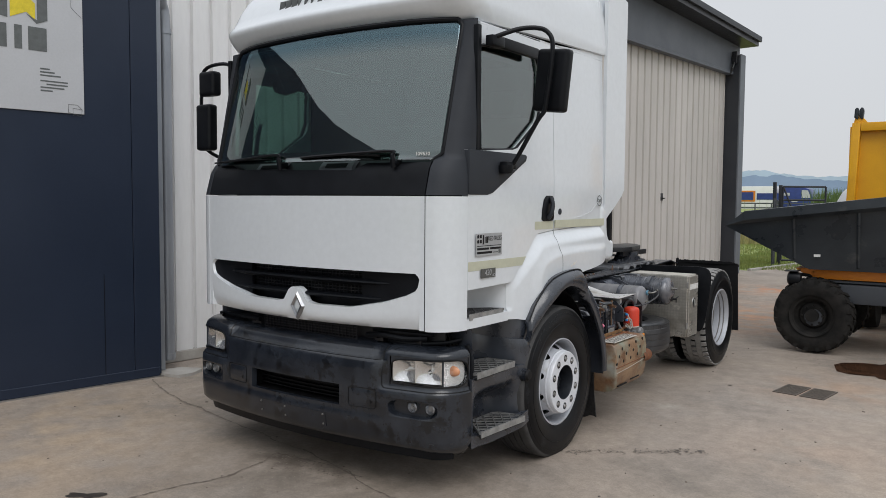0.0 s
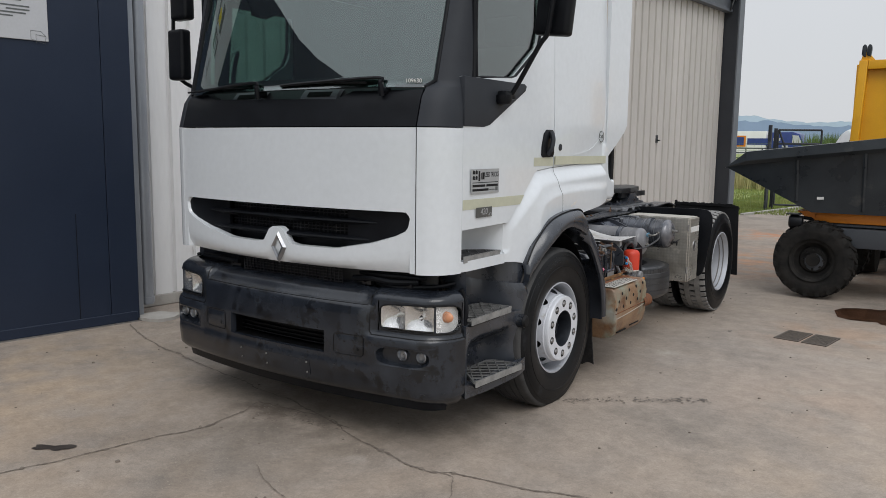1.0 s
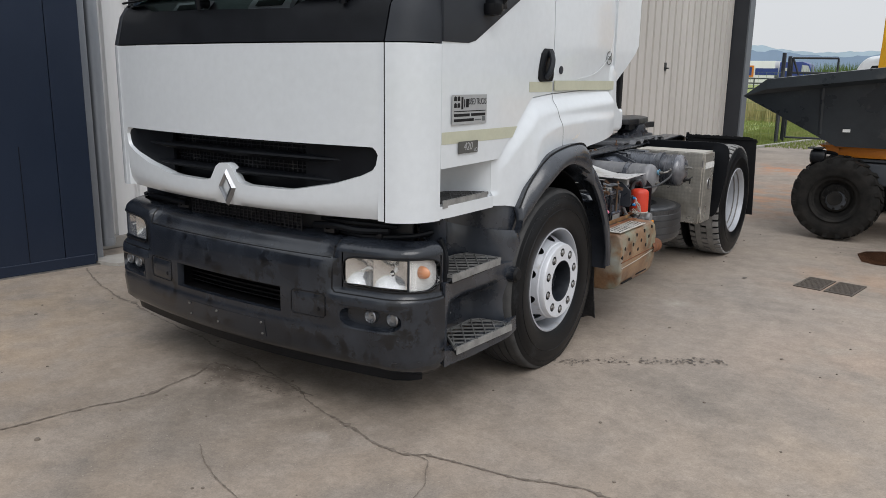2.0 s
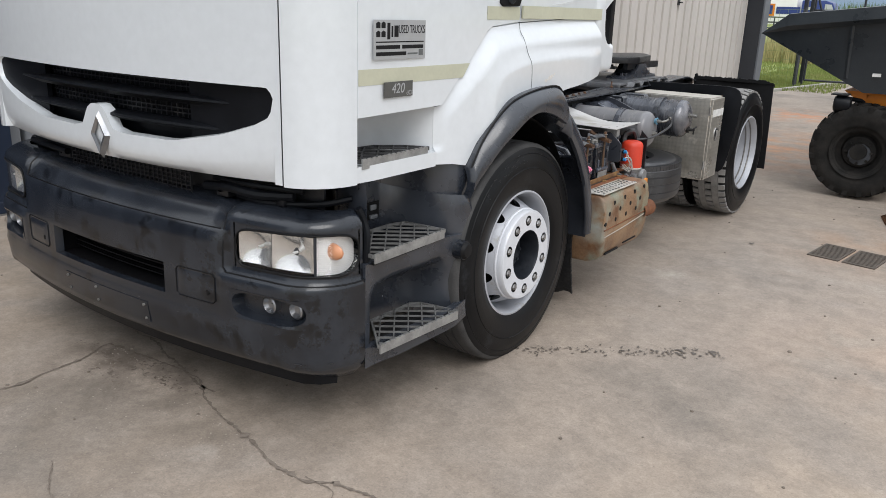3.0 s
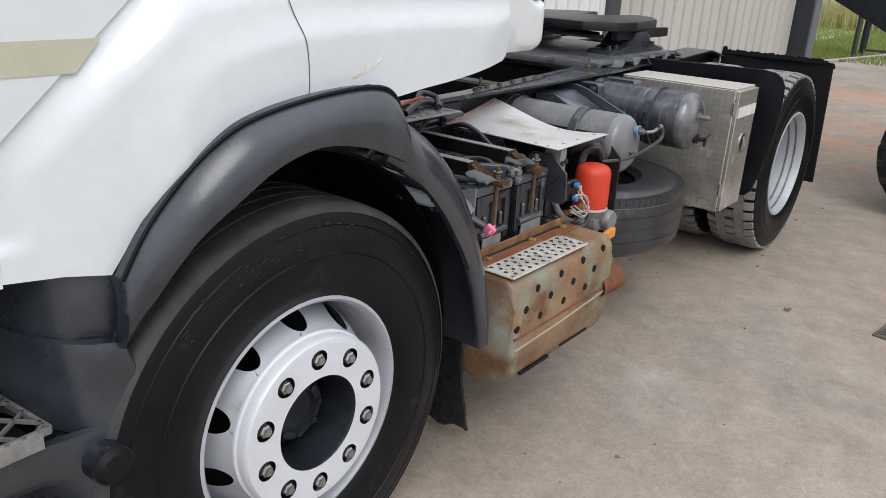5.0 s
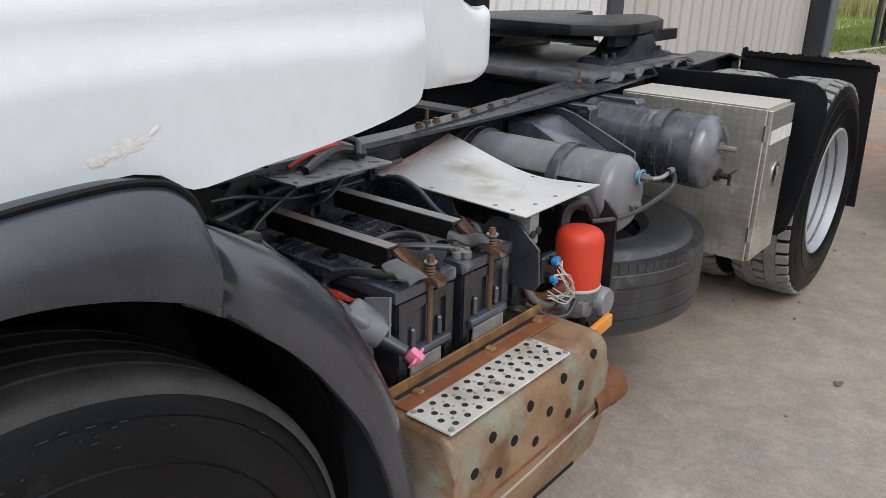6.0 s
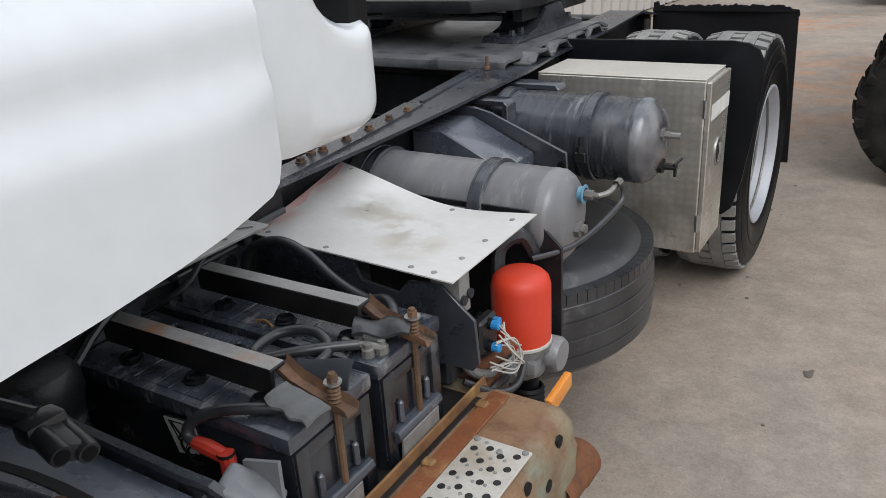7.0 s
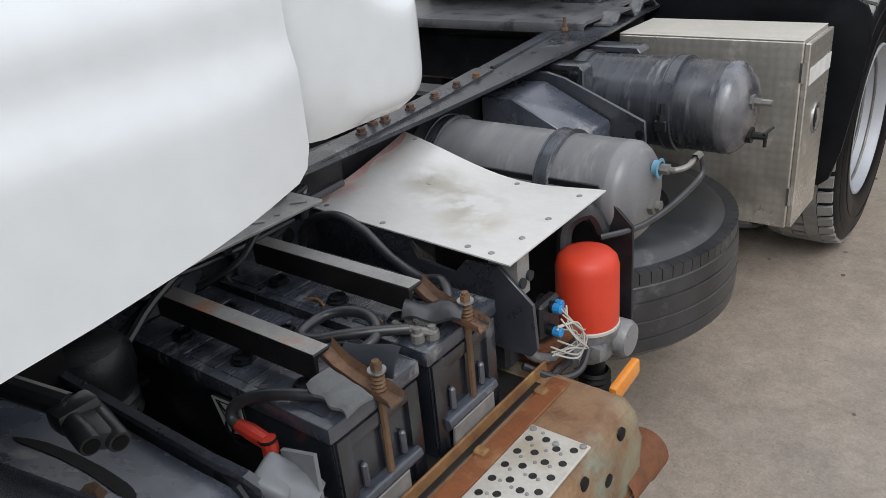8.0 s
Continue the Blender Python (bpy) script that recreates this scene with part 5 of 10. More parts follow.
        x = 1.128 + 0.055 * k * min(1.0, max(0, y - 0.765) * 3.2) + lerp(y, A_OUT) * (lambda q: 0.55 * q + 0.45 * q * q * (3 - 2 * q))(max(0.0, min(1.0, (1.452 - z) / (1.452 - lerp(y, A_FOLD))))) - 0.03 * max(0.0, lerp(y, A_FOLD) - z) * min(1.0, max(0.0, y - 1.3) * 4)
        # the front end sweeps into the step recess above the step
        h = max(0.0, min(1.0, (z - 1.06) / 0.02))
        return x + (min(x, lerp(y, [(0.765, 1.112), (0.80, 1.130), (0.85, 1.152), (0.93, 1.18), (0.97, 1.2)])) - x) * h
    bm = B()
    ys = sorted(set(span(0.765, 0.955, 12) + span(0.955, 2.118, 34) + [1.0, 1.06, 1.085, 1.14, 1.56, 1.595, 1.61, 1.623, 1.64, 1.66, 2.095, 2.110]))
    shell(bm, ys, span(0, 1, 22), lambda u, v: (X(s, arch_x(u, lerp(u, A_BOT) + (lerp(u, A_TOP) - lerp(u, A_BOT)) * v)), u, lerp(u, A_BOT) + (lerp(u, A_TOP) - 0.004 - lerp(u, A_BOT)) * v), (-s * 0.03, 0, 0))
    prism(bm, [(0.80, 1.19), (0.80, 1.27), (1.05, 1.50), (1.12, 1.56), (1.38, 1.59), (1.38, 1.50), (1.16, 1.48)], "x", min(X(s, 1.085), X(s, 1.115)), max(X(s, 1.085), X(s, 1.115)))
    arch = part("arch_panel", bm, M_WHITE, truck, "white bulged wheel-arch panel", 60)
    bm = B()
    line = [(1.366, 1.560), (1.350, 1.523), (1.345, 1.495), (1.346, 1.46), (1.357, 1.43), (1.372, 1.39), (1.380, 1.35), (1.382, 1.30), (1.380, 1.277)]
    tube(bm, bow([(X(s, arch_x(y, z) + 0.0008), y, z) for y, z in line], 4), 0.0011, 4)
    part("panel_seam", bm, M_GREYINK, arch)
    if s == 1:
        # tan grime above the trim
        for k, (y0, z0, ry, rz, tilt) in enumerate(((1.555, 1.318, 0.030, 0.011, 0.25), (1.515, 1.306, 0.014, 0.008, 0.1), (1.592, 1.332, 0.012, 0.005, 0.5))):
            bm = B()
            rnd = random.Random(40 + k)
            rim_ = []
            for q in range(28):
                a = 2 * math.pi * q / 28
                f = rnd.uniform(0.65, 1.2)
                y, z = y0 + ry * f * math.cos(a), z0 + rz * f * math.sin(a) + tilt * ry * f * math.cos(a)
                rim_.append(bm.verts.new((X(s, arch_x(y, z) + 0.0006), y, z)))
            mid_ = bm.verts.new((X(s, arch_x(y0, z0) + 0.0016), y0, z0))
            for q in range(28):
                bm.faces.new((rim_[q], rim_[(q + 1) % 28], mid_))
            part("grime", bm, M_GRIME, arch, "tan grime above the trim")
    bm = B()
    lo_tab = [(2.125, 1.40), (2.13, 1.37), (2.14, 1.342), (2.155, 1.322), (2.175, 1.312), (2.20, 1.309), (2.335, 1.309), (2.355, 1.314), (2.372, 1.324), (2.382, 1.336), (2.388, 1.352)]
    hi_tab = [(2.125, 1.75), (2.232, 1.72), (2.238, 1.60), (2.250, 1.53), (2.268, 1.496), (2.288, 1.473), (2.306, 1.462), (2.33, 1.452), (2.352, 1.449), (2.366, 1.453), (2.376, 1.454), (2.383, 1.448), (2.388, 1.434)]
    shell(bm, sorted({a for a, b in lo_tab + hi_tab} | {2.22, 2.26, 2.345}), span(0, 1, 14), lambda u, v: (X(s, 1.142 - 0.016 * abs(2 * v - 1) ** 9 - 0.030 * max(0, (2.165 - u) / 0.04) ** 2 - 0.016 * max(0, (u - 2.36) / 0.028) ** 2), u, lerp(u, lo_tab) + (lerp(u, hi_tab) - lerp(u, lo_tab)) * v), (-s * 0.16, 0, 0))
    part("rear_panel", bm, M_WHITE, truck, "white rounded panel behind the wheel arch", 50)
    # cream stripes
    bm = B()
    shell(bm, span(0.30, 0.925, 8), [1.345, 1.40], lambda u, v: (X(s, bulge(u, v) + 0.0015), u + (v - 1.345) * (0.9 if u > 0.9 else 0), v), (-s * 0.001, 0, 0))
    part("stripe", bm, M_STRIPE, door, "cream stripe")
    bm = B()
    shell(bm, span(1.09, 1.360, 4), [1.572, 1.625], lambda u, v: (X(s, bulge(u, v) + 0.002), u, v), (-s * 0.001, 0, 0))
    shell(bm, span(1.372, 2.185, 8), [1.578, 1.632], lambda u, v: (X(s, side_x(v) + 0.013), u, v), (-s * 0.008, 0, 0))
    part("stripe", bm, M_STRIPE, sleeper, "cream stripe")

    # step well in the white skirt
    bm = B()
    shell(bm, span(0.295, 0.765, 6), [1.002, 1.06], lambda u, v: (X(s, 1.13 - 0.01 * (u < 0.30)), u, v), (-s * 0.05, 0, 0))
    well = [(0.305, 0.93), (0.34, 0.885), (0.58, 0.885), (0.63, 0.905), (0.68, 0.965), (0.73, 1.06), (0.767, 1.113)]
    shell(bm, span(0.305, 0.767, 24), span(1.055, 1.245, 4), lambda u, v: (X(s, lerp(u, well)), u, v), (-s * 0.02, 0, 0))
    quadmesh(bm, [(X(s, 0.88), 0.30, 1.242), (X(s, 0.88), 0.72, 1.242), (X(s, 1.12), 0.80, 1.242), (X(s, 1.12), 0.297, 1.242)], [(0, 1, 2, 3)])
    part("step_well", bm, M_WHITE, truck, "white step recess in the cab skirt")


def grating(name, outline, z, parent, metal=None, pitch=0.056, bar=0.0027, h=0.014):
    """A step grid of crossing slanted bars in a notched edge frame. outline: (x, y) round the step."""
    n = len(outline)
    metal = metal or M_STEP
    bmx = B()
    pts = [Vector((*p, z)) for p in outline]
    for a, b in zip(pts, pts[1:] + pts[:1]):
        d = (b - a).normalized()
        nn = Vector((-d.y, d.x, 0)) * 0.004
        quadmesh(bmx, [a - nn - Vector((0, 0, h)), b - nn - Vector((0, 0, h)), b - nn, a - nn, a + nn - Vector((0, 0, h)), b + nn - Vector((0, 0, h)), b + nn, a + nn], [(0, 1, 2, 3), (7, 6, 5, 4), (3, 2, 6, 7), (0, 4, 5, 1), (0, 3, 7, 4), (1, 5, 6, 2)])
    g = part(name, bmx, metal, parent, "worn aluminium grid step", 20)
    bmx = B()
    cx_, cy_ = sum(p.x for p in pts) / n, sum(p.y for p in pts) / n

    def clip(o, d):
        ts = []
        for a, b in zip(pts, pts[1:] + pts[:1]):
            e = b - a
            den = d.x * e.y - d.y * e.x
            if abs(den) < 1e-9:
                continue
            w = a - o
            t = (w.x * e.y - w.y * e.x) / den
            u = (w.x * d.y - w.y * d.x) / den
            if 0 <= u <= 1:
                ts.append(t)
        return (min(ts), max(ts)) if len(ts) >= 2 else None
    for ang in (38, 128):
        d = Vector((math.cos(radians(ang)), math.sin(radians(ang)), 0))
        q = Vector((-d.y, d.x, 0))
        for k in range(-14, 15):
            o = Vector((cx_, cy_, z)) + q * (k * pitch)
            ts = clip(o, d)
            if ts and ts[1] - ts[0] > 0.02:
                a, b = o + d * ts[0], o + d * ts[1]
                nn = q * bar
                lo = Vector((0, 0, h * 0.5))
                quadmesh(bmx, [a - nn - lo, b - nn - lo, b - nn, a - nn, a + nn - lo, b + nn - lo, b + nn, a + nn], [(0, 1, 2, 3), (7, 6, 5, 4), (3, 2, 6, 7), (0, 4, 5, 1)])
    split_part("grid_bar", bmx, metal, g)
    # added black sheet keeps the grid's openings dark, as in shade
    bmx = B()
    prism(bmx, [(cx_ + (p[0] - cx_) * 0.96, cy_ + (p[1] - cy_) * 0.96) for p in outline], "z", z - 0.045, z - 0.038)
    part("step_shade_pan", bmx, M_BLACK, g)
    # notched outer edge plate
    a, b = pts[0], pts[1]
    bmx = B()
    d = (b - a).normalized()
    nn = Vector((d.y, -d.x, 0))
    nn = nn if nn.x > 0 else -nn
    if a.x < CX:
        nn = -nn
    steps = int((b - a).length / 0.028)
    for k in range(steps):
        p, q2 = a + d * (k * 0.028), a + d * (k * 0.028 + 0.020)
        for u0, u1, z1 in ((p, q2, 0.004), (q2, a + d * ((k + 1) * 0.028), 0.0)):
            c = [u0 + nn * 0.004 - Vector((0, 0, 0.034)), u1 + nn * 0.004 - Vector((0, 0, 0.034)), u1 + nn * 0.004 + Vector((0, 0, z1)), u0 + nn * 0.004 + Vector((0, 0, z1))]
            quadmesh(bmx, c + [v + nn * 0.006 for v in c], [(0, 1, 2, 3), (7, 6, 5, 4), (3, 2, 6, 7), (0, 4, 5, 1), (0, 3, 7, 4), (1, 5, 6, 2)])
    part("step_edge", bmx, M_ALU, g, "bright notched step edge")
    return g


STEPS = [("cab_step", [(1.079, 0.325), (1.075, 0.735), (0.985, 0.685), (0.905, 0.60), (0.865, 0.34)], 1.084), ("cab_step", [(1.140, 0.325), (1.130, 0.790), (0.935, 0.772), (0.910, 0.70), (0.912, 0.46), (0.985, 0.345)], 0.742), ("cab_step", [(1.178, 0.315), (1.202, 0.800), (1.022, 0.772), (0.995, 0.735), (0.992, 0.488)], 0.398)]
for nm, ol, z in STEPS:
    grating(nm, [(CX + 0.04 + x, y) for x, y in ol], z, truck, M_DARKSTEP if z > 1 else None)
grating("cab_step", [(2 * CX - 1.13, 0.345), (2 * CX - 1.16, 0.80), (2 * CX - 1.02, 0.715), (2 * CX - 0.93, 0.40)], 0.398, truck)

# ---- bumper with lamps ----
BW = 1.165


def bump(p, v, inset=0.0):
    """Bumper skin: p from the middle outwards and round the corner, v the height."""
    s = 1 if p >= 0 else -1
    a = abs(p)
    mid_off = lerp(v, [(0.26, 0.10), (0.30, 0.035), (0.33, 0.004), (0.36, 0.0), (0.44, -0.010), (0.455, -0.004), (0.49, 0.0), (0.64, 0.002), (0.70, 0.006), (0.78, 0.012), (0.805, 0.022), (0.812, 0.040), (0.86, 0.075), (0.885, 0.11), (0.90, 0.17)])
    end_off = lerp(v, [(0.26, 0.10), (0.30, 0.035), (0.33, 0.004), (0.36, 0.0), (0.44, -0.010), (0.455, -0.004), (0.49, -0.004), (0.62, -0.006), (0.640, 0.0), (0.655, 0.024), (0.672, 0.028), (0.842, 0.030), (0.852, 0.031), (0.862, 0.036), (0.872, 0.046), (0.885, 0.068), (0.893, 0.090), (0.90, 0.125)])
    k = max(0.0, min(1.0, (a - 0.685) / 0.03))
    off = mid_off + (end_off - mid_off) * k
    base = -0.035 + off + inset
    if a <= 0.93:
        return Vector((CX + p, base + 0.1 * a * a, v))
    t = min(1.0, (a - 0.93) / 0.32) * math.pi / 2
    w = BW - 0.5 * max(0, off) - inset
    y1 = base + 0.1 * 0.93 ** 2
    return Vector((CX + s * (0.93 + (w - 0.93) * math.sin(t)), y1 + (0.30 - y1) * (1 - math.cos(t)), v))


LAMP = (0.745, 1.238, 0.672, 0.842)
FOG = (0.75, 1.06, 0.490, 0.594)
INT = (-0.40, 0.40, 0.505, 0.632)
ps = sorted(set([-x for x in (0.685, 0.70, 0.715, 0.745, 0.75, 1.06, 1.238)] + [0.685, 0.70, 0.715, 0.745, 0.75, 1.06, 1.238, -0.40, 0.40] + span(-1.25, -0.93, 8) + span(-0.93, 0.93, 24) + span(0.93, 1.25, 8)))
vs_ = [0.26, 0.30, 0.33, 0.36, 0.39, 0.44, 0.47, 0.49, 0.505, 0.545, 0.594, 0.62, 0.632, 0.640, 0.655, 0.672, 0.70, 0.74, 0.78, 0.805, 0.812, 0.842, 0.852, 0.862, 0.872, 0.885, 0.893, 0.90]


def cut(u, v):
    a = abs(u)
    if INT[0] < u < INT[1] and INT[2] < v < INT[3]:
        return True
    if LAMP[0] < a < LAMP[1] and LAMP[2] < v < LAMP[3]:
        return True
    return FOG[0] < a < FOG[1] and FOG[2] < v < FOG[3]


bm = B()
shell(bm, ps, vs_, bump, inward(0.035), cut)
bumper = part("bumper", bm, M_BUMPER, truck, "black painted bumper with blotchy worn paint", 50)
bm = B()
shell(bm, span(-1.16, 1.16, 30), [0.235, 0.30], lambda u, v: bump(u, 0.30, 0.03 + (0.30 - v) * 0.2) + Vector((0, 0, v - 0.30)), inward(0.02))
part("lower_lip", bm, M_PLASTIC, bumper)
bm = B()
shell(bm, span(-0.42, 0.42, 8), [0.49, 0.65], lambda u, v: bump(u, v, 0.16), (0, 0.01, 0))
shell(bm, span(-0.43, 0.43, 8), [0.03, 0.17], lambda u, v: bump(u, 0.497, v), (0, 0, -0.006))
for s in (-1, 1):
    shell(bm, [0.48, 0.645], [0.03, 0.17], lambda u, v: bump(s * 0.425, u, v), (s * 0.006, 0, 0))
for k in range(5):
    z = 0.52 + k * 0.024
    shell(bm, span(-0.41, 0.41, 8), [z, z + 0.006], lambda u, v: bump(u, v, 0.10), (0, 0.03, 0))
part("intake_slat", bm, M_BLACK, bumper, "black horizontal intake slats")
# raised number-plate strip without a plate, towing hook covers, screws
bm = B()
shell(bm, span(-0.30, 0.30, 6), [0.355, 0.445], lambda u, v: bump(u, v, -0.004), (0, 0.006, 0))
part("plate_base", bm, M_BUMPER, bumper)
for x0 in (-0.66, 0.47):
    bm = B()
    shell(bm, span(x0, x0 + 0.20, 8), span(0.515, 0.632, 5), lambda u, v: bump(u, v, 0.002 - 0.0055 * min(1.0, 16 * (0.5 - abs((u - x0) / 0.20 - 0.5)), 16 * (0.5 - abs((v - 0.515) / 0.117 - 0.5)))), (0, 0.012, 0))
    cover = part("hook_cover", bm, M_BUMPER, bumper)
    bm = B()
    edge_ = [(x0 + 0.012, 0.515), (x0 + 0.188, 0.515), (x0 + 0.200, 0.527), (x0 + 0.200, 0.620), (x0 + 0.188, 0.632), (x0 + 0.012, 0.632), (x0, 0.620), (x0, 0.527)]
    tube(bm, [bump(u, v, -0.0005) for u, v in edge_], 0.0028, 5, True)
    part("cover_gap", bm, M_BLACK, cover)
    bm = B()
    p = bump(x0 + 0.165, 0.555, -0.0042)
    lathe(bm, [(0, 0.0), (0.011, 0.0), (0.012, 0.003)], (p.x, p.y, p.z), "y", 12)
    part("cover_hole", bm, M_BLACK, cover)
bm = B()
for x in (-0.28, 0.28, -0.05):
    for z in (0.37, 0.43):
        p = bump(x, z)
        lathe(bm, [(0, -0.008), (0.006, -0.008), (0.006, 0.0)], (p.x, p.y, p.z), "y", 8)
split_part("screw", bm, M_DULL, bumper)
for s in (1, -1):
    bm = B()
    tube(bm, [bump(s * 0.70, z, -0.001) for z in (0.885, 0.86, 0.81, 0.74, 0.69, 0.665)] + [bump(s * p, 0.648, -0.001) for p in span(0.715, 1.25, 14)], 0.0035, 5)
    part("seam", bm, M_BLACK, bumper)
bm = B()
tube(bm, [bump(p, 0.808, -0.001) for p in span(-0.685, 0.685, 24)], 0.003, 5)
part("crease", bm, M_BLACK, bumper)
bm = B()
rnd = random.Random(3)
for k in range(22):
    p, z = rnd.uniform(-1.15, 1.2), rnd.choice((0.322, 0.333, 0.448, 0.345, 0.638)) + rnd.uniform(-0.012, 0.012)
    a, b = bump(p, z, -0.0015), bump(p + rnd.uniform(0.002, 0.014), z + rnd.uniform(-0.004, 0.004), -0.0012)
    tube(bm, [a, b], rnd.uniform(0.0005, 0.0013), 4)
tagged(part("scuff", bm, M_OLDRUBBER, bumper), kind="stuff")
# dark gap with grid between bumper and flap
bm = B()
shell(bm, span(-1.0, 1.0, 12), [0.80, 1.06], lambda u, v: Vector((CX + u, 0.16 + 0.1 * u * u, v)), (0, 0.01, 0))
gap = part("gap_panel", bm, M_DARK, truck)
bm = B()
for k in range(7):
    z = 0.895 + k * 0.017
    box(bm, CX - 0.42, CX + 0.42, 0.118, 0.126, z, z + 0.004)
for k in range(29):
    x = CX - 0.42 + k * 0.03
    box(bm, x, x + 0.004, 0.116, 0.124, 0.89, 1.0)
part("radiator_grid", bm, M_DARK, gap, "black radiator grid")
for pts, r in (([(0.46, 0.13, 0.93), (0.60, 0.12, 0.945), (0.74, 0.14, 0.935), (0.88, 0.19, 0.94)], 0.018), ([(0.62, 0.15, 0.915), (0.76, 0.16, 0.905), (0.95, 0.24, 0.915), (1.02, 0.34, 0.93)], 0.012), ([(0.50, 0.14, 0.965), (0.70, 0.13, 0.97), (0.92, 0.2, 0.962)], 0.010), ([(-0.95, 0.20, 0.93), (-0.75, 0.15, 0.94), (-0.52, 0.13, 0.935)], 0.016)):
    bm = B()
    tube(bm, bow(pts, 5), r, 8)
    part("gap_hose", bm, M_PLASTIC, gap, "black hose behind the bumper")
for x, w in ((0.52, 0.07), (0.80, 0.05), (-0.62, 0.10)):
    bm = B()
    box(bm, x, x + w, 0.10 + 0.1 * x * x, 0.14 + 0.1 * x * x, 0.90, 0.955, 0.008, 2)
    lathe(bm, [(0.012, -0.012), (0.012, 0.0), (0, 0.001)], (x + w / 2, 0.10 + 0.1 * x * x, 0.93), "y", 8)
    part("gap_bracket", bm, M_DARK, gap)
for s in (1, -1):
    # headlamp with round reflectors and ribbed indicator
    bm = B()
    shell(bm, sorted([s * u for u in span(LAMP[0], LAMP[1], 12)]), [LAMP[2], LAMP[3]], lambda u, v: bump(u, v, 0.050), inward(0.01))
    lamp = part("headlamp", bm, M_GREYPL, truck, "clear headlamp with ribbed side indicator", 50)
    RC = 0.052
    bm = B()
    for z in (LAMP[2], LAMP[3]):
        shell(bm, sorted([s * u for u in span(LAMP[0], LAMP[1], 12)]), span(0, 1, 1), lambda u, v: bump(u, z, 0.006 + 0.044 * v), (0, 0, 0.003))
    split_part("lamp_shelf", bm, M_BLACK, lamp)

    def lens_z(u, k, grow=0.0):
        """Lower (k 0) to upper (k 1) edge of the rounded lamp opening at u."""
        a = abs(u)
        e = min(a - (LAMP[0] + 0.006 - grow), ((LAMP[1] - 0.006 + grow) - a) * 0.6)
        d = RC - math.sqrt(max(0.0, RC * RC - max(0.0, RC - e) ** 2)) if e < RC else 0.0
        lo, hi = LAMP[2] + 0.008 - grow + d, LAMP[3] - 0.008 + grow - d - 0.014 * max(0.0, min(1.0, (1.0 - a) / 0.25))
        return lo + (hi - lo) * k
    us_all = sorted(set(span(LAMP[0] + 0.006, LAMP[0] + 0.036, 6) + span(LAMP[0] + 0.036, LAMP[1] - 0.056, 14) + span(LAMP[1] - 0.056, LAMP[1] - 0.006, 8)))
    bm = B()
    ring = [bump(s * u, lens_z(u, 0), -0.001) for u in us_all] + [bump(s * u, lens_z(u, 1), -0.001) for u in us_all[::-1]]
    tube(bm, ring, 0.0042, 6, True)
    part("lamp_rim", bm, M_BLACK, lamp, "black rubber lamp rim")
    bm = B()
    for k0, k1, g in ((0, 0, 0), (1, 1, 0)):
        shell(bm, sorted([s * u for u in us_all]), [0, 1], lambda u, v: (lambda e: bump(u, e + (v * (LAMP[2] - 0.004 - e) if k0 == 0 else v * (LAMP[3] + 0.004 - e)), 0.002))(lens_z(u, k0)), inward(0.004))
    part("lamp_surround", bm, M_BUMPER, lamp)
    for ua, ub, deep in ((LAMP[0] + 0.014, 0.905, 0.040), (0.907, 1.070, 0.042)):
        bm = B()
        uc, hw = (ua + ub) / 2, (ub - ua) / 2
        shell(bm, sorted([s * u for u in span(ua, ub, 16)]), span(LAMP[2] + 0.020, LAMP[3] - 0.018, 10), lambda u, v: bump(u, v, 0.010 + deep * (1 - ((abs(u) - uc) / hw) ** 2) * (1 - ((v - 0.757) / 0.076) ** 2)), inward(0.002))
        part("reflector", bm, M_LAMPW, lamp, "bright fluted reflector")
        bm = B()
        c = bump(s * uc, 0.757, 0.030)
        lathe(bm, [(0, -0.004), (0.004, -0.003), (0.005, 0.0), (0.005, 0.02)], tuple(c), "y", 12)
        part("bulb", bm, M_FROST, lamp)
    bm = B()
    shell(bm, sorted([s * u for u in us_all if u < 1.074]), span(0, 1, 4), lambda u, v: bump(u, lens_z(u, v), 0.003), inward(0.003))
    p1 = part("lens", bm, M_LENS, lamp, "clear headlamp glass", 60)
    p1.visible_shadow = False
    bm = B()
    us2 = sorted([s * u for u in span(1.080, LAMP[1] - 0.007, 10)])
    zz2 = span(0, 1, 44)
    shell(bm, us2, zz2, lambda u, v: bump(u, lens_z(u, v), 0.0015 + 0.0025 * (int(round(v * 44)) % 2)), inward(0.003))
    p2 = part("indicator_lens", bm, M_LENS, lamp, "ribbed clear indicator glass", 20)
    p2.visible_shadow = False
    bm = B()
    shell(bm, us2, span(0, 1, 6), lambda u, v: bump(u, lens_z(u, v), 0.026), inward(0.003))
    part("indicator_back", bm, M_FROST, lamp)
    bm = B()
    c = bump(s * 1.142, 0.768, 0.024)
    bmesh.ops.create_icosphere(bm, subdivisions=2, radius=0.036, matrix=Matrix.Translation(c) @ Matrix.Diagonal((1.35, 0.5, 0.90, 1)))
    part("indicator_bulb", bm, M_AMBER, lamp, "orange indicator bulb")
    bm = B()
    shell(bm, sorted([s * 1.072, s * 1.080]), span(0, 1, 2), lambda u, v: bump(u, lens_z(u, v), 0.002), inward(0.03))
    part("divider", bm, M_GREYPL, lamp)
    # fog lamps in a pocket
    fc, fz, fw_, fh = (FOG[0] + FOG[1]) / 2, (FOG[2] + FOG[3]) / 2, (FOG[1] - FOG[0]) / 2, (FOG[3] - FOG[2]) / 2
    bm = B()
    nseg = 48
    rings = [[], [], []]
    for k in range(nseg):
        a = 2 * math.pi * k / nseg
        ca, sa = math.cos(a), math.sin(a)
        m_ = 1 / max(abs(ca), abs(sa))
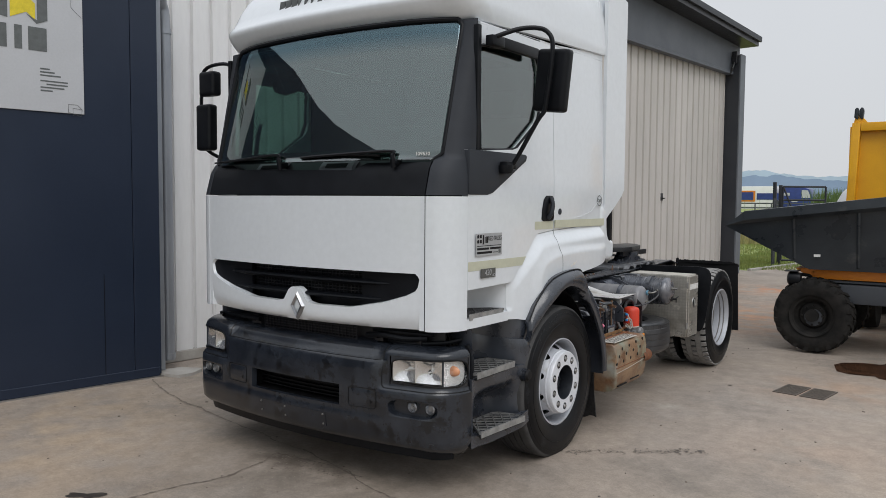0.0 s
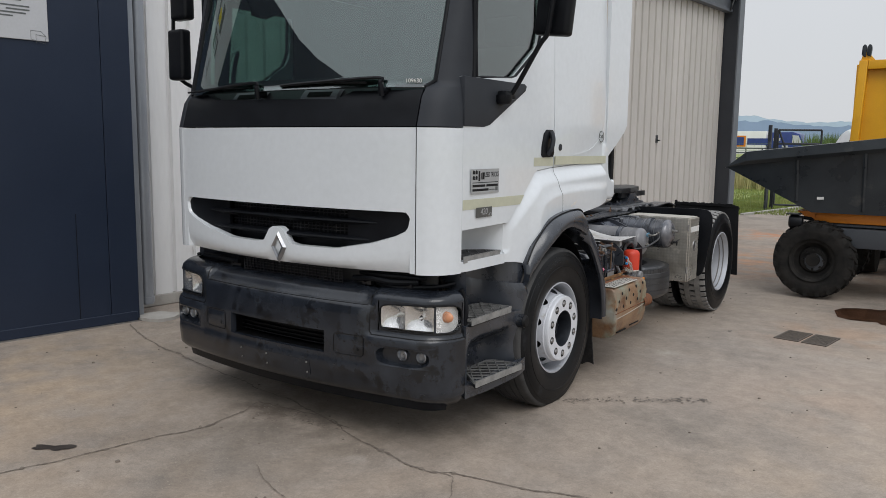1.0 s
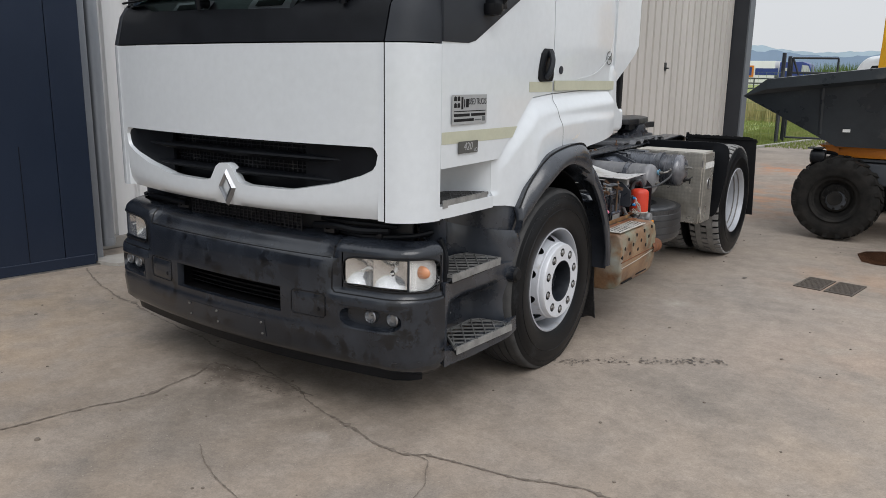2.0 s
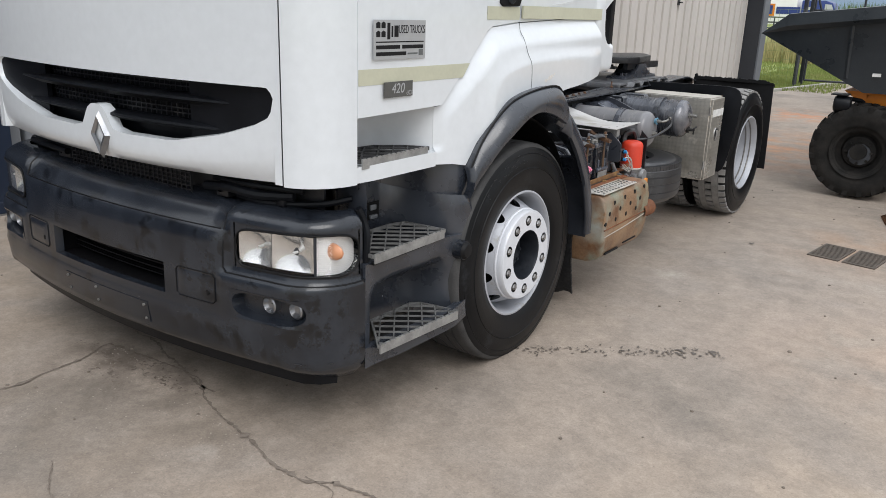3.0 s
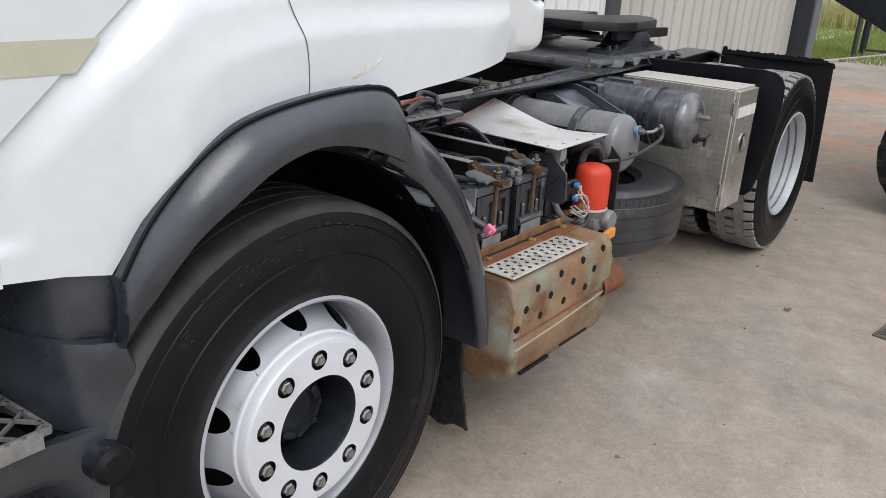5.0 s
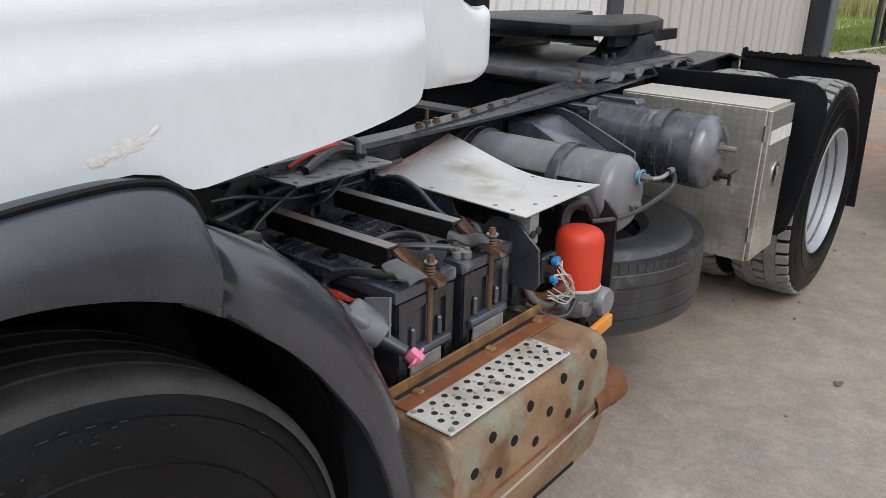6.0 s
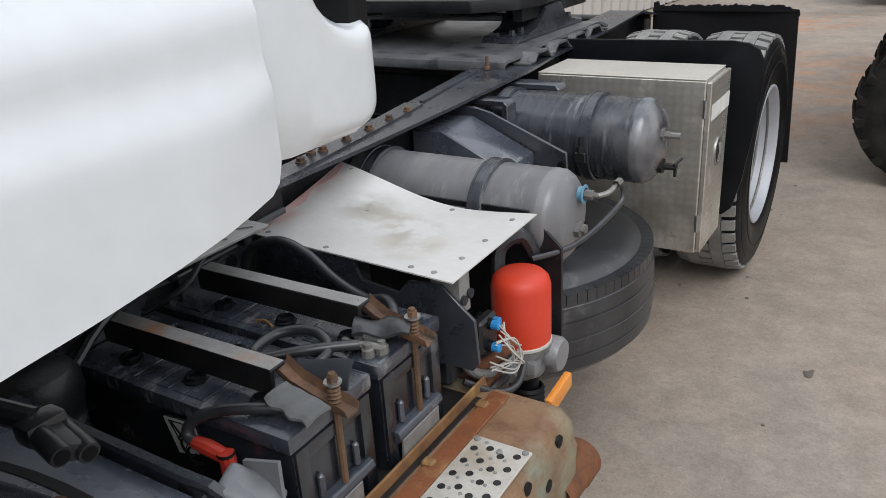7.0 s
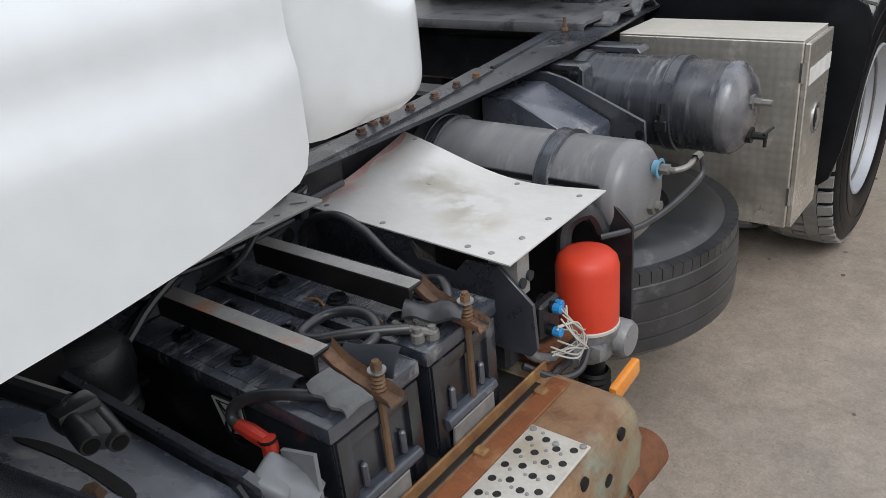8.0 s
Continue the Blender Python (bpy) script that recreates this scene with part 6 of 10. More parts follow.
        ix = fw_ * 0.97 * math.copysign(abs(ca) ** 0.55, ca)
        iz = fh * 0.95 * math.copysign(abs(sa) ** 0.75, sa)
        rings[0].append(bm.verts.new(bump(s * (fc + (fw_ + 0.004) * ca * m_), fz + (fh + 0.004) * sa * m_, -0.0015)))
        rings[1].append(bm.verts.new(bump(s * (fc + ix), fz + iz, 0.002)))
        rings[2].append(bm.verts.new(bump(s * (fc + ix * 0.93), fz + iz * 0.88, 0.048)))
    for p, q in zip(rings, rings[1:]):
        for k in range(nseg):
            bm.faces.new((p[k], p[(k + 1) % nseg], q[(k + 1) % nseg], q[k]))
    bm.faces.new(rings[2])
    part("fog_pocket", bm, M_BUMPER, bumper, "rounded recess for the fog lamps", 40)
    for uc in (0.895, 1.01):
        c = bump(s * uc, 0.548, 0.032)
        bm = B()
        lathe(bm, [(0.034, 0.03), (0.034, 0.004), (0.029, 0.0), (0.027, 0.004), (0.020, 0.016), (0, 0.022)], tuple(c), "y", 20)
        part("fog_lamp", bm, M_CHROME, bumper, "round clear fog lamp")
        bm = B()
        lathe(bm, [(0, -0.006), (0.016, -0.004), (0.028, 0.002)], tuple(c), "y", 20)
        g = part("fog_glass", bm, M_LENS, bumper)
        g.visible_shadow = False
    # step housing between bumper and wheel
    bm = B()
    sx = lambda x: X(s, x)
    shell(bm, span(0.30, 0.955, 14), [0.29, 0.33, 0.372], lambda u, v: Vector((sx(lerp(u, [(0.30, 1.165), (0.36, 1.165), (0.80, 1.225), (0.955, 1.20)])), u, v + 0.04 * max(0, (u - 0.5) / 0.45))), inward(0.04))
    low_in = [(0.30, 1.16), (0.345, 1.15), (0.40, 1.07), (0.49, 0.975), (0.60, 0.970), (0.72, 0.978), (0.765, 1.0), (0.80, 1.09), (0.83, 1.150), (0.87, 1.180), (0.955, 1.19)]
    out_x = [(0.30, 1.165), (0.36, 1.155), (0.78, 1.172), (0.86, 1.188), (0.955, 1.192)]

    def recess(y, z):
        k = max(0.0, min(1.0, (z - 0.50) / 0.14))
        k = k * k * (3 - 2 * k)
        a, b = lerp(y, low_in), lerp(y, out_x)
        return Vector((sx(a + (b - a) * k), y, z))
    shell(bm, span(0.30, 0.955, 40), span(0.345, 0.705, 18), recess, (-s * 0.02, 0, 0))
    cheek = [(0.36, 0.980), (0.45, 0.902), (0.56, 0.895), (0.69, 0.898), (0.745, 0.912), (0.785, 0.975), (0.815, 1.085), (0.845, 1.150), (0.89, 1.186), (0.955, 1.192)]
    cheek_top = [(0.36, 0.955), (0.60, 0.940), (0.74, 0.895), (0.80, 0.876), (0.90, 0.868), (0.925, 0.862), (0.945, 0.845), (0.955, 0.81)]
    shell(bm, span(0.36, 0.90, 36) + [0.915, 0.925, 0.935, 0.945, 0.95, 0.955], span(0, 1, 6), lambda u, v: Vector((sx(lerp(u, cheek) + 0.004 - 0.012 * max(0, v - 0.8) / 0.2), u, 0.69 + (lerp(u, cheek_top) - 0.69) * v)), (-s * 0.03, 0, 0))
    housing = part("step_housing", bm, M_TRIM, truck, "black moulded step housing", 50)
    bm = B()
    up_in = [(0.30, 1.15), (0.335, 1.14), (0.36, 0.97), (0.45, 0.885), (0.56, 0.878), (0.69, 0.882), (0.745, 0.90), (0.79, 0.97), (0.825, 1.07), (0.86, 1.125), (0.90, 1.145), (0.965, 1.155)]
    shell(bm, span(0.335, 0.965, 36), span(0.70, 0.995, 6), lambda u, v: Vector((sx(lerp(u, up_in) - 0.012 * max(0, (v - 0.95) / 0.1)), u, v)), (-s * 0.02, 0, 0))
    part("skirt_panel", bm, M_TRIM, truck, "dark plastic skirt curving into the step recess", 60)
    bm = B()
    box(bm, min(sx(0.890), sx(0.9035)), max(sx(0.890), sx(0.9035)), 0.605, 0.685, 0.765, 0.838, 0.002, 1)
    slot_ = part("recess_slot", bm, M_BLACK, housing)
    bm = B()
    box(bm, min(sx(0.902), sx(0.912)), max(sx(0.902), sx(0.912)), 0.622, 0.660, 0.804, 0.828, 0.006, 2)
    box(bm, min(sx(0.902), sx(0.915)), max(sx(0.902), sx(0.915)), 0.618, 0.664, 0.768, 0.786, 0.006, 2)
    part("latch", bm, M_GREYCAP, slot_, "small grey plastic latch")
    bm = B()
    tube(bm, bow([(sx(1.14), 0.325, 0.70), (sx(1.145), 0.33, 0.80), (sx(1.13), 0.33, 0.86), (sx(1.12), 0.31, 0.91)], 4), 0.014, 8)
    part("grab_lip", bm, M_PLASTIC, housing)
    bm = B()
    c = Vector((sx(1.186), 0.872, 0.640))
    tube(bm, [c - Vector((s * 0.08, 0.03, 0)), c - Vector((s * 0.02, 0, 0)), c + Vector((s * 0.035, 0, 0))], [0.050, 0.044, 0.040], 16)
    bos = part("lamp_boss", bm, M_BUMPER, housing)
    bm = B()
    lathe(bm, [(0, 0.016), (0.028, 0.013), (0.038, 0.0), (0.038, -0.01)] if s == 1 else [(0, -0.016), (0.028, -0.013), (0.038, 0.0), (0.038, 0.01)], (c.x + s * 0.036, c.y, c.z), "x", 16)
    part("marker_lamp", bm, M_BLACK, housing, "dark round marker lamp")
    if s == 1:
        bm = B()
        tube(bm, bow([(0.925, 0.640, 0.470), (0.926, 0.632, 0.445), (0.925, 0.634, 0.418)], 3), [0.002, 0.006, 0.006, 0.007, 0.006, 0.005, 0.002], 6)
        part("scrape", bm, M_PAPER, housing)

# ---- wheel arches: front trim, rear trim, liners, flaps ----
AO = [(1.188, 0.94, 0.980), (1.195, 1.0, 1.076), (1.210, 1.085, 1.170), (1.225, 1.17, 1.231), (1.235, 1.25, 1.258), (1.240, 1.335, 1.273), (1.240, 1.42, 1.281), (1.240, 1.50, 1.284), (1.240, 1.55, 1.280), (1.240, 1.583, 1.270), (1.241, 1.608, 1.248), (1.244, 1.620, 1.215)]
AI = [(1.195, 0.930, 0.850), (1.212, 0.985, 0.930), (1.250, 1.06, 1.040), (1.268, 1.145, 1.105), (1.275, 1.235, 1.157), (1.275, 1.327, 1.180), (1.275, 1.40, 1.178), (1.275, 1.48, 1.161), (1.275, 1.54, 1.140), (1.275, 1.575, 1.126), (1.275, 1.600, 1.114), (1.275, 1.614, 1.106)]
RO = [(1.200, 1.600, 1.212), (1.206, 1.63, 1.204), (1.210, 1.655, 1.193), (1.214, 1.70, 1.168), (1.215, 1.77, 1.120), (1.216, 1.85, 1.044), (1.217, 1.897, 0.982), (1.218, 1.945, 0.898), (1.220, 1.986, 0.805), (1.222, 2.020, 0.70), (1.226, 2.040, 0.60), (1.230, 2.048, 0.465)]
RI = [(1.235, 1.585, 1.108), (1.245, 1.615, 1.090), (1.258, 1.645, 1.070), (1.265, 1.685, 1.036), (1.265, 1.735, 0.990), (1.265, 1.79, 0.927), (1.265, 1.844, 0.851), (1.265, 1.892, 0.775), (1.265, 1.939, 0.666), (1.262, 1.965, 0.59), (1.255, 1.985, 0.53), (1.245, 2.000, 0.47)]
for s in (1, -1):
    bm = B()
    oo, ii = bow([Vector(p) for p in AO], 4), bow([Vector(p) for p in AI], 4)
    idx = list(range(len(oo)))

    def trim_at(k, v):
        p = oo[k].lerp(ii[k], v)
        # rounded shoulder along the top, a flat face below
        return Vector((X(s, p.x + 0.022 * math.sin(math.pi * min(1, v * 1.0)) ** 0.8), p.y, p.z + 0.006 * math.sin(math.pi * v)))
    shell(bm, idx, span(0, 1, 9), trim_at, (-s * 0.04, 0, 0))
    trim_line = B()
    tube(trim_line, [(X(s, p.x + 0.002), p.y, p.z + 0.002) for p in oo], 0.0045, 5)
    part("trim_seal", trim_line, M_BLACK, truck)
    part("arch_trim", bm, M_TRIM, truck, "weathered dark plastic wheel-arch trim", 60)
    bm = B()
    oo2, ii2 = bow([Vector(p) for p in RO], 4), bow([Vector(p) for p in RI], 4)

    def guard_at(k, v):
        p = oo2[k].lerp(ii2[k], v)
        # rounded top shoulder, and a pressed groove beside the trim
        q = p.y - 0.02 * v
        return Vector((X(s, p.x + 0.024 * math.sin(math.pi * v) ** 0.7 - 0.030 * math.exp(-((q - 1.632) / 0.014) ** 2) * min(1, 2.2 * v)), p.y, p.z + 0.010 * math.sin(math.pi * v)))
    shell(bm, list(range(len(oo2))), span(0, 1, 12), guard_at, (-s * 0.018, 0, 0))
    guard = part("mudguard", bm, M_GUARD, truck, "dark plastic mudguard behind the front wheel", 60)
    bm = B()
    # broad mudguard top behind the wheel
    GIN = [(1.60, 0.80), (1.70, 0.86), (1.78, 0.99), (1.84, 1.09), (1.897, 1.145), (1.935, 1.17), (1.95, 0.80), (2.05, 0.80)]
    shell(bm, list(range(len(oo2))), span(0, 1, 8), lambda k, v: (X(s, oo2[k].x - 0.006 + (min(lerp(oo2[k].y, GIN), oo2[k].x - 0.02) - oo2[k].x + 0.006) * v), oo2[k].y - 0.004, oo2[k].z - 0.012 - 0.012 * v * v), (0, -0.008, -0.008))
    part("guard_top", bm, M_GUARD, guard, "dusty black inner guard", 40)
    bm = B()
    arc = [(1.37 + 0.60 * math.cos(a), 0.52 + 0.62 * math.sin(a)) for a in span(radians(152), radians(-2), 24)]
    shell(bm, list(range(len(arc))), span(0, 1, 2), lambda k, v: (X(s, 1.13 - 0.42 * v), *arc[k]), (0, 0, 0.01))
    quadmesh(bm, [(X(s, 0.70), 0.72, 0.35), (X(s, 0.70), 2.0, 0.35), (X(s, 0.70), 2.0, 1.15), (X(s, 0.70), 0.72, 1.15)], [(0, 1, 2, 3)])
    part("arch_liner", bm, M_BLACK, truck)
    bm = B()
    rnd = random.Random(77)
    lump = {}
    shell(bm, span(0, 1, 22), span(0, 1, 40), lambda u, v: (X(s, 1.135 - 0.36 * u), 2.050 + 0.07 * v ** 2 - 0.03 * u + lump.setdefault((u, v), rnd.uniform(-0.004, 0.004)), 0.60 - 0.53 * v + 0.012 * math.sin(16 * u) * v ** 8), (0, 0.012, 0))
    part("mud_flap", bm, M_FLAP, truck, "black rough rubber mud flap")


# ---- wheels ----
def tyre(bmx, c, s, r, w, n=72, rim_r=0.292):
    """Carcass turned about x; s is the outer side."""
    h = w / 2
    prof = [(rim_r, h * 0.80), (rim_r + 0.012, h * 0.90), (rim_r + 0.05, h * 0.985), (rim_r + (r - rim_r) * 0.45, h * 1.03), (rim_r + (r - rim_r) * 0.68, h * 1.01), (rim_r + (r - rim_r) * 0.70, h * 0.995), (rim_r + (r - rim_r) * 0.86, h * 0.945), (r - 0.018, h * 0.90), (r - 0.004, h * 0.83), (r, h * 0.72)]
    groove = []
    for g in (0.50, 0.17, -0.17, -0.50):
        groove += [(r + 0.002, h * (g + 0.045)), (r - 0.012, h * (g + 0.035)), (r - 0.012, h * (g - 0.035)), (r + 0.002, h * (g - 0.045))]
    prof = prof + groove + [(a, -b) for a, b in prof[::-1]]
    lathe(bmx, [(a, b * s) for a, b in prof], c, "x", n)
    # fine rings on the shoulder
    for q in (0.52, 0.80):
        rr = rim_r + (r - rim_r) * q
        hh = h * (1.03 if q < 0.6 else 0.962)
        lathe(bmx, [(rr - 0.004, s * (hh - 0.003)), (rr, s * (hh + 0.002)), (rr + 0.004, s * (hh - 0.003))], c, "x", n)
    return bmx


def front_wheel(s):
    c = (X(s, 1.06), 1.37, 0.505)
    o = X(s, 1.06 + 0.155)
    bm = B()
    tyre(bm, c, s, 0.525, 0.305)
    for v in bm.verts:
        if v.co.z < 0.0:
            v.co.z = 0.0
    w = part("front_wheel", bm, M_RUBBER, truck, "road tyre on a silver ten-stud steel wheel", 40)
    bm = B()
    band = [(0.5060, 0.1395), (0.5175, 0.1335), (0.5235, 0.1270), (0.5275, 0.116)]
    for g in (0.50, 0.17, -0.17, -0.50):
        band += [(0.5295, 0.1525 * (g + 0.034)), (0.520, 0.1525 * (g + 0.024)), (0.520, 0.1525 * (g - 0.024)), (0.5295, 0.1525 * (g - 0.034))]
    lathe(bm, [(r, s * h) for r, h in band + [(0.5275, -0.116)]], c, "x", 72)
    for v in bm.verts:
        if v.co.z < 0.0:
            v.co.z = 0.001
    part("tread", bm, M_ROADTREAD, w, "brown-grey road worn tread", 30)
    f = lambda prof: [(r, s * h) for r, h in prof]
    bm = B()
    lathe(bm, f([(0.298, 0.118), (0.306, 0.128), (0.304, 0.138), (0.296, 0.140), (0.288, 0.130), (0.284, 0.10), (0.276, 0.05), (0.272, -0.02)]), c, "x", 72)
    part("rim", bm, M_RIM, w, "silver painted rim", 40)
    bm = B()
    rnd = random.Random(7)
    for k in range(46):
        a = radians(rnd.gauss(95, 26))
        rr = rnd.uniform(0.44, 0.49)
        xx = c[0] + s * (0.1525 * (1.012 - 0.5 * max(0, rr - 0.455)) + 0.0006)
        la = rnd.uniform(0.004, 0.03)
        tube(bm, [(xx, c[1] + rr * math.cos(a), c[2] + rr * math.sin(a)), (xx, c[1] + (rr + rnd.uniform(-0.008, 0.008)) * math.cos(a + la), c[2] + rr * math.sin(a + la))], rnd.uniform(0.0006, 0.0014), 4)
    tagged(part("sidewall_scuff", bm, M_OLDRUBBER, w), kind="stuff")
    # dish with hand holes
    bm = B()
    nh, seg = 10, 200
    key = [(0.276, 0.010), (0.268, 0.034), (0.254, 0.068), (0.236, 0.104), (0.224, 0.128), (0.217, 0.144)]
    rings = [(0.276 - 0.059 * k / 24, lerp(-(0.276 - 0.059 * k / 24), [(-r, h) for r, h in key])) for k in range(25)]
    grid = [[bm.verts.new((c[0] + s * h, c[1] + r * math.cos(2 * math.pi * k / seg), c[2] + r * math.sin(2 * math.pi * k / seg))) for k in range(seg)] for r, h in rings]
    for i in range(len(rings) - 1):
        for k in range(seg):
            ph = ((k + 0.5) % (seg / nh)) / (seg / nh)
            hole = ((ph - 0.5) / 0.20) ** 2 + (((rings[i][0] + rings[i + 1][0]) / 2 - 0.2475) / 0.0225) ** 2 < 1
            if not hole:
                bm.faces.new((grid[i][k], grid[i][(k + 1) % seg], grid[i + 1][(k + 1) % seg], grid[i + 1][k]))
    for i, (r, h) in enumerate(rings):
        for k in range(seg):
            ph = (k % (seg / nh)) / (seg / nh) - 0.5
            du, dv = ph / 0.20, (r - 0.2475) / 0.0225
            e = math.hypot(du, dv)
            if 0.6 < e < 1.45 and any(len(ed.link_faces) == 1 for ed in grid[i][k].link_edges):
                base = (k // (seg // nh)) * (seg // nh)
                kk = base + (0.5 + du / e * 0.20) * (seg / nh)
                r2 = 0.2475 + dv / e * 0.0225
                h2 = lerp(-r2, [(-a, b) for a, b in key])
                grid[i][k].co = (c[0] + s * h2, c[1] + r2 * math.cos(2 * math.pi * kk / seg), c[2] + r2 * math.sin(2 * math.pi * kk / seg))
    part("dish", bm, M_RIM, w, "", 60)
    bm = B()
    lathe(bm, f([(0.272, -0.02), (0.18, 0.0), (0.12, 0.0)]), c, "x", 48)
    part("brake_drum", bm, M_BLACK, w)
    # stud face ring with ten countersunk openings
    bm = B()
    lathe(bm, f([(0.222, 0.136), (0.222, 0.143), (0.2165, 0.146), (0.2165, 0.170), (0.211, 0.177), (0.200, 0.178)]), c, "x", 80)
    ri, seg = span(0.120, 0.200, 24), 240
    gridr = [[bm.verts.new((c[0] + s * 0.178, c[1] + r * math.cos(2 * math.pi * (k + 0) / seg), c[2] + r * math.sin(2 * math.pi * (k + 0) / seg))) for k in range(seg)] for r in ri]
    for i in range(len(ri) - 1):
        for k in range(seg):
            da = ((k + 0.5) % 24 - 12) / 240 * 2 * math.pi * 0.1675
            if da * da + ((ri[i] + ri[i + 1]) / 2 - 0.1675) ** 2 > 0.0245 ** 2:
                bm.faces.new((gridr[i][k], gridr[i][(k + 1) % seg], gridr[i + 1][(k + 1) % seg], gridr[i + 1][k]))
    for i, r in enumerate(ri):
        for k in range(seg):
            da, dr_ = ((k % 24) - 12) / 240 * 2 * math.pi * 0.1675, r - 0.1675
            e = math.hypot(da, dr_) / 0.0245
            if 0.5 < e < 1.5 and 0.125 < r < 0.197 and any(len(ed.link_faces) == 1 for ed in gridr[i][k].link_edges):
                a = 2 * math.pi * ((k // 24) * 24 + 12) / seg + da / e / 0.1675
                r2 = 0.1675 + dr_ / e
                gridr[i][k].co = (c[0] + s * 0.178, c[1] + r2 * math.cos(a), c[2] + r2 * math.sin(a))
    part("stud_ring", bm, M_RIMFACE, w, "white-silver stud ring", 40)
    # dark backing puts the shadow round each nut into the colour
    bm = B()
    lathe(bm, f([(0.205, 0.157), (0.12, 0.157)]), c, "x", 60)
    part("recess_shadow_back", bm, M_HUB, w)
    for k in range(10):
        a = 2 * math.pi * (k + 0.5) / 10
        p = (c[0] + s * 0.158, c[1] + 0.1675 * math.cos(a), c[2] + 0.1675 * math.sin(a))
        bm = B()
        lathe(bm, f([(0.0185, 0.0), (0.0185, 0.006), (0.0155, 0.008), (0.0155, 0.021), (0.0125, 0.024), (0.010, 0.024), (0.010, 0.030), (0, 0.031)]), p, "x", 6)
        part("wheel_nut", bm, M_STEEL, w)
    bm = B()
    lathe(bm, f([(0.120, 0.1775), (0.117, 0.171), (0.116, 0.04), (0.119, 0.04), (0.112, 0.045), (0.105, 0.03), (0.085, 0.02), (0.080, 0.095), (0.072, 0.102), (0.055, 0.102), (0.050, 0.090), (0.0, 0.088)]), c, "x", 40)
    for k in range(8):
        a = 2 * math.pi * k / 8
        lathe(bm, f([(0.009, 0.09), (0.009, 0.108), (0, 0.109)]), (c[0], c[1] + 0.064 * math.cos(a), c[2] + 0.064 * math.sin(a)), "x", 6)
    part("hub", bm, M_HUB, w, "dark greasy wheel hub")
    return w


front_wheel(1)
front_wheel(-1)


def rear_wheel(s, x, outer):
    c = (X(s, x), 5.07, 0.525)
    bm = B()
    lathe_w = 0.300
    tyre(bm, c, s, 0.508, lathe_w)
    w = part("rear_wheel", bm, M_RUBBER, truck, "twin block-tread tyre on a silver rim", 40)
    # tread blocks
    bm = B()
    nb = 46
    cols = (-0.132, -0.079, -0.026, 0.027, 0.080)
    for k in range(nb):
        for q, x0 in enumerate(cols):
            a0 = 2 * math.pi * (k + (0.5 if q % 2 else 0.0)) / nb
            a1 = a0 + 2 * math.pi * 0.82 / nb
            sk = 0.012 * (1 if q % 2 else -1)
            pts = []
            for a, dx in ((a0, -sk), (a1, sk)):
                for xx in (x0, x0 + 0.050):
                    edge = 0.012 if (xx in (cols[0], cols[-1] + 0.050)) else 0.0
                    for r in (0.500, 0.526 - edge):
                        pts.append((c[0] + xx, c[1] + r * math.cos(a + dx), c[2] + r * math.sin(a + dx)))
            quadmesh(bm, pts, [(0, 1, 3, 2), (4, 6, 7, 5), (1, 5, 7, 3), (0, 4, 5, 1), (2, 3, 7, 6)])
    tagged(part("tread", bm, M_TREAD, w, "dusty block tread", 20), kind="stuff")
    if outer:
        f = lambda prof: [(r, s * h) for r, h in prof]
        bm = B()
        lathe(bm, f([(0.298, 0.115), (0.308, 0.128), (0.306, 0.140), (0.297, 0.142), (0.289, 0.132), (0.284, 0.10), (0.272, 0.06), (0.266, -0.02), (0.262, -0.10), (0.255, -0.115)]), c, "x", 72)
        rim_ = part("rim", bm, M_RIM, w, "deep silver painted rim", 40)
        bm = B()
        for r, h in ((0.2835, 0.094), (0.2725, 0.056), (0.2665, -0.015)):
            lathe(bm, f([(r, h + 0.006), (r - 0.005, h + 0.004), (r - 0.006, h), (r - 0.004, h - 0.005)]), c, "x", 72)
        split_part("rim_bead", bm, M_DULL, rim_)
        bm = B()
        lathe(bm, f([(0.258, -0.10), (0.235, -0.07), (0.20, -0.08), (0.17, -0.125), (0.11, -0.125), (0.11, -0.09), (0.09, 0.0), (0.07, 0.012), (0, 0.014)]), c, "x", 60)
        for k in range(10):
            a = 2 * math.pi * k / 10
            lathe(bm, f([(0.017, -0.125), (0.017, -0.085), (0, -0.083)]), (c[0], c[1] + 0.1675 * math.cos(a), c[2] + 0.1675 * math.sin(a)), "x", 6)
        part("dish", bm, M_RIM, w)


for s in (1, -1):
    rear_wheel(s, 1.095, True)
    rear_wheel(s, 0.745, False)
bm = B()
tube(bm, [(X(-1, 0.9), 5.07, 0.525), (X(1, 0.9), 5.07, 0.525)], 0.09, 16)
bmesh.ops.create_icosphere(bm, subdivisions=2, radius=0.26, matrix=Matrix.Translation((CX, 5.07, 0.54)))
part("rear_axle", bm, M_DARK, truck)
bm = B()
tube(bm, [(X(-1, 0.95), 1.37, 0.46), (X(1, 0.95), 1.37, 0.46)], 0.055, 10)
part("front_axle", bm, M_DARK, truck)

# ---- cab floor, rear wall and interior ----
bm = B()
box(bm, CX - 0.85, CX + 0.85, 0.32, 0.75, 1.09, 1.115)
box(bm, CX - 1.08, CX + 1.08, 0.78, 2.14, 1.42, 1.45)
box(bm, CX - 0.85, CX + 0.85, 0.75, 0.78, 1.09, 1.45)
part("cab_floor", bm, M_DARK, truck)
bm = B()
box(bm, CX - 1.09, CX + 1.09, 2.14, 2.18, 1.34, 3.3, 0.02)
part("cab_rear_wall", bm, M_WHITE, truck)
bm = B()
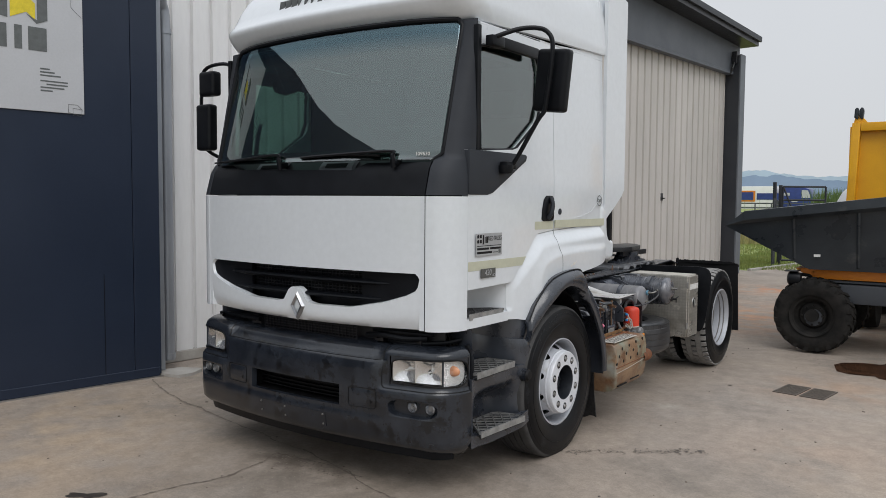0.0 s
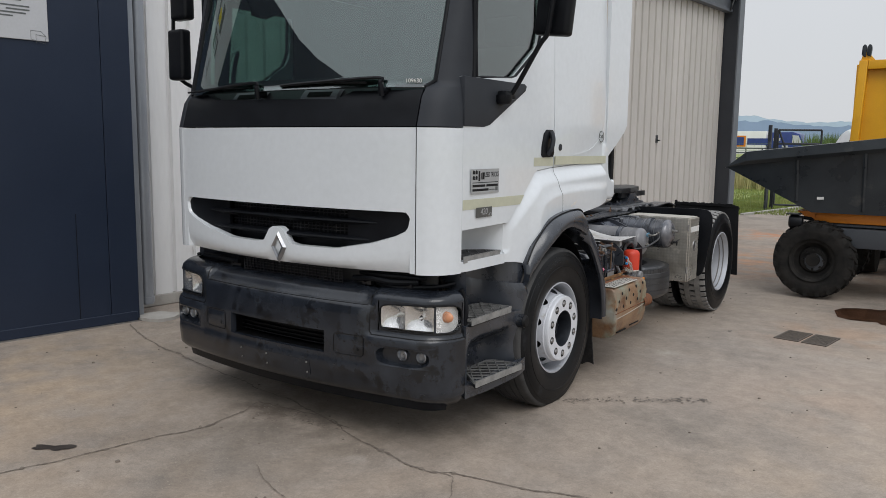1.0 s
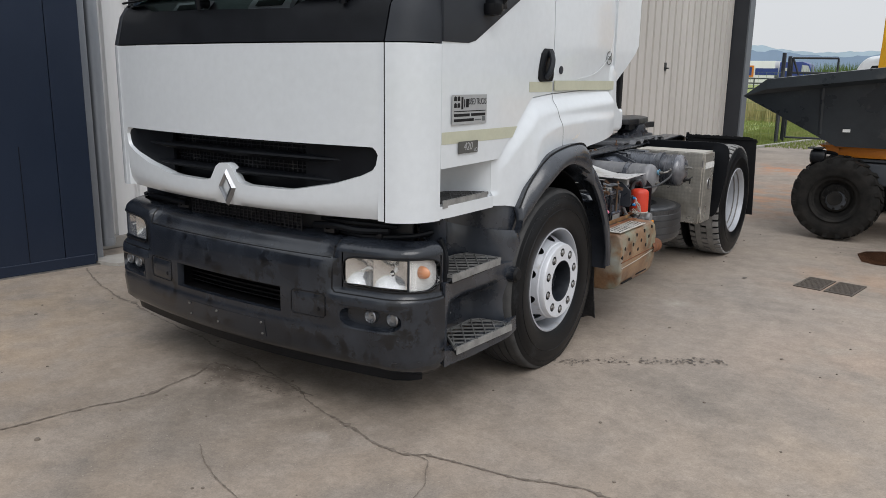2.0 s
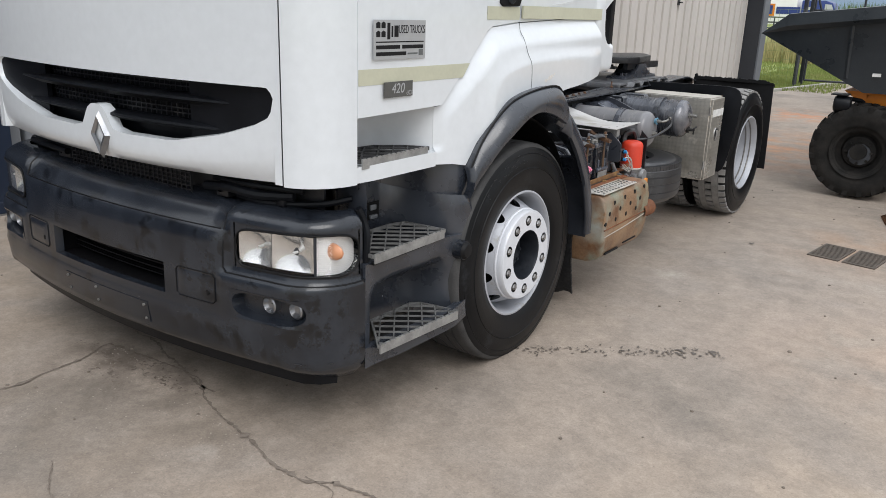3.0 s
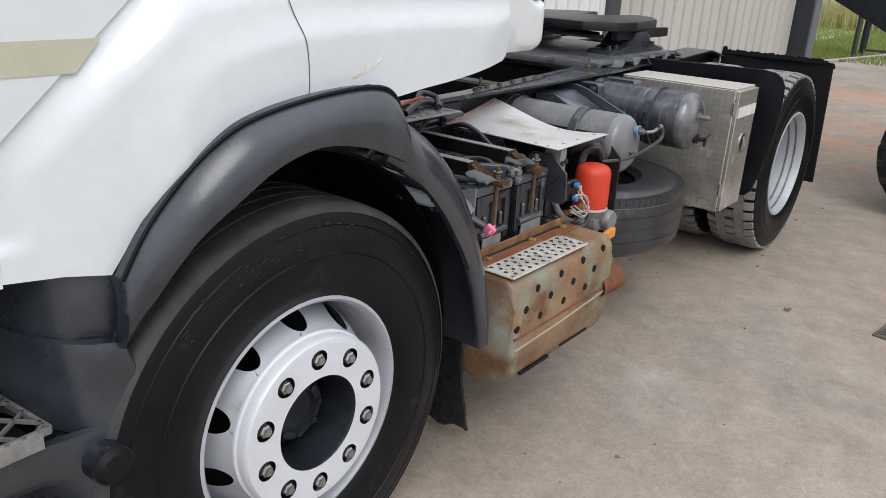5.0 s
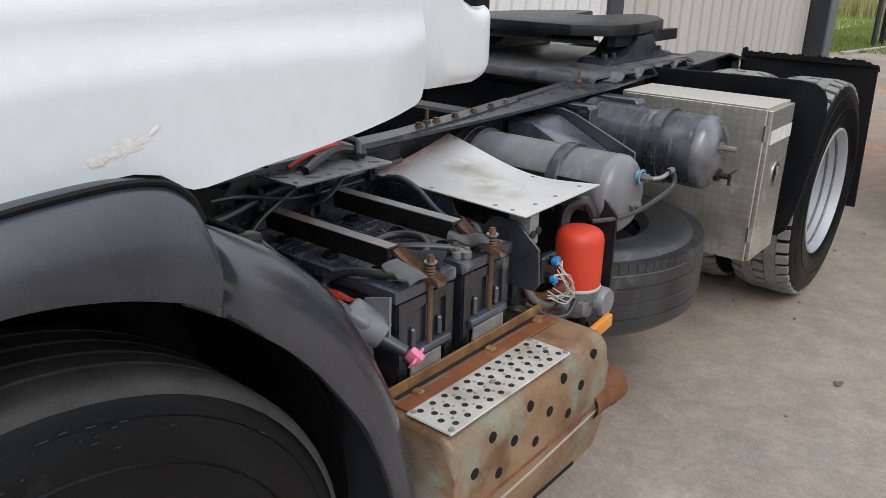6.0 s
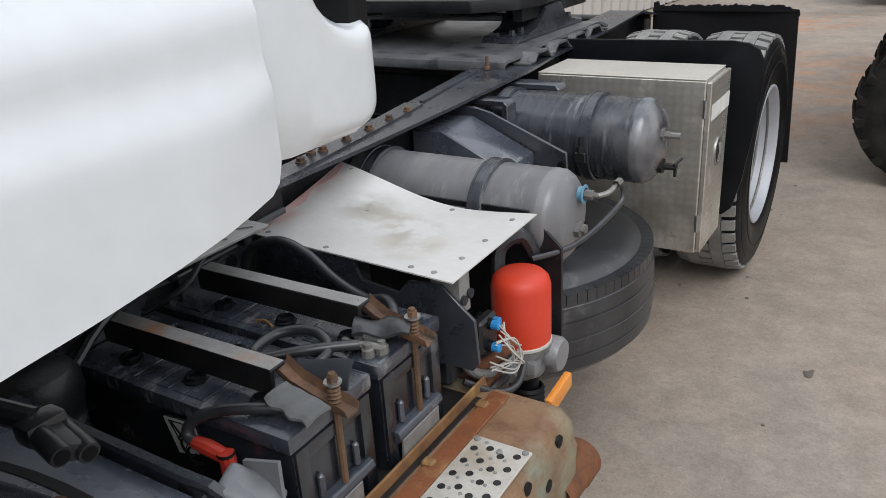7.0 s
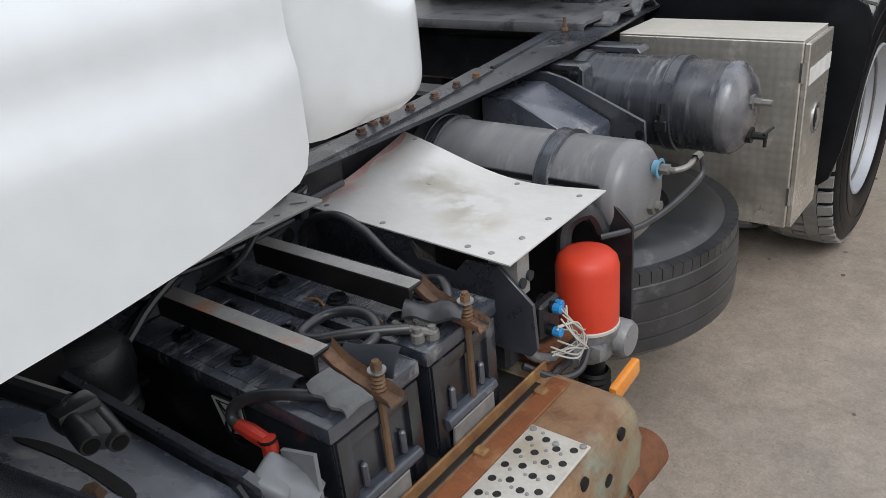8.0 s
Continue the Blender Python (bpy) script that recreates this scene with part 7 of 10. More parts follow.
shell(bm, span(-1.03, 1.03, 14), span(0, 1, 6), lambda u, v: (CX + u, 0.34 + 0.08 * u * u + 0.42 * v, 2.03 - 0.05 * v ** 2 - 0.02 * math.sin(3 * v)), (0, 0, -0.05))
box(bm, CX - 1.03, CX + 1.03, 0.72, 0.80, 1.55, 1.99, 0.02)
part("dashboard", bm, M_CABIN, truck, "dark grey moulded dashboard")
bm = B()
tube(bm, [(CX + 0.50 + 0.22 * math.cos(a), 0.86 + 0.10 * math.sin(a), 2.02 + 0.20 * math.sin(a)) for a in span(0, 2 * math.pi, 28)[:-1]], 0.016, 8, True)
tube(bm, [(CX + 0.28, 0.86, 2.02), (CX + 0.72, 0.86, 2.02)], 0.014, 6)
tube(bm, [(CX + 0.50, 0.86, 2.02), (CX + 0.50, 0.70, 1.80)], 0.03, 8)
part("steering_wheel", bm, M_PLASTIC, truck, "black steering wheel")
for x in (0.50, -0.55):
    bm = B()
    box(bm, CX + x - 0.25, CX + x + 0.25, 1.05, 1.55, 1.55, 1.72, 0.05, 3)
    m = Matrix.Translation((CX + x, 1.60, 1.68)) @ Matrix.Rotation(radians(-10), 4, "X")
    box(bm, -0.25, 0.25, -0.07, 0.07, 0, 0.72, 0.06, 3, m)
    box(bm, -0.14, 0.14, -0.05, 0.05, 0.74, 0.94, 0.04, 3, m)
    box(bm, CX + x - 0.2, CX + x + 0.2, 1.12, 1.5, 1.45, 1.55)
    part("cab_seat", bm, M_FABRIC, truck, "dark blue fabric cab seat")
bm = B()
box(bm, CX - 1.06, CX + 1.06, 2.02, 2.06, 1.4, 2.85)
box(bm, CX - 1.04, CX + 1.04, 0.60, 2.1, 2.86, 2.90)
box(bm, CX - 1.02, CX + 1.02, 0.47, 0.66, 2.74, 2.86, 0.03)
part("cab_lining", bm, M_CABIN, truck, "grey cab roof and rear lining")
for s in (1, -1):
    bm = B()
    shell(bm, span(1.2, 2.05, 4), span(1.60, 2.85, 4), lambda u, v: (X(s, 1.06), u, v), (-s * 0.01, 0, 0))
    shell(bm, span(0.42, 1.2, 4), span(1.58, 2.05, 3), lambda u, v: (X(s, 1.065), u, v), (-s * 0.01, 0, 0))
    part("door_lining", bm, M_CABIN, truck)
for s in (1, -1):
    bm = B()
    shell(bm, span(0, 1, 4), span(2.03, 2.84, 8), lambda u, v: (X(s, 1.045 - 0.02 * u), 0.42 + 0.10 * u + 0.06 * (v - 2.03) + 0.03 * u * (v - 2.03), v), (-s * 0.012, 0, 0))
    shell(bm, span(0.46, 1.22, 6), [2.64, 2.86], lambda u, v: (X(s, 1.045), u, v), (-s * 0.012, 0, 0))
    part("pillar_lining", bm, M_BLACK, truck, "black inner pillar lining")
bm = B()
tube(bm, bow([(CX - 0.97, 0.52, 2.05), (CX - 0.95, 0.53, 2.22), (CX - 0.96, 0.56, 2.30), (CX - 1.02, 0.62, 2.33)], 5), 0.016, 8)
part("grab_handle", bm, M_PLASTIC, truck)
bm = B()
c = Vector((CX - 0.72, 0.62, 2.60))
prism(bm, [(-0.15, 0.03), (-0.05, 0.07), (0.16, 0.05), (0.12, -0.03), (-0.02, -0.06), (-0.13, -0.03)], "y", -0.02, 0.02, 0.01, 2, Matrix.Translation(c))
tube(bm, [c + Vector((0.06, 0, 0.05)), c + Vector((0.08, 0.0, 0.20))], 0.015, 8)
part("inside_mirror", bm, M_CABIN, truck, "interior kerb mirror")

# ---- outside mirrors ----
bm = B()
arm = bow([(1.105, 0.49, 2.720), (1.16, 0.52, 2.745), (1.25, 0.60, 2.785), (1.328, 0.675, 2.793), (1.385, 0.69, 2.765), (1.418, 0.69, 2.700), (1.410, 0.69, 2.555), (1.385, 0.69, 2.38), (1.368, 0.69, 2.300), (1.32, 0.69, 2.240), (1.16, 0.70, 2.00), (1.12, 0.68, 1.975)], 6)
tube(bm, arm, 0.014, 10)
mirror = part("mirror_arm", bm, M_PLASTIC, truck, "bent black mirror arm")
bm = B()
m = Matrix.Translation((1.386, 0.762, 2.488)) @ Matrix.Rotation(radians(-4), 4, "Z") @ Matrix.Rotation(radians(6.2), 4, "Y")
box(bm, -0.110, 0.110, -0.040, 0.040, -0.188, 0.188, 0.032, 4, m)
part("mirror_housing", bm, M_PLASTIC, mirror, "black rounded mirror housing")
bm = B()
box(bm, -0.095, 0.095, 0.0402, 0.0415, -0.170, 0.170, 0, 1, m)
part("mirror_glass", bm, M_CHROME, mirror)
bm = B()
box(bm, 1.09, 1.15, 0.46, 0.60, 2.68, 2.745, 0.015, 2)
box(bm, 1.09, 1.13, 0.60, 1.06, 2.685, 2.755, 0.015, 2)
part("mirror_bracket_upper", bm, M_PLASTIC, mirror)
bm = B()
box(bm, 1.10, 1.16, 0.62, 0.74, 1.955, 2.005, 0.016, 2)
lathe(bm, [(0, 0.0), (0.04, 0.0), (0.05, 0.02), (0.05, 0.05), (0, 0.05)], (1.12, 0.66, 1.93), "z", 14)
part("mirror_bracket_lower", bm, M_PLASTIC, mirror)
bm = B()
tube(bm, bow([(X(-1, 1.10), 0.47, 2.74), (X(-1, 1.25), 0.46, 2.80), (X(-1, 1.47), 0.45, 2.77), (X(-1, 1.51), 0.45, 2.60), (X(-1, 1.51), 0.45, 2.25), (X(-1, 1.45), 0.50, 2.12), (X(-1, 1.13), 0.55, 2.02)], 5), 0.014, 8)
mr = part("mirror_arm", bm, M_PLASTIC, truck, "bent black mirror arm")
for z0, z1, x0, x1 in ((2.56, 2.75, 1.31, 1.49), (2.14, 2.50, 1.36, 1.53)):
    bm = B()
    box(bm, X(-1, x1), X(-1, x0), 0.40, 0.49, z0, z1, 0.034, 4)
    part("mirror_housing", bm, M_PLASTIC, mr, "black rounded mirror housing")

# ---- sticker and badge plate on the door ----
SX = 1.0995
bm = B()
box(bm, SX, SX + 0.0015, 0.367, 0.662, 1.431, 1.566)
st = part("door_sticker", bm, M_STICKER, truck, "silver dealer sticker with black print")
TM = lambda y, z, d=0.002: Matrix.Translation((SX + d, y, z)) @ Matrix(((0, 0, 1, 0), (1, 0, 0, 0), (0, 1, 0, 0), (0, 0, 0, 1)))
lettering("USED TRUCKS", 0.030, TM(0.580, 1.533) @ Matrix.Diagonal((0.80, 1.35, 1, 1)), M_BLACK, st, "sticker_words", 0.0004, "black words USED TRUCKS")
bm = B()
for a, b, z0, z1 in ((0.379, 0.651, 1.489, 1.493), (0.380, 0.512, 1.467, 1.480), (0.524, 0.649, 1.467, 1.480), (0.380, 0.548, 1.444, 1.457)):
    box(bm, SX + 0.0015, SX + 0.0022, a, b, z0, z1)
part("text_bar", bm, M_BLACK, st)
bm = B()
for a, b, z0, z1 in ((0.556, 0.615, 1.446, 1.452), (0.622, 0.648, 1.442, 1.464)):
    box(bm, SX + 0.0015, SX + 0.0022, a, b, z0, z1)
part("text_bar", bm, M_GREYINK, st)
bm = B()
for dy, dz in ((0, 0), (0.028, 0), (0, 0.03), (0.028, 0.03)):
    prism(bm, [(0.380 + dy, 1.508 + dz), (0.402 + dy, 1.508 + dz), (0.402 + dy, 1.526 + dz), (0.390 + dy, 1.530 + dz), (0.380 + dy, 1.524 + dz)], "x", SX + 0.0015, SX + 0.0022)
for a, b, z0, z1 in ((0.440, 0.456, 1.500, 1.556), (0.463, 0.472, 1.508, 1.545), (0.479, 0.502, 1.508, 1.547)):
    box(bm, SX + 0.0015, SX + 0.0022, a, b, z0, z1)
part("sticker_figure", bm, M_BLACK, st)
bm = B()
box(bm, SX, SX + 0.002, 0.425, 0.590, 1.296, 1.352)
bp = part("badge_plate", bm, M_PLATE, truck, "dark grey plate numbered 420")
lettering("420", 0.050, TM(0.506, 1.326, 0.0024) @ Matrix(((1, 0.18, 0, 0), (0, 1, 0, 0), (0, 0, 1, 0), (0, 0, 0, 1))), M_STICKER, bp, "number", 0.0004, "pale number 420")
lettering("dCi", 0.024, TM(0.570, 1.308, 0.0024), M_STICKER, bp, "small_letters", 0.0004)

# ---- ladder frame ----
RAIL = [(1.2, 0.60), (2.6, 0.597), (3.0, 0.60), (3.4, 0.590), (4.0, 0.565), (4.3, 0.53), (5.9, 0.46)]
FLANGE_IN = [(1.2, 0.58), (2.6, 0.575), (2.74, 0.565), (3.12, 0.518), (3.46, 0.465), (3.9, 0.395), (4.3, 0.36), (5.9, 0.34)]
for s in (1, -1):
    bm = B()
    xs = lambda y: lerp(y, RAIL)
    ys = [1.2, 2.0, 2.6, 2.74, 3.0, 3.12, 3.4, 3.46, 3.8, 3.9, 4.0, 4.3, 5.0, 5.5, 6.0]
    zt = lambda y: lerp(y, [(5.2, 1.07), (5.5, 1.085), (6.0, 1.00)])
    shell(bm, ys, [0, 1], lambda u, v: (X(s, xs(u) - 0.06), u, zt(u) - 0.27 + 0.262 * v), (-s * 0.010, 0, 0))
    shell(bm, ys, [0, 1], lambda u, v: (X(s, xs(u) + 0.02 - 0.085 * v), u, zt(u) - 0.262), (0, 0, 0.010))
    # web darker than its flange: the shade under it is put into the metal
    rail = part("frame_rail", bm, M_DARK, truck, "dark painted steel frame rail with rusty bolts", 30)
    bm = B()
    shell(bm, ys, [0, 1], lambda u, v: (X(s, xs(u) + 0.043 + (lerp(u, FLANGE_IN) - xs(u) - 0.043) * v), u, zt(u)), (0, 0, -0.010))
    # reinforcing plate under the bolts, with a folded ridge
    shell(bm, [2.2, 2.6, 2.74, 3.12, 3.40], [0, 1], lambda u, v: (X(s, lerp(u, FLANGE_IN) + 0.004 + 0.062 * v), u, zt(u) + 0.006), (0, 0, -0.006))
    tube(bm, [(X(s, lerp(y, FLANGE_IN) + 0.05), y, zt(y) + 0.003) for y in (3.42, 3.6, 3.75, 3.9)], 0.007, 6)
    part("top_flange", bm, M_FRAME, rail, "dusty rail top flange")
    for y, x in ((2.794, 0.593), (2.888, 0.581), (2.989, 0.574), (3.097, 0.565), (3.208, 0.553), (3.305, 0.548)):
        bm = B()
        lathe(bm, [(0.014, 0.0), (0.014, 0.003), (0.0105, 0.004), (0.0105, 0.012), (0, 0.013)], (X(s, x), y, 1.076), "z", 6)
        part("bolt", bm, M_RUSTEND, rail, "rusty bolt")
    for y, x in ((2.857, 0.570), (3.95, 0.46)):
        bm = B()
        lathe(bm, [(0.012, 0.0), (0.012, 0.010), (0.006, 0.011), (0.006, 0.045), (0, 0.046)], (X(s, x), y, 1.072), "z", 8)
        part("stud", bm, M_RUSTEND, rail)
    # web holes and brackets
    bm = B()
    for k in range(12):
        y = 2.1 + k * 0.16
        lathe(bm, [(0.009, 0), (0.009, 0.006), (0, 0.007)] if s == 1 else [(0.009, 0), (0.009, -0.006), (0, -0.007)], (X(s, xs(y) - 0.06), y, 0.98 - 0.06 * (k % 2)), "x", 6)
    split_part("web_bolt", bm, M_DARK, rail)
bm = B()
for y in (2.3, 3.3, 4.05, 5.75):
    box(bm, X(-1, 0.46), X(1, 0.46), y, y + 0.10, 0.84, 1.02, 0.01, 1)
split_part("cross_member", bm, M_DARK, truck)
# unseen black masses fill the underside and stand for its dark depth
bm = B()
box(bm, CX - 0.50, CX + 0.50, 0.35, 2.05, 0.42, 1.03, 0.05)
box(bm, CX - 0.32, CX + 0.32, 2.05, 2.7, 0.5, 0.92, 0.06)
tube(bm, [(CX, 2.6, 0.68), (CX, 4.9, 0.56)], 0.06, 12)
part("engine_block", bm, M_BLACK, truck)
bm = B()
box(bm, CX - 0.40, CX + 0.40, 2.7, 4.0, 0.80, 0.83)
part("frame_depth_sheet", bm, M_BLACK, truck)

bm = B()
box(bm, 0.54, 0.70, 2.20, 2.52, 1.040, 1.046, 0.001, 1)
for k in range(6):
    for j in range(3):
        box(bm, -0.016, 0.016, -0.005, 0.005, 0, 0.003, 0, 1, Matrix.Translation((0.566 + 0.052 * j, 2.225 + 0.052 * k, 1.046)) @ Matrix.Rotation(radians(45 if (k + j) % 2 else -45), 4, "Z"))
part("checker_plate", bm, M_ALU, truck, "small aluminium checker plate")
for pts, r, mat in (([(0.60, 2.26, 1.06), (0.61, 2.33, 1.085), (0.60, 2.41, 1.09), (0.57, 2.47, 1.075)], 0.006, M_REDCAP), ([(0.64, 2.28, 1.055), (0.62, 2.36, 1.075), (0.60, 2.44, 1.075), (0.62, 2.50, 1.055)], 0.012, M_CABLE), ([(0.60, 2.38, 1.06), (0.57, 2.44, 1.10), (0.60, 2.49, 1.085), (0.64, 2.46, 1.06)], 0.010, M_CABLE)):
    bm = B()
    tube(bm, bow(pts, 5), r, 8)
    part("frame_cable", bm, mat, truck)

# fifth wheel and its mounting plate
bm = B()
prof = [(3.965, 1.072), (3.972, 1.092), (3.99, 1.098), (4.18, 1.098), (4.24, 1.112), (4.9, 1.112), (5.0, 1.085)]
shell(bm, span(-0.52, 0.52, 8), list(range(len(prof))), lambda u, v: (CX + u, prof[int(v)][0], prof[int(v)][1]), (0, 0.002, -0.012))
mountp = part("mounting_plate", bm, M_PLATEGREY, truck, "dusty dark steel mounting plate")
bm = B()
for s in (1, -1):
    for k in range(4):
        y = 4.10 + 0.21 * k
        prism(bm, [(y - 0.05, 1.072), (y, 1.072), (y + 0.03, 1.100), (y + 0.11, 1.100), (y + 0.14, 1.072), (y + 0.16, 1.072), (y + 0.16, 1.078), (y + 0.145, 1.078), (y + 0.115, 1.107), (y + 0.025, 1.107), (y - 0.005, 1.078), (y - 0.05, 1.078)], "x", min(X(s, 0.515), X(s, 0.578 - 0.012 * k)), max(X(s, 0.515), X(s, 0.578 - 0.012 * k)), 0.0, 1)
split_part("rail_bracket", bm, M_PLATEGREY, mountp)
for s in (1, -1):
    bm = B()
    prism(bm, [(4.24, 1.112), (4.92, 1.112), (4.88, 1.135), (4.72, 1.14), (4.66, 1.225), (4.50, 1.225), (4.42, 1.14), (4.28, 1.135)], "x", min(X(s, 0.27), X(s, 0.44)), max(X(s, 0.27), X(s, 0.44)), 0.012, 2)
    ped = part("pedestal", bm, M_FRAME, mountp)
    for y in (4.30, 4.38, 4.78, 4.86):
        bm = B()
        lathe(bm, [(0.018, 0), (0.018, 0.004), (0.013, 0.005), (0.013, 0.02), (0, 0.021)], (X(s, 0.385), y, 1.136), "z", 6)
        part("bolt", bm, M_FRAME, ped)
bm = B()
out = [(-0.44, 4.26), (-0.30, 4.13), (0.30, 4.13), (0.44, 4.26), (0.465, 4.45), (0.40, 4.85), (0.28, 5.05), (0.14, 5.12), (0.06, 4.75), (-0.06, 4.75), (-0.14, 5.12), (-0.28, 5.05), (-0.40, 4.85), (-0.465, 4.45)]
prism(bm, [(CX + x, y) for x, y in out], "z", 1.235, 1.285, 0.012, 2)
fw = part("fifth_wheel", bm, M_DARK, truck, "greasy black fifth wheel coupling plate")
bm = B()
for x in (-0.42, 0.38):
    box(bm, CX + x, CX + x + 0.04, 4.32, 4.98, 1.185, 1.236)
box(bm, CX - 0.20, CX + 0.10, 4.26, 4.32, 1.20, 1.236, 0.01)
tube(bm, [(CX - 0.55, 4.5, 1.20), (CX + 0.25, 4.42, 1.20)], 0.014, 8)
part("coupling_rib", bm, M_DARK, fw)
bm = B()
tube(bm, [(CX - 0.4, 4.38, 1.19), (CX + 0.30, 4.38, 1.19)], 0.012, 8)
part("lock_bar", bm, M_STEEL, fw)

# ---- air tanks ----
def air_tank(y, z, r, x0, x1, straps, paint):
    bm = B()
    d = r * 0.42
    prof = [(0, x1), (r * 0.45, x1 - d * 0.10), (r * 0.75, x1 - d * 0.34), (r * 0.93, x1 - d * 0.72), (r, x1 - d), (r, x1 - d - 0.012), (r * 1.008, x1 - d - 0.014), (r * 1.008, x1 - d - 0.024), (r, x1 - d - 0.026), (r, x0 + d), (r * 0.75, x0 + d * 0.3), (0, x0)]
    lathe(bm, prof, (0, y, z), "x", 48)
    t = part("air_tank", bm, paint, truck, "scuffed grey steel air tank")
    for sx in straps:
        bm = B()
        lathe(bm, [(r + 0.001, -0.020), (r + 0.007, -0.018), (r + 0.007, 0.018), (r + 0.001, 0.020)], (sx, y, z), "x", 48)
        lathe(bm, [(r + 0.0065, -0.018), (r + 0.009, -0.018), (r + 0.009, -0.013), (r + 0.0065, -0.012)], (sx, y, z), "x", 48)
        lathe(bm, [(r + 0.0065, 0.012), (r + 0.009, 0.013), (r + 0.009, 0.018), (r + 0.0065, 0.018)], (sx, y, z), "x", 48)
        part("strap", bm, M_FRAME if paint is M_TANK else M_TANK, t)
        bm = B()
        a = radians(200)
        lathe(bm, [(0.014, 0), (0.014, 0.02), (0.007, 0.021), (0.007, 0.05), (0, 0.051)], (sx, y - r - 0.008, z - 0.015), "z", 8)
        box(bm, sx - 0.018, sx + 0.018, y - r - 0.02, y - r + 0.002, z - 0.045, z - 0.012, 0.003, 1)
        part("strap_bolt", bm, M_DARK, t)
    return t


tk1 = air_tank(3.775, 0.915, 0.130, 0.52, 1.115, (0.605, 0.90), M_TANK)
tk2 = air_tank(3.105, 0.905, 0.116, 0.40, 1.108, (0.56, 0.89), M_TANKDUSTY)
bm = B()
lathe(bm, [(0.022, -0.02), (0.022, 0.012), (0.012, 0.014), (0.012, 0.030), (0, 0.031)], (1.105, 3.75, 0.945), "x", 6)
lathe(bm, [(0.010, 0.0), (0.010, 0.045), (0, 0.046)], (1.12, 3.75, 0.945), "x", 8)
part("tank_plug", bm, M_DULL, tk1)
bm = B()
lathe(bm, [(0.024, -0.02), (0.024, 0.010), (0.012, 0.012), (0.010, 0.050), (0, 0.051)], (1.105, 3.765, 0.845), "x", 8)
tube(bm, [(1.15, 3.765, 0.845), (1.15, 3.765, 0.815)], 0.006, 6)
tube(bm, [(1.15, 3.75, 0.855), (1.165, 3.78, 0.87)], 0.005, 6)
part("drain_valve", bm, M_RUSTSTRAP, tk1, "rusty drain valve")
bm = B()
lathe(bm, [(0.017, -0.01), (0.018, 0.003), (0.023, 0.003), (0.023, 0.005), (0.016, 0.006)], (1.112, 3.12, 0.965), "x", 16)
part("blue_ring", bm, surf("faded_blue", (0.16, 0.36, 0.50), None, 20, 0.5), tk2, "faded blue fitting ring")
bm = B()
lathe(bm, [(0.012, 0.0), (0.012, 0.022), (0.007, 0.024), (0.007, 0.036)], (1.115, 3.12, 0.965), "x", 6)
tube(bm, bow([(1.148, 3.12, 0.965), (1.168, 3.14, 0.97), (1.178, 3.17, 0.985)], 4), 0.0065, 8)
lathe(bm, [(0.0095, 0.0), (0.0095, 0.028), (0.0, 0.029)], (1.178, 3.155, 0.985), "y", 6)
lathe(bm, [(0.021, -0.02), (0.021, 0.012), (0.013, 0.014), (0.013, 0.024), (0, 0.025)], (1.105, 3.10, 0.885), "x", 6)
split_part("tank_fitting", bm, M_DULL, tk2)
bm = B()
tube(bm, bow([(1.180, 3.185, 0.985), (1.186, 3.18, 0.94), (1.16, 3.10, 0.90), (1.12, 3.02, 0.87), (1.06, 2.95, 0.86)], 5), 0.0068, 8)
part("air_hose", bm, M_CABLE, truck)
# bracket between the tanks
bm = B()
prism(bm, [(0.48, 1.045), (0.60, 1.045), (0.655, 1.03), (0.90, 0.93), (0.905, 0.86), (0.88, 0.845), (0.48, 0.80)], "y", 3.525, 3.537, 0.003, 1)
br = part("tank_bracket", bm, M_FRAME, truck, "dark folded steel bracket")
bm = B()
prism(bm, [(0.50, 0.82), (0.50, 1.015), (0.60, 1.02), (0.80, 0.925), (0.80, 0.82)], "y", 3.33, 3.52, 0.004, 1)
part("bracket_box", bm, M_DUSTBLUE, br)
bm = B()
lathe(bm, [(0, -0.002), (0.012, -0.002), (0.012, 0.0)], (0.885, 3.524, 0.892), "y", 14)
part("bracket_hole", bm, M_BLACK, br)
bm = B()
prism(bm, [(0.50, 1.05), (0.66, 1.05), (0.675, 1.035), (0.675, 0.95), (0.66, 0.95), (0.66, 1.035), (0.50, 1.035)], "y", 3.60, 3.66, 0.003, 1)
prism(bm, [(0.50, 1.05), (0.72, 1.05), (0.735, 1.03), (0.50, 1.03)], "y", 3.86, 3.93, 0.003, 1)
split_part("tank_hanger", bm, M_FRAME, br)

# ---- steel tool box in front of the rear wheels ----
bm = B()
box(bm, 0.555, 1.150, 4.080, 4.355, 0.435, 1.040, 0.004, 1)
tb = part("tool_box", bm, M_GALV, truck, "engine-turned steel tool box with a hinged door")
bm = B()
box(bm, 1.151, 1.168, 4.083, 4.352, 0.440, 1.036, 0.003, 1)
part("box_door", bm, M_GALV, tb)
bm = B()
box(bm, 1.1685, 1.1695, 4.10, 4.350, 0.905, 0.958)
part("white_sticker", bm, M_PAPER, tb, "white sticker strip")
bm = B()
lathe(bm, [(0.040, 0.0006), (0.0, 0.0006)], (1.168, 4.235, 0.77), "x", 24)
part("lock_dish", bm, M_DARK, tb)
bm = B()
lathe(bm, [(0.040, 0.0), (0.042, 0.005), (0.050, 0.004), (0.051, 0.0)], (1.168, 4.235, 0.77), "x", 28)
tube(bm, [(1.172, 4.235, 0.738), (1.176, 4.235, 0.77), (1.172, 4.235, 0.802)], 0.009, 8)
part("box_lock", bm, M_STEEL, tb, "round flush lock")
bm = B()
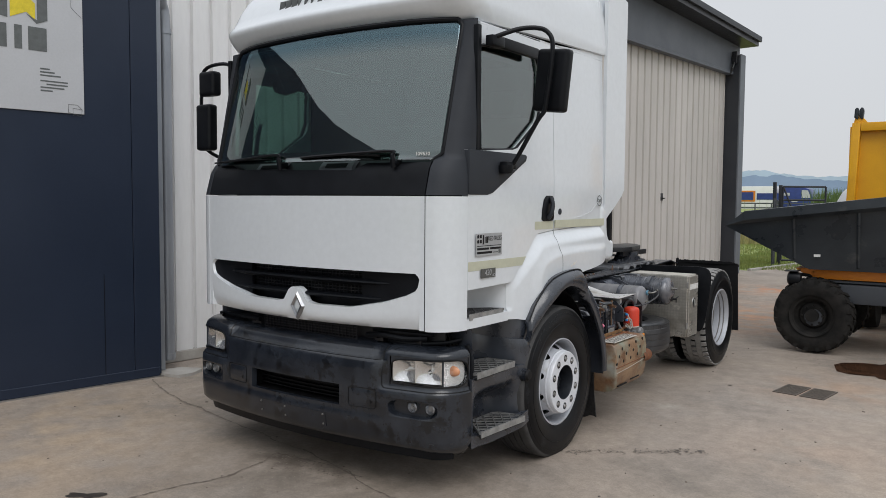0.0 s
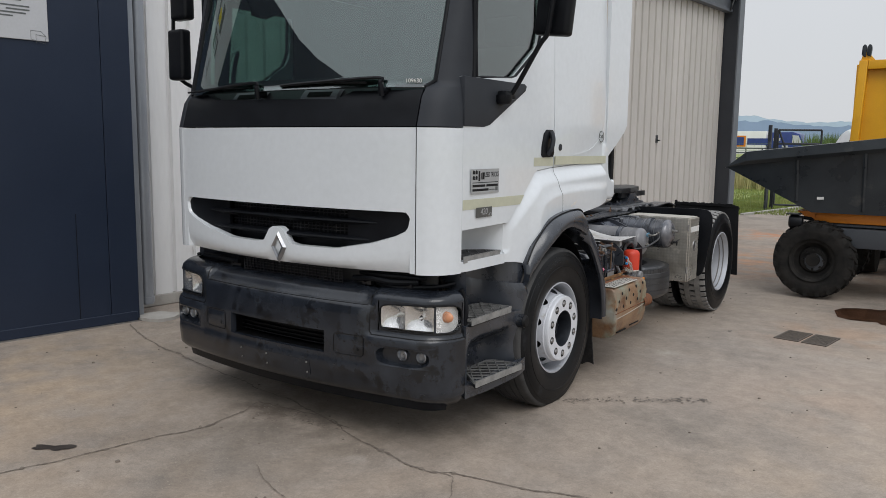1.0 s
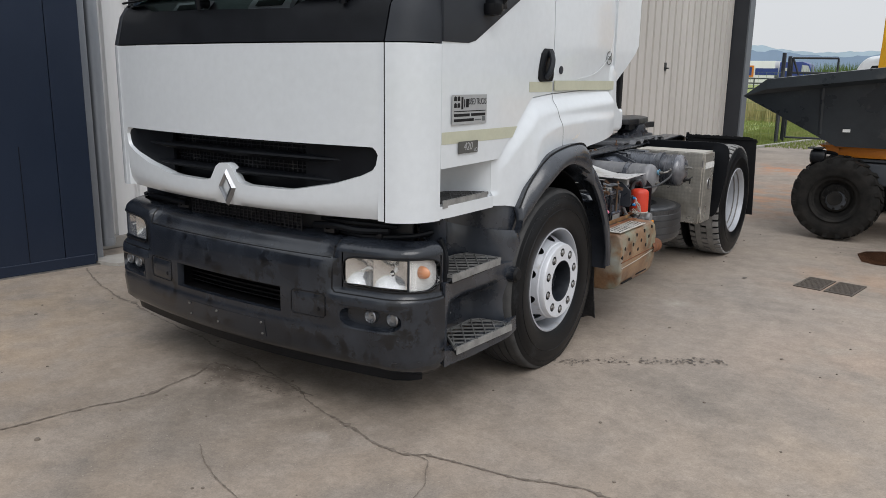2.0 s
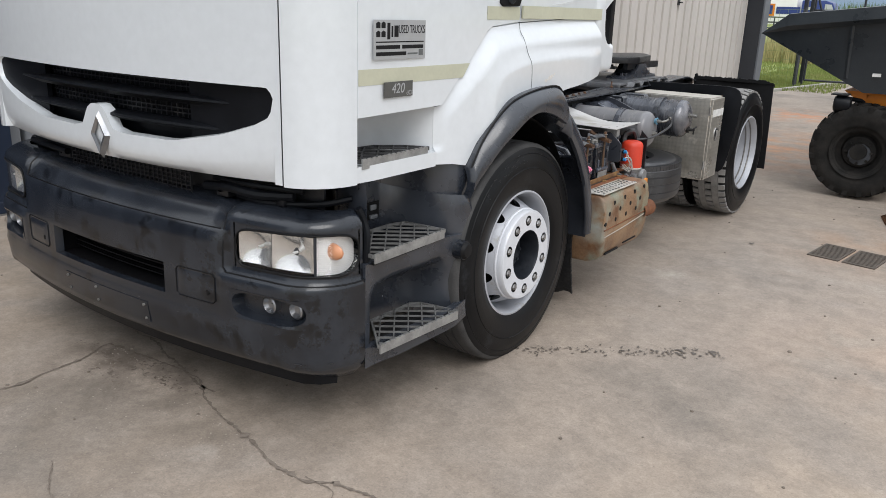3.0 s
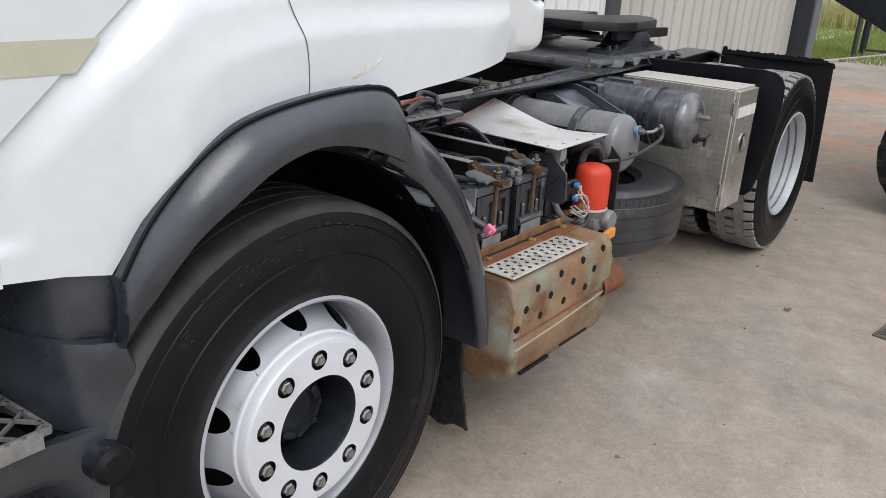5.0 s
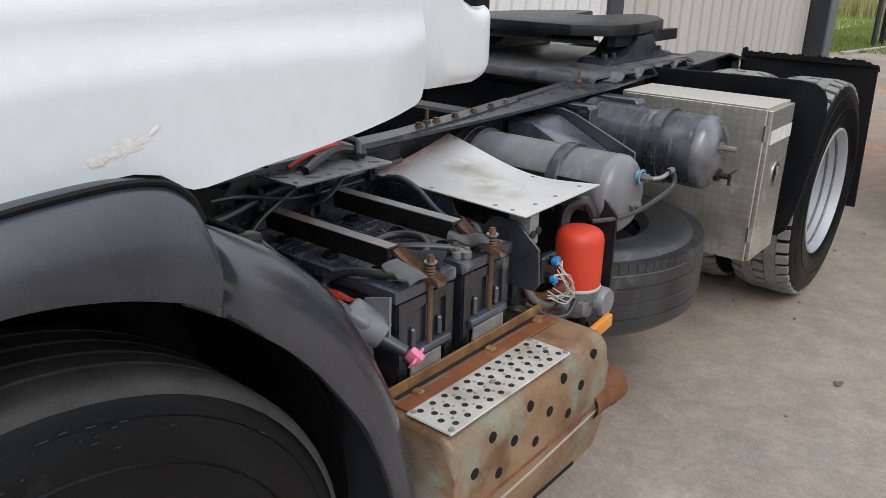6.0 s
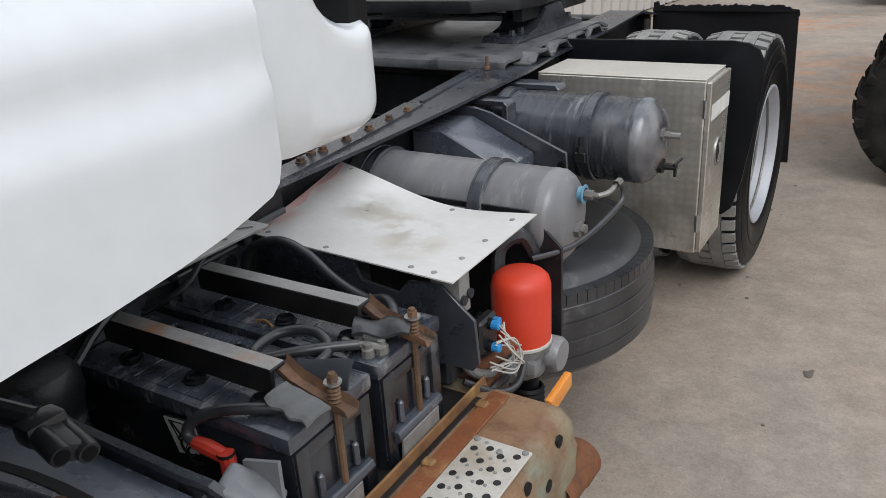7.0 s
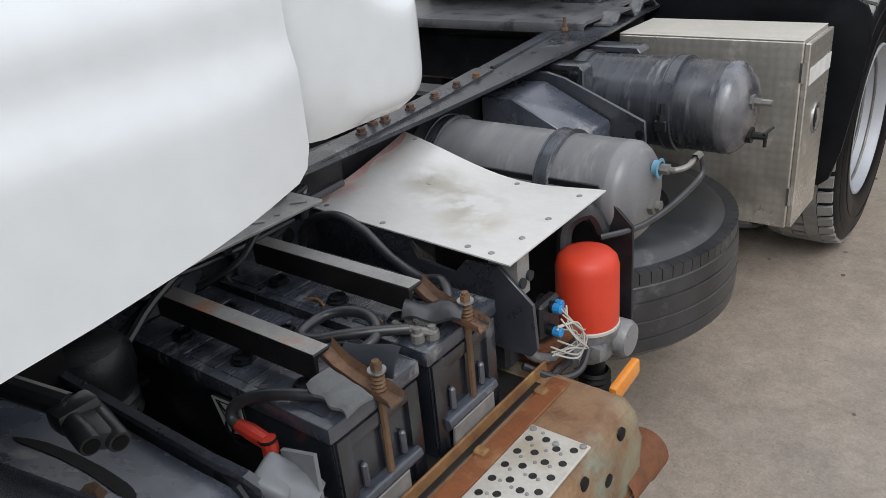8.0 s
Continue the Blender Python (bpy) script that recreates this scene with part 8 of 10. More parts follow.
for z in (0.52, 0.92):
    lathe(bm, [(0.009, 0), (0.009, 0.06), (0, 0.061)], (1.154, 4.076, z), "z", 8)
split_part("hinge", bm, M_STEEL, tb)
bm = B()
box(bm, 0.556, 1.149, 4.081, 4.354, 1.041, 1.045, 0.0015, 1)
part("box_lid", bm, M_LID, tb, "box lid, paled by the sky it mirrors")

# ---- rear mudguard parts ----
for s in (1, -1):
    bm = B()
    pr = [(0.50, 1.098), (1.18, 1.106), (1.235, 1.100), (1.272, 1.078), (1.292, 1.035), (1.294, 0.97), (1.280, 0.80), (1.250, 0.58), (1.222, 0.47), (1.19, 0.44), (0.52, 0.44)]
    prism(bm, [(X(s, x + 0.04 * 0), z) for x, z in pr], "y", 4.485, 4.503, 0.006, 2)
    part("front_guard", bm, M_PLASTIC, truck, "black plastic guard before the rear wheels")
    bm = B()
    edge = lambda x: 1.078 + 0.0022 * math.sin(x * 141) + 0.003 * math.sin(x * 63 + 1) + 0.0035 * math.sin(x * 231) * math.sin(x * 9) + (0.014 if x < 0.52 else 0) - 0.03 * max(0, (x - 1.15) / 0.06)
    shell(bm, span(0.49, 1.21, 90), span(0, 1, 6), lambda u, v: (X(s, u + 0.03 * (1 - v) * (u > 1.1)), 5.76 + 0.012 * math.sin(u * 9) * v + 0.03 * v, 0.29 + (edge(u) - 0.29) * v), (0, 0.018, 0))
    shell(bm, span(0.49, 1.21, 12), [0, 0.5, 1], lambda u, v: (X(s, u), 5.77 + 0.07 * v, 1.062 - 0.03 * v ** 2), (0, 0, -0.012))
    part("rear_guard", bm, M_BLACK, truck, "torn black rubber guard behind the rear wheels")

# ---- spare wheel lying in its carrier ----
bm = B()
c = (0.655, 3.52, 0.51)
h = 0.145
prof = [(0.27, 0.120), (0.30, h), (0.38, h + 0.006), (0.43, h), (0.435, h - 0.004), (0.455, h - 0.012), (0.478, h - 0.030), (0.495, h - 0.05), (0.498, 0.058), (0.4945, 0.056), (0.4945, 0.052), (0.499, 0.050), (0.499, 0.006), (0.4955, 0.004)]
lathe(bm, prof + [(a, -b) for a, b in prof[::-1]], c, "z", 72)
spare = part("spare_wheel", bm, M_OLDRUBBER, truck, "spare tyre lying flat under the frame")
bm = B()
for k in range(96):
    a = 2 * math.pi * k / 96
    m = Matrix.Translation(c) @ Matrix.Rotation(a, 4, "Z")
    box(bm, 0.452, 0.492, -0.0150, 0.0150, h - 0.06, h - 0.012, 0, 1, m)
tagged(part("tread", bm, M_OLDRUBBER, spare, "shoulder tread blocks", 20), kind="stuff")
bm = B()
lathe(bm, [(0.27, 0.10), (0.26, 0.06), (0.14, 0.05), (0.11, 0.07), (0, 0.07)], c, "z", 40)
part("rim", bm, M_DARK, spare)
bm = B()
box(bm, 0.1, 1.02, 3.44, 3.60, 0.33, 0.362, 0.01)
part("spare_carrier", bm, M_DARK, truck)

# ---- battery tray ----
bm = B()
box(bm, 0.50, 1.085, 2.12, 2.66, 0.655, 0.675, 0.004, 1)
bt = part("battery_tray", bm, M_RUSTSTRAP, truck, "rusty battery tray")
bm = B()
prism(bm, [(1.064, 0.655), (1.098, 0.655), (1.098, 0.664), (1.070, 0.668), (1.070, 0.700), (1.064, 0.700)], "y", 2.06, 2.70, 0.002, 1)
part("tray_rail", bm, M_YELLOWRUST, bt, "ochre rusted edge rail")
bm = B()
for y in (2.16, 2.42, 2.62):
    box(bm, 1.085, 1.110, y, y + 0.022, 0.665, 0.685, 0.004, 1)
split_part("rail_bracket", bm, M_YELLOWRUST, bt)
bm = B()
prism(bm, [(1.052, 0.676), (1.062, 0.676), (1.062, 0.73), (1.056, 0.73)], "y", 2.19, 2.29, 0.002, 1)
prism(bm, [(1.052, 0.676), (1.062, 0.676), (1.062, 0.73), (1.056, 0.73)], "y", 2.41, 2.53, 0.002, 1)
split_part("pale_clamp", bm, M_ALU, bt)


CAPS = ((0.648, 0.046), (0.803, 0.050), (0.95, 0.050), (0.65, 0.142), (0.803, 0.142), (0.93, 0.142))


def battery(y0, y1):
    bm = B()
    box(bm, 0.535, 1.045, y0, y1, 0.676, 0.870, 0.010, 2)
    b = part("battery", bm, M_BATT, truck, "dusty black lorry battery")
    bm = B()
    box(bm, 0.528, 1.052, y0 - 0.006, y1 + 0.006, 0.870, 0.898, 0.006, 2)
    b_lid = part("battery_lid", bm, M_BATTLID, b, "dusty ribbed battery lid")
    bm = B()
    for k in range(6):
        box(bm, 0.545 + k * 0.082, 0.615 + k * 0.082, y0 + 0.012, y1 - 0.012, 0.898, 0.900, 0.0008, 1)
    split_part("lid_field", bm, M_BATTLID, b_lid)
    bm = B()
    tube(bm, [(0.530, y0 - 0.004, 0.897), (1.050, y0 - 0.004, 0.897), (1.050, y1 + 0.004, 0.897), (0.530, y1 + 0.004, 0.897)], 0.0011, 4, True)
    part("lid_edge", bm, M_FRAME, b, "thin grey line along the lid edge")
    bm = B()
    for yy in (y0 + 0.004, y1 - 0.004):
        tube(bm, [(1.046, yy, 0.70), (1.046, yy, 0.865)], 0.0016, 4)
    split_part("corner_line", bm, M_FRAME, b)
    for x, dy in CAPS:
        bm = B()
        lathe(bm, [(0.021, 0.0), (0.021, 0.005), (0.0175, 0.007), (0.0165, 0.012), (0.011, 0.013), (0.010, 0.009), (0, 0.009)], (x, y0 + dy, 0.899), "z", 8)
        part("cell_cap", bm, M_PLASTIC, b)
    # recessed end field between two posts, with a carrying bar near its foot
    bm = B()
    for dy in (0.004, y1 - y0 - 0.032):
        box(bm, 1.044, 1.053, y0 + dy, y0 + dy + 0.028, 0.68, 0.868, 0.004, 2)
    box(bm, 1.044, 1.053, y0 + 0.03, y1 - 0.03, 0.842, 0.868, 0.004, 2)
    split_part("end_rib", bm, M_BATT, b)
    bm = B()
    prism(bm, [(1.044, 0.722), (1.060, 0.728), (1.066, 0.738), (1.062, 0.750), (1.044, 0.754)], "y", y0 + 0.022, y1 - 0.022, 0.003, 2)
    for dy in (0.045, y1 - y0 - 0.057):
        box(bm, 1.044, 1.056, y0 + dy, y0 + dy + 0.012, 0.754, 0.80, 0.004, 1)
    part("carry_bar", bm, M_BATTLID, b, "scuffed carrying bar")
    return b


bat1 = battery(2.155, 2.345)
bat2 = battery(2.375, 2.562)
bm = B()
prism(bm, [(0.794, 0.788), (0.848, 0.802), (0.846, 0.858), (0.772, 0.853)], "y", 2.1515, 2.1535)
part("battery_label", bm, M_PAPER, bat1, "white warning label")
bm = B()
tube(bm, [(0.790, 2.151, 0.848), (0.822, 2.151, 0.815)], 0.0022, 4)
tube(bm, [(0.826, 2.151, 0.850), (0.800, 2.151, 0.818)], 0.0022, 4)
tube(bm, [(0.785, 2.151, 0.850), (0.842, 2.151, 0.854), (0.812, 2.151, 0.800)], 0.0014, 4, True)
part("label_bar", bm, M_BLACK, bat1)
for y, z, dy in ((2.237, 0.939, -0.022), (2.459, 0.943, -0.020)):
    bm = B()
    f0 = y + dy
    prism(bm, [(f0, z - 0.030), (f0 + 0.006, z - 0.030), (f0 + 0.006, z + 0.011), (f0 + 0.034, z + 0.011), (f0 + 0.034, z + 0.017), (f0, z + 0.017)], "x", 0.562, 0.968, 0.0015, 1)
    stp = part("hold_down_strap", bm, M_RUSTSTRAP, truck, "rusting angle-iron battery strap")
    bm = B()
    box(bm, 0.564, 0.966, f0 + 0.001, f0 + 0.033, z + 0.0175, z + 0.0185)
    part("strap_top", bm, M_STRAPTOP, stp, "dusty worn strap top with rust spots, lightened for the dim bay")
    bm = B()
    # trough-shaped strap end that dips to the tie rod
    shell(bm, span(0.955, 1.092, 8), [0.0, 0.06, 0.14, 0.5, 0.86, 0.94, 1.0], lambda u, v: (u, f0 + 0.018 + 0.034 * v, lerp(u, [(0.955, z + 0.004), (0.985, z - 0.018), (1.04, z - 0.034), (1.108, z - 0.044)]) + (0.016 if v in (0.0, 1.0) else 0.008 if v in (0.06, 0.94) else 0.0) * (1 - 0.5 * max(0, (u - 1.07) / 0.038))), (0, 0, -0.004))
    part("strap_end", bm, M_RUSTEND, stp, "rust-brown strap end")
    bm = B()
    tube(bm, [(1.055, y + 0.018, 0.67), (1.055, y + 0.018, z + 0.016)], 0.0062, 8)
    part("tie_rod", bm, M_RODRUST, stp, "rusty threaded tie rod")
    bm = B()
    for k in range(5):
        lathe(bm, [(0.007, 0.0), (0.0112, 0.003), (0.007, 0.006)], (1.055, y + 0.018, z - 0.036 + k * 0.0068), "z", 12)
    part("coil_spring", bm, M_RODRUST, stp)
    bm = B()
    lathe(bm, [(0.006, 0.0), (0.0145, 0.0), (0.0145, 0.003), (0.006, 0.003)], (1.055, y + 0.018, z - 0.002), "z", 14)
    part("washer", bm, M_STEEL, stp)
    bm = B()
    lathe(bm, [(0.009, 0.0), (0.009, 0.010), (0, 0.011)], (1.055, y + 0.018, z + 0.001), "z", 6)
    part("spring_nut", bm, M_RUSTEND, stp)
# cables
bm = B()
tube(bm, bow([(1.0, 2.392, 0.918), (0.95, 2.345, 0.922), (0.91, 2.312, 0.920), (0.885, 2.290, 0.918), (0.860, 2.285, 0.918), (0.848, 2.303, 0.920), (0.853, 2.345, 0.925), (0.885, 2.372, 0.929), (0.925, 2.378, 0.929), (0.955, 2.365, 0.922), (0.966, 2.345, 0.914), (0.960, 2.322, 0.906)], 4), 0.0095, 12)
part("battery_cable", bm, M_CABLE, truck, "looped black battery cable")
bm = B()
tube(bm, bow([(0.535, 2.57, 0.86), (0.572, 2.575, 0.940), (0.62, 2.575, 0.972), (0.68, 2.575, 0.984), (0.74, 2.575, 0.965), (0.81, 2.57, 0.925), (0.89, 2.56, 0.905), (0.955, 2.54, 0.925), (1.0, 2.50, 0.918), (1.02, 2.45, 0.905)], 5), 0.0098, 12)
part("battery_cable", bm, M_CABLE, truck, "arched black battery cable")
bm = B()
tube(bm, bow([(1.02, 2.205, 0.910), (0.96, 2.170, 0.914), (0.91, 2.145, 0.908), (0.876, 2.128, 0.890), (0.872, 2.118, 0.872), (0.890, 2.118, 0.862)], 5), 0.0095, 12)
part("battery_cable", bm, M_CABLE, truck, "black battery cable")
for dz, dx in ((0.0, 0.0), (-0.012, 0.012)):
    bm = B()
    tube(bm, [(0.872 + dx + 0.017 * math.cos(a), 2.116, 0.850 + dz + 0.015 * math.sin(a)) for a in span(0.5, 5.6, 12)], 0.0022, 5)
    part("cable_tie", bm, M_BLACK, truck)
bm = B()
tube(bm, [(0.885, 2.118, 0.863), (0.915, 2.118, 0.862), (0.948, 2.118, 0.858)], [0.010, 0.013, 0.012], 10)
part("red_terminal", bm, M_REDCAP, truck, "red cable cap")
bm = B()
tube(bm, [(0.952, 2.118, 0.866), (0.954, 2.118, 0.850), (0.950, 2.118, 0.826)], [0.013, 0.013, 0.011], 10)
part("red_terminal", bm, M_REDCAP, truck, "red cable cap")
bm = B()
lathe(bm, [(0.0135, 0.0), (0.0145, 0.003), (0.0135, 0.006)], (0.952, 2.118, 0.862), "z", 12)
part("clip_band", bm, M_BLACK, truck)
bm = B()
for (x, y) in ((1.015, 2.395), (0.985, 2.41), (1.03, 2.415)):
    lathe(bm, [(0.0125, 0), (0.0115, 0.014), (0.0075, 0.016), (0.0075, 0.024), (0, 0.025)], (x, y, 0.898), "z", 10)
tube(bm, bow([(0.962, 2.40, 0.912), (0.985, 2.392, 0.915), (1.01, 2.40, 0.914), (1.035, 2.412, 0.910)], 4), 0.0075, 8)
part("terminal_clamp", bm, M_DULL, truck, "dull brass-grey terminal clamp")
bm = B()
# a curled, torn rubber sheet lying over the outer terminal
m = Matrix.Translation((1.030, 2.203, 0.922)) @ Matrix.Rotation(radians(-6), 4, "Z") @ Matrix.Rotation(radians(9), 4, "Y")
shell(bm, span(-0.048, 0.046, 22), span(-0.028, 0.020, 12), lambda u, v: m @ Vector((u, v - 0.003 * math.sin(150 * u) * (v < -0.022), 0.010 - 9 * max(0, -v) ** 2 - 4 * max(0, v) ** 2 + 0.0018 * math.sin(42 * u + 20 * v) + 0.0008 * math.sin(170 * u - 90 * v))), (0, 0, -0.005))
part("terminal_cover", bm, M_GREYRUB, truck, "torn grey rubber terminal cover")
bm = B()
m = Matrix.Translation((1.005, 2.285, 0.905)) @ Matrix.Rotation(radians(12), 4, "Z")
shell(bm, span(-0.05, 0.05, 10), span(0, 1, 6), lambda u, v: m @ Vector((u, -0.012 + 0.03 * v ** 2, 0.032 * v + 0.006 * math.sin(40 * u) * v)), (0, 0.004, 0))
part("rubber_flap", bm, M_GREYPL, truck, "curled dark rubber flap")
bm = B()
m = Matrix.Translation((1.02, 2.445, 0.932)) @ Matrix.Rotation(radians(25), 4, "Z")
shell(bm, span(-0.055, 0.045, 8), span(-0.028, 0.028, 6), lambda u, v: m @ Vector((u, v, 0.010 - 14 * v * v + 0.005 * math.sin(90 * u + 50 * v))), (0, 0, -0.005))
part("terminal_cover", bm, M_CABLE, truck)
bm = B()
for x0, x1, y0 in ((0.745, 0.795, 2.402), (0.86, 0.925, 2.412)):
    tube(bm, bow([(x0, y0, 0.9), (x0 * 0.5 + x1 * 0.5, y0 + 0.004, 0.9035), (x1, y0 - 0.004, 0.9)], 4), 0.003, 5)
split_part("yellow_scrap", bm, M_YELLOWRUST, truck)
# black side wall and lip before the first battery, plug cap with pink pull
LIP = [(0.46, 1.972, 0.972), (0.60, 1.98, 0.960), (0.78, 1.99, 0.945), (0.97, 2.0, 0.930), (0.985, 2.004, 0.924), (1.035, 2.015, 0.912), (1.056, 2.03, 0.882), (1.075, 2.045, 0.830), (1.077, 2.05, 0.775)]
bm = B()
shell(bm, list(range(len(LIP))), [0, 1], lambda u, v: (LIP[int(u)][0], LIP[int(u)][1] + 0.02 * v, LIP[int(u)][2] - (LIP[int(u)][2] - 0.68) * v), (0, 0.008, 0))
sidep = part("tray_side", bm, M_GUARD, truck)
bm = B()
for a, b in zip(LIP, LIP[1:]):
    quadmesh(bm, [a, b, (b[0], b[1] + 0.012, b[2] + 0.002), (a[0], a[1] + 0.012, a[2] + 0.002), (a[0], a[1], a[2] - 0.012), (b[0], b[1], b[2] - 0.012)], [(0, 1, 2, 3), (0, 4, 5, 1)])
part("tray_lip", bm, M_FRAME, sidep)
LIPZ = [(p[0], p[2]) for p in LIP]
LIPY = [(p[0], p[1]) for p in LIP]
bm = B()
shell(bm, span(0.50, 1.05, 14), span(0, 1, 6), lambda u, v: (u, 1.80 + (lerp(u, LIPY) - 0.006 - 1.80) * v, lerp(u, LIPZ) - 0.022 + 0.078 * (1 - v) ** 1.15), (0, 0, -0.006))
gp_ = part("guard_plate", bm, M_DUSTBLUE, sidep, "dusty dark blue plate behind the mudguard")


def plate_pt(x, y, up=0.0):
    v = (y - 1.80) / (lerp(x, LIPY) - 0.006 - 1.80)
    return Vector((x, y, lerp(x, LIPZ) - 0.022 + 0.078 * (1 - v) ** 1.15 + up))


bm = B()
SLOT = [(0.775, 1.864), (0.81, 1.880), (0.85, 1.892), (0.90, 1.900), (0.94, 1.902), (0.985, 1.901)]
shell(bm, span(0, 1, 20), [-1, 0, 1], lambda u, v: plate_pt(0.775 + 0.21 * u, lerp(0.775 + 0.21 * u, SLOT) + v * 0.011 * min(1.0, 8 * u, 8 * (1 - u)) ** 0.5, 0.0015), (0, 0, -0.001))
part("curved_slot", bm, M_BLACK, gp_)
bm = B()
p = plate_pt(0.955, 1.868)
lathe(bm, [(0.016, 0.0), (0.016, 0.003), (0.011, 0.004), (0.011, 0.014), (0, 0.015)], tuple(p), "z", 6)
part("plate_bolt", bm, M_RODRUST, gp_, "rusty bolt")
bm = B()
prism(bm, [(0.965, 0.912), (1.03, 0.900), (1.052, 0.876), (1.074, 0.825), (1.076, 0.70), (0.98, 0.70)], "y", 2.006, 2.012)
part("tray_end", bm, M_DARK, sidep)
bm = B()
lathe(bm, [(0.014, 0), (0.014, -0.01), (0.010, -0.012), (0.010, -0.02), (0, -0.021)], (1.030, 2.004, 0.872), "y", 6)
part("lip_bolt", bm, M_STEEL, sidep)
bm = B()
prism(bm, [(1.020, 0.80), (1.095, 0.82), (1.098, 0.925), (1.030, 0.905)], "y", 2.082, 2.088)
box(bm, -0.034, 0.026, -0.030, 0.030, -0.030, 0.036, 0.014, 3, Matrix.Translation((1.040, 2.058, 0.862)) @ Matrix.Rotation(radians(28), 4, "Y") @ Matrix.Rotation(radians(20), 4, "Z"))
tube(bm, [(1.030, 2.055, 0.868), (1.062, 2.072, 0.852), (1.082, 2.083, 0.838)], [0.036, 0.038, 0.028], 16)
box(bm, 1.026, 1.046, 2.018, 2.026, 0.838, 0.868, 0.002, 1)
plug = part("plug_cap", bm, M_GREYCAP, truck, "grey plug socket")
bm = B()
tube(bm, [(1.072, 2.080, 0.833), (1.120, 2.106, 0.808)], [0.017, 0.013], 12)
part("plug_neck", bm, M_CABLE, plug)
bm = B()
m = Matrix.Translation((1.130, 2.112, 0.803)) @ Matrix.Scale(0.8, 4) @ Matrix.Rotation(radians(40), 4, "Y") @ Matrix.Rotation(radians(20), 4, "Z")
box(bm, -0.012, 0.030, -0.012, 0.012, -0.020, 0.020, 0.008, 2, m)
box(bm, 0.010, 0.018, -0.032, 0.032, -0.012, 0.012, 0.004, 2, m)
part("pink_pull", bm, M_PINK, plug, "pink pull handle")
# double hose coupling on the mudguard
CD = Vector((0.96, -0.12, -0.20)).normalized()
CP = [Vector((0.975, 1.878, 1.034)), Vector((0.983, 1.906, 1.023))]
bm = B()
for p in CP:
    tube(bm, [p - CD * 0.075, p - CD * 0.07, p - CD * 0.006, p], [0.011, 0.0145, 0.0145, 0.0135], 18)
m = Matrix.Translation((0.915, 1.90, 1.046))
box(bm, -0.018, 0.018, -0.032, 0.022, -0.015, 0.015, 0.009, 2, m)
mid_c = (CP[0] + CP[1]) / 2
cy_ = (CP[1] - CP[0]).normalized()
cz_ = CD.cross(cy_)
cm = Matrix(((CD.x, cy_.x, cz_.x, mid_c.x), (CD.y, cy_.y, cz_.y, mid_c.y), (CD.z, cy_.z, cz_.z, mid_c.z), (0, 0, 0, 1)))
box(bm, -0.072, -0.004, -0.020, 0.020, -0.013, 0.013, 0.006, 2, cm)
tube(bm, bow([(0.70, 1.84, 1.075), (0.80, 1.86, 1.070), (0.90, 1.895, 1.050)], 4), 0.016, 10)
dbl = part("hose_coupling", bm, M_OLDRUBBER, truck, "dusty black double hose coupling")
for p in CP:
    bm = B()
    tube(bm, [p + CD * 0.0008, p + CD * 0.0016], 0.010, 14)
    part("coupling_bore", bm, M_BLACK, dbl)
# dark bellows and brackets in the depth under the cab
bm = B()
lathe(bm, [(0.0, 0.0), (0.052, 0.0)] + [(0.058 + 0.006 * (k % 2), 0.006 + 0.008 * k) for k in range(8)] + [(0.066, 0.075), (0.072, 0.10), (0.070, 0.13), (0.060, 0.145), (0.050, 0.148), (0, 0.150)], (0.60, 2.055, 0.80), "z", 28)
part("air_bellows", bm, M_DARK, truck)
bm = B()
prism(bm, [(2.03, 0.70), (2.10, 0.70), (2.12, 1.02), (2.05, 1.04)], "x", 0.53, 0.54)
box(bm, 0.50, 0.52, 2.1, 2.75, 0.66, 1.03)
tube(bm, bow([(0.545, 2.30, 1.0), (0.56, 2.42, 0.955), (0.555, 2.52, 0.95), (0.545, 2.62, 0.99)], 4), 0.008, 6)
tube(bm, bow([(0.55, 2.02, 0.93), (0.57, 2.10, 0.91), (0.56, 2.2, 0.94), (0.545, 2.28, 0.95)], 4), 0.009, 6)
split_part("frame_clutter", bm, M_DARK, truck)
for pts, r in (([(0.555, 1.85, 0.99), (0.575, 2.05, 0.965), (0.57, 2.25, 1.0), (0.56, 2.45, 0.985), (0.565, 2.70, 0.995)], 0.011), ([(0.56, 1.90, 0.935), (0.60, 2.08, 0.90), (0.585, 2.20, 0.955), (0.56, 2.38, 1.02)], 0.008), ([(0.565, 2.30, 0.93), (0.62, 2.36, 0.965), (0.60, 2.45, 1.005), (0.56, 2.60, 1.02)], 0.007), ([(0.57, 1.95, 1.01), (0.60, 2.10, 1.02), (0.575, 2.30, 0.97), (0.565, 2.55, 0.965)], 0.006)):
    bm = B()
    tube(bm, bow(pts, 5), r, 8)
    part("frame_hose", bm, M_CABLE, truck, "black hose along the frame")
for y, z in ((2.0, 0.985), (2.18, 0.99), (2.36, 0.995), (2.56, 0.99)):
    bm = B()
    box(bm, 0.543, 0.585, y, y + 0.02, z - 0.030, z + 0.028, 0.004, 1)
    lathe(bm, [(0.008, 0), (0.008, 0.010), (0, 0.011)], (0.585, y + 0.01, z), "x", 6)
    part("hose_clip", bm, M_GREYPL, truck)
bm = B()
prism(bm, [(2.10, 0.90), (2.30, 0.90), (2.34, 0.95), (2.34, 1.035), (2.14, 1.035), (2.10, 1.0)], "x", 0.535, 0.543, 0.002, 1)
prism(bm, [(2.40, 0.86), (2.58, 0.86), (2.60, 1.03), (2.44, 1.035), (2.40, 0.98)], "x", 0.545, 0.553, 0.002, 1)
split_part("frame_bracket", bm, M_FRAME, truck)
bm = B()
